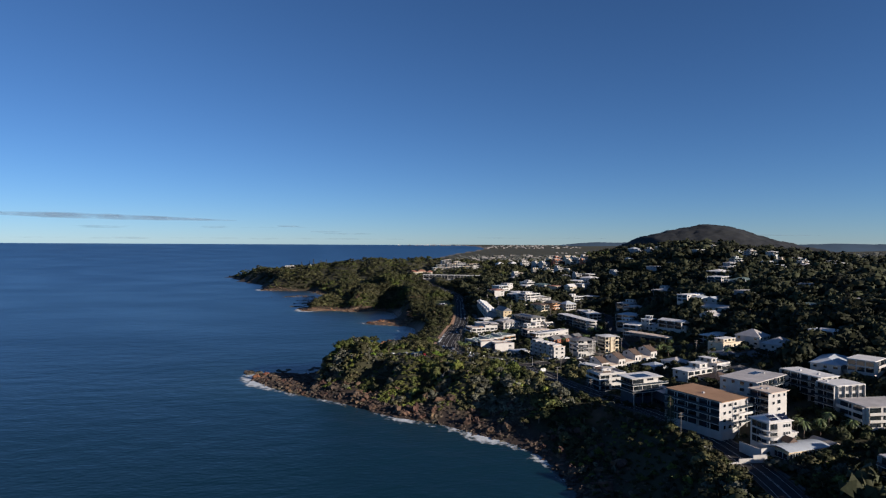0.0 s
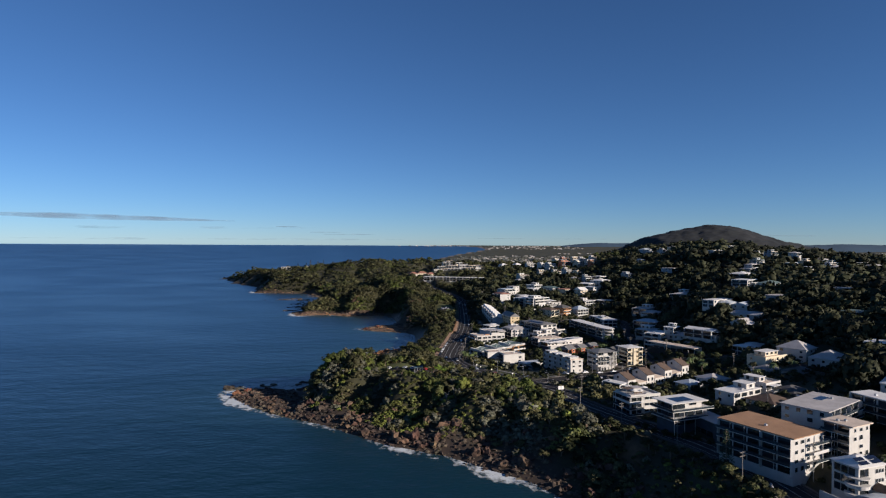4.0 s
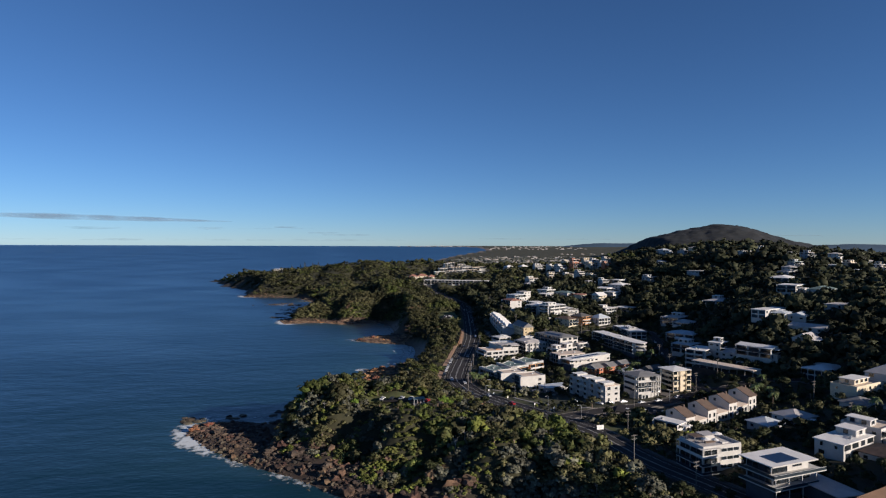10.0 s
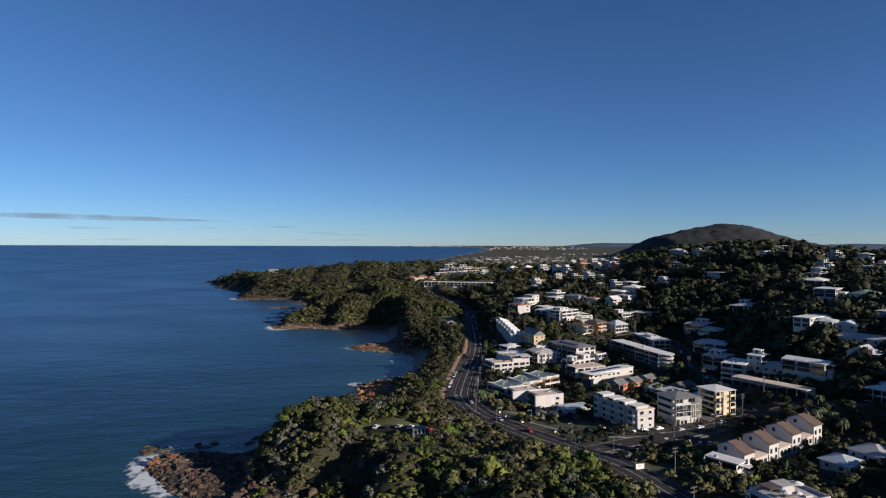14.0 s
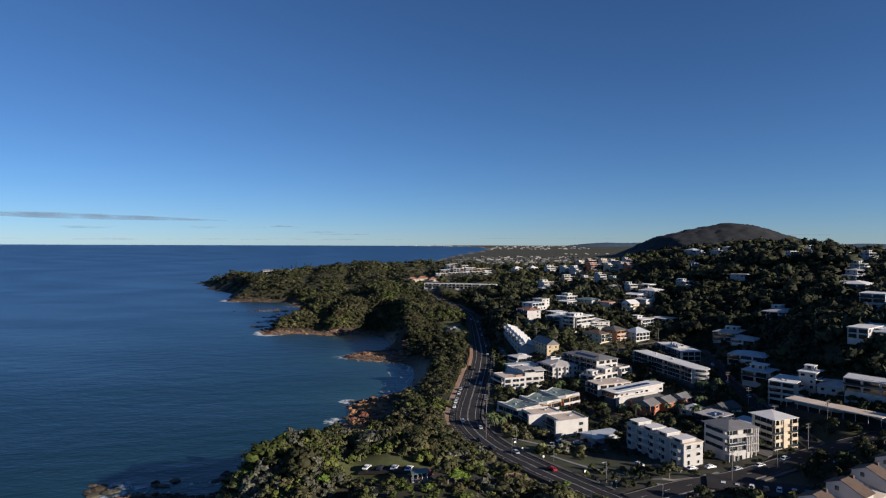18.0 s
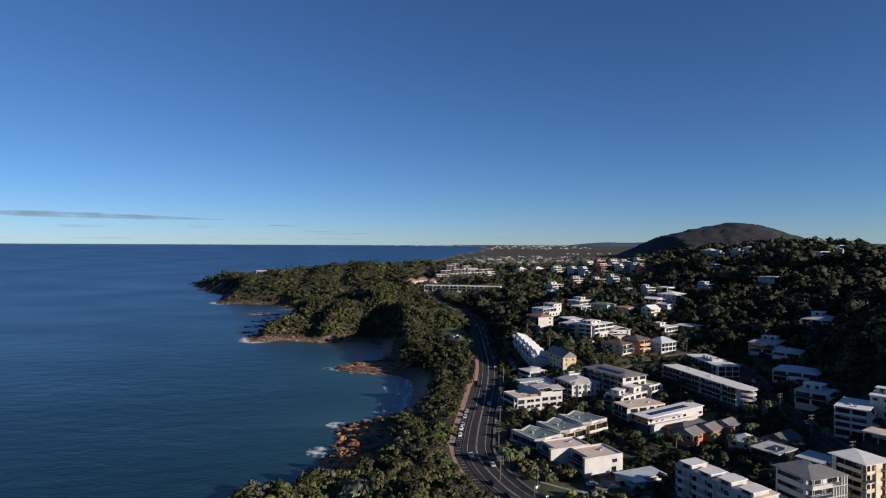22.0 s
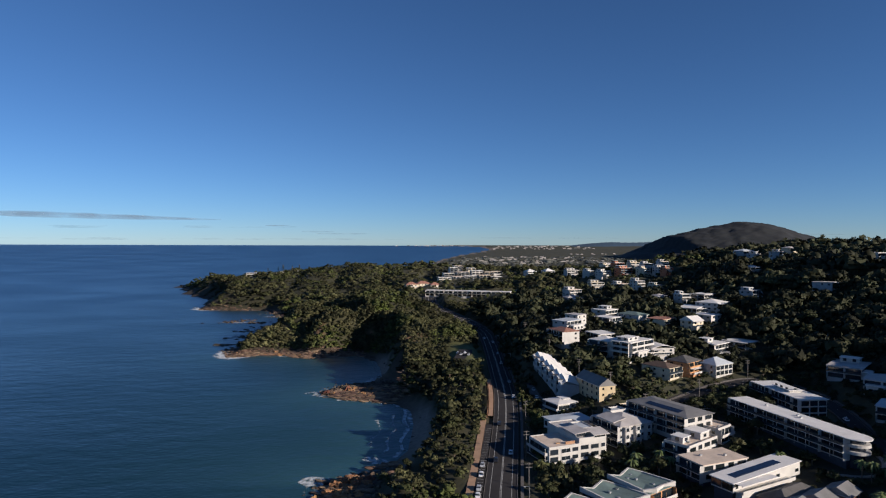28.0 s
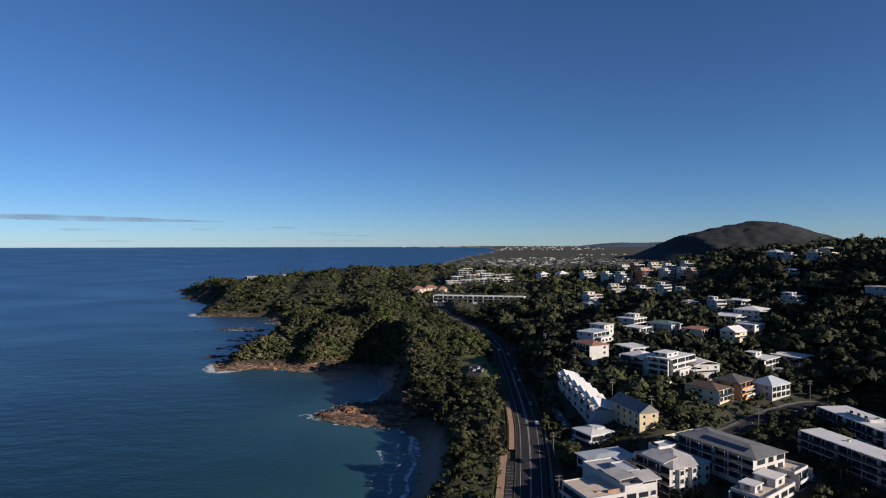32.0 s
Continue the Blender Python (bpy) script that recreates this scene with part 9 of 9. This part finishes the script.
def build_poles():
    runs = [[(76, 352, 29), (86, 392, 27), (104, 440, 27), (147, 466, 28), (170, 490, 31), (196, 515, 36)],
            [(152, 500, 26), (158, 535, 26), (163, 568, 27)], [(21, 503, 19), (24, 540, 18.5), (28, 575, 18.5), (32, 610, 19.5), (38, 655, 20.5)],
            [(86, 675, 31), (75, 700, 33), (66, 745, 37), (58, 800, 41)], [(93, 640, 28), (128, 662, 30), (168, 692, 34)], [(185, 420, 34), (176, 380, 34), (160, 335, 33)], [(112, 262, 28), (104, 300, 27), (90, 330, 27)]]
    for run in runs:
        for (x, y, zt) in run:
            pole(x, y, zt, 25 if y < 500 else 5)
        for a, b in zip(run, run[1:]):
            for s in (-1.1, 0, 1.1):
                wire("power_line", (a[0] + s, a[1], a[2] - 0.1), (b[0] + s, b[1], b[2] - 0.1))


def street_lamp(x, y, h=8.0, yaw=0):
    root = thing("street_lamp", pose(x, y, gz(x, y), 0, 0, yaw), "galvanised street lamp with an outreach arm", "lamp", "street lamps")
    part("column", prism([(math.cos(i) * 0.09, math.sin(i) * 0.09) for i in np.arange(8) * 0.7854], -0.5, h), METAL, root)
    arm = part("arm", box(0, 1.6, -0.05, 0.05, h - 0.12, h), METAL, root)
    part("lantern", box(1.2, 1.9, -0.14, 0.14, h - 0.2, h - 0.02), GREY, arm)


def build_small():
    for x, y, yaw in ((60, 443, 200), (46, 470, 200), (34, 496, 200), (66, 489, 180), (88, 465, 230), (127, 452, 200), (26, 560, 180), (44, 772, 180), (43, 840, 180), (30, 478, 20), (72, 420, 180)):
        street_lamp(x, y, 7.5, yaw)
    # double-sided information board on the lawn
    z = gz(76, 400)
    board = thing("sign_board", pose(76, 400, z, 0, 0, 12), "white information board on two posts standing on the lawn", "sign")
    for s in (-1.3, 1.3):
        part("post", box(s - 0.06, s + 0.06, -0.06, 0.06, -0.5, 2.7), METAL, board)
    face = part("panel", box(-1.7, 1.7, -0.12, -0.06, 0.7, 2.8), SIGNM, board)
    for k in range(4):
        part("text_bar", box(-1.3, 0.4 + 0.2 * (k % 3), -0.128, -0.12, 2.4 - 0.4 * k, 2.5 - 0.4 * k), GREY, face)
    # picnic pavilion on the headland
    z = gz(-7, 425.5)
    pav = thing("picnic_pavilion", pose(-7, 425.5, z, 0, 0, 8) @ Matrix.Scale(0.85, 4), "small open picnic pavilion with white posts and blue-grey roof", "shelter")
    part("roof", roof_mesh("skillion", 6.0, 4.6, 3.0, 0.4, 0.12), R_TEAL, pav)
    part("floor_slab", box(-3.2, 3.2, -2.5, 2.5, -0.8, 0.1), CONC, pav)
    for i in range(4):
        for s in (-2.1, 2.1):
            part("post", box(-2.8 + i * 1.85, -2.6 + i * 1.85, s - 0.1, s + 0.1, 0.1, 3.0 + 0.1 * i), WHITE, pav)
    part("table", box(-1.0, 1.0, -0.4, 0.4, 0.75, 0.82), TIMBER, pav)
    for s in (-0.75, 0.75):
        part("bench", box(-1.0, 1.0, s - 0.15, s + 0.15, 0.1, 0.5), TIMBER, pav)
    # pale boundary wall below the yellow flats
    wall = thing("garden_wall", pose(93, 661, gz(93, 661), 0, 0, 30), "cream garden wall below the yellow flats", "wall")
    for k in range(6):
        part("wall_panel", box(-13 + k * 4.4, -8.75 + k * 4.4, -0.12, 0.12, -2.0, 1.5), CREAM, wall)
        part("pier", box(-8.75 + k * 4.4, -8.6 + k * 4.4, -0.18, 0.18, -2.0, 1.7), CREAM, wall)
    # white retaining walls below the northern house
    rw = thing("retaining_wall", pose(128, 236, gz(128, 236), 0, 0, 8), "white stepped retaining wall on the cliff edge", "wall")
    for k in range(3):
        part("wall_step", box(-10 + k * 6, -4.1 + k * 6, -0.25, 0.25, -6, 1.4 + 1.2 * k), WHITE, rw)
    rw = thing("retaining_wall", pose(117, 250, gz(117, 250), 0, 0, 70), "white retaining wall beside the street", "wall")
    for k in range(3):
        part("wall_step", box(-8 + k * 5.5, -2.6 + k * 5.5, -0.25, 0.25, -4, 1.8 + 0.6 * k), WHITE, rw)
    # road signs and white marker posts beside the junction
    for x, y, yaw, h in ((62, 437, 20, 3.0), (60.5, 438, 20, 2.4), (54.2, 451, 25, 2.6), (32.8, 491, 30, 3.0), (35, 482.5, 30, 2.6), (42, 471, 30, 2.4)):
        sg = thing("road_sign", pose(x, y, gz(x, y), 0, 0, yaw), "small white road sign on a thin metal post", "sign", "road signs")
        part("post", box(-0.04, 0.04, -0.04, 0.04, -0.6, h), METAL, sg)
        part("plate", box(-0.45, 0.45, -0.07, -0.045, h - 0.9, h - 0.1), SIGNM, sg)
    for x, y in ((36.5, 453.5), (39.6, 444.5), (31, 463), (26, 473), (46, 433)):
        bl = thing("marker_post", pose(x, y, gz(x, y)), "white roadside marker post", "post", "marker posts")
        part("stem", box(-0.1, 0.1, -0.1, 0.1, -0.6, 1.0), SIGNM, bl)
        part("cap", box(-0.12, 0.12, -0.12, 0.12, 1.0, 1.1), GREY, bl)
    # timber guard fence along the headland track
    fence = thing("track_fence", pose(0, 0, 0), "low pale timber rail fence beside the headland track", "fence")
    pts = smooth_line([(28, 443, 0), (10, 441, 0), (-8, 443, 0), (-26, 448, 0)], 2.5)
    for p, q in zip(pts, pts[1:]):
        m = pose(p[0], p[1], gz(p[0], p[1]), 0, 0, math.degrees(math.atan2(q[1] - p[1], q[0] - p[0])))
        hang("post", shared(("track_post", 1), lambda: box(-0.06, 0.06, -0.06, 0.06, -0.5, 1.1), TIMBER), fence, "", m)
        hang("rail", shared(("track_rail", 1), lambda: box(0.04, 2.55, -0.04, 0.04, 0.85, 1.0), TIMBER), fence, "", m)


build_poles()
build_small()
build_cars()
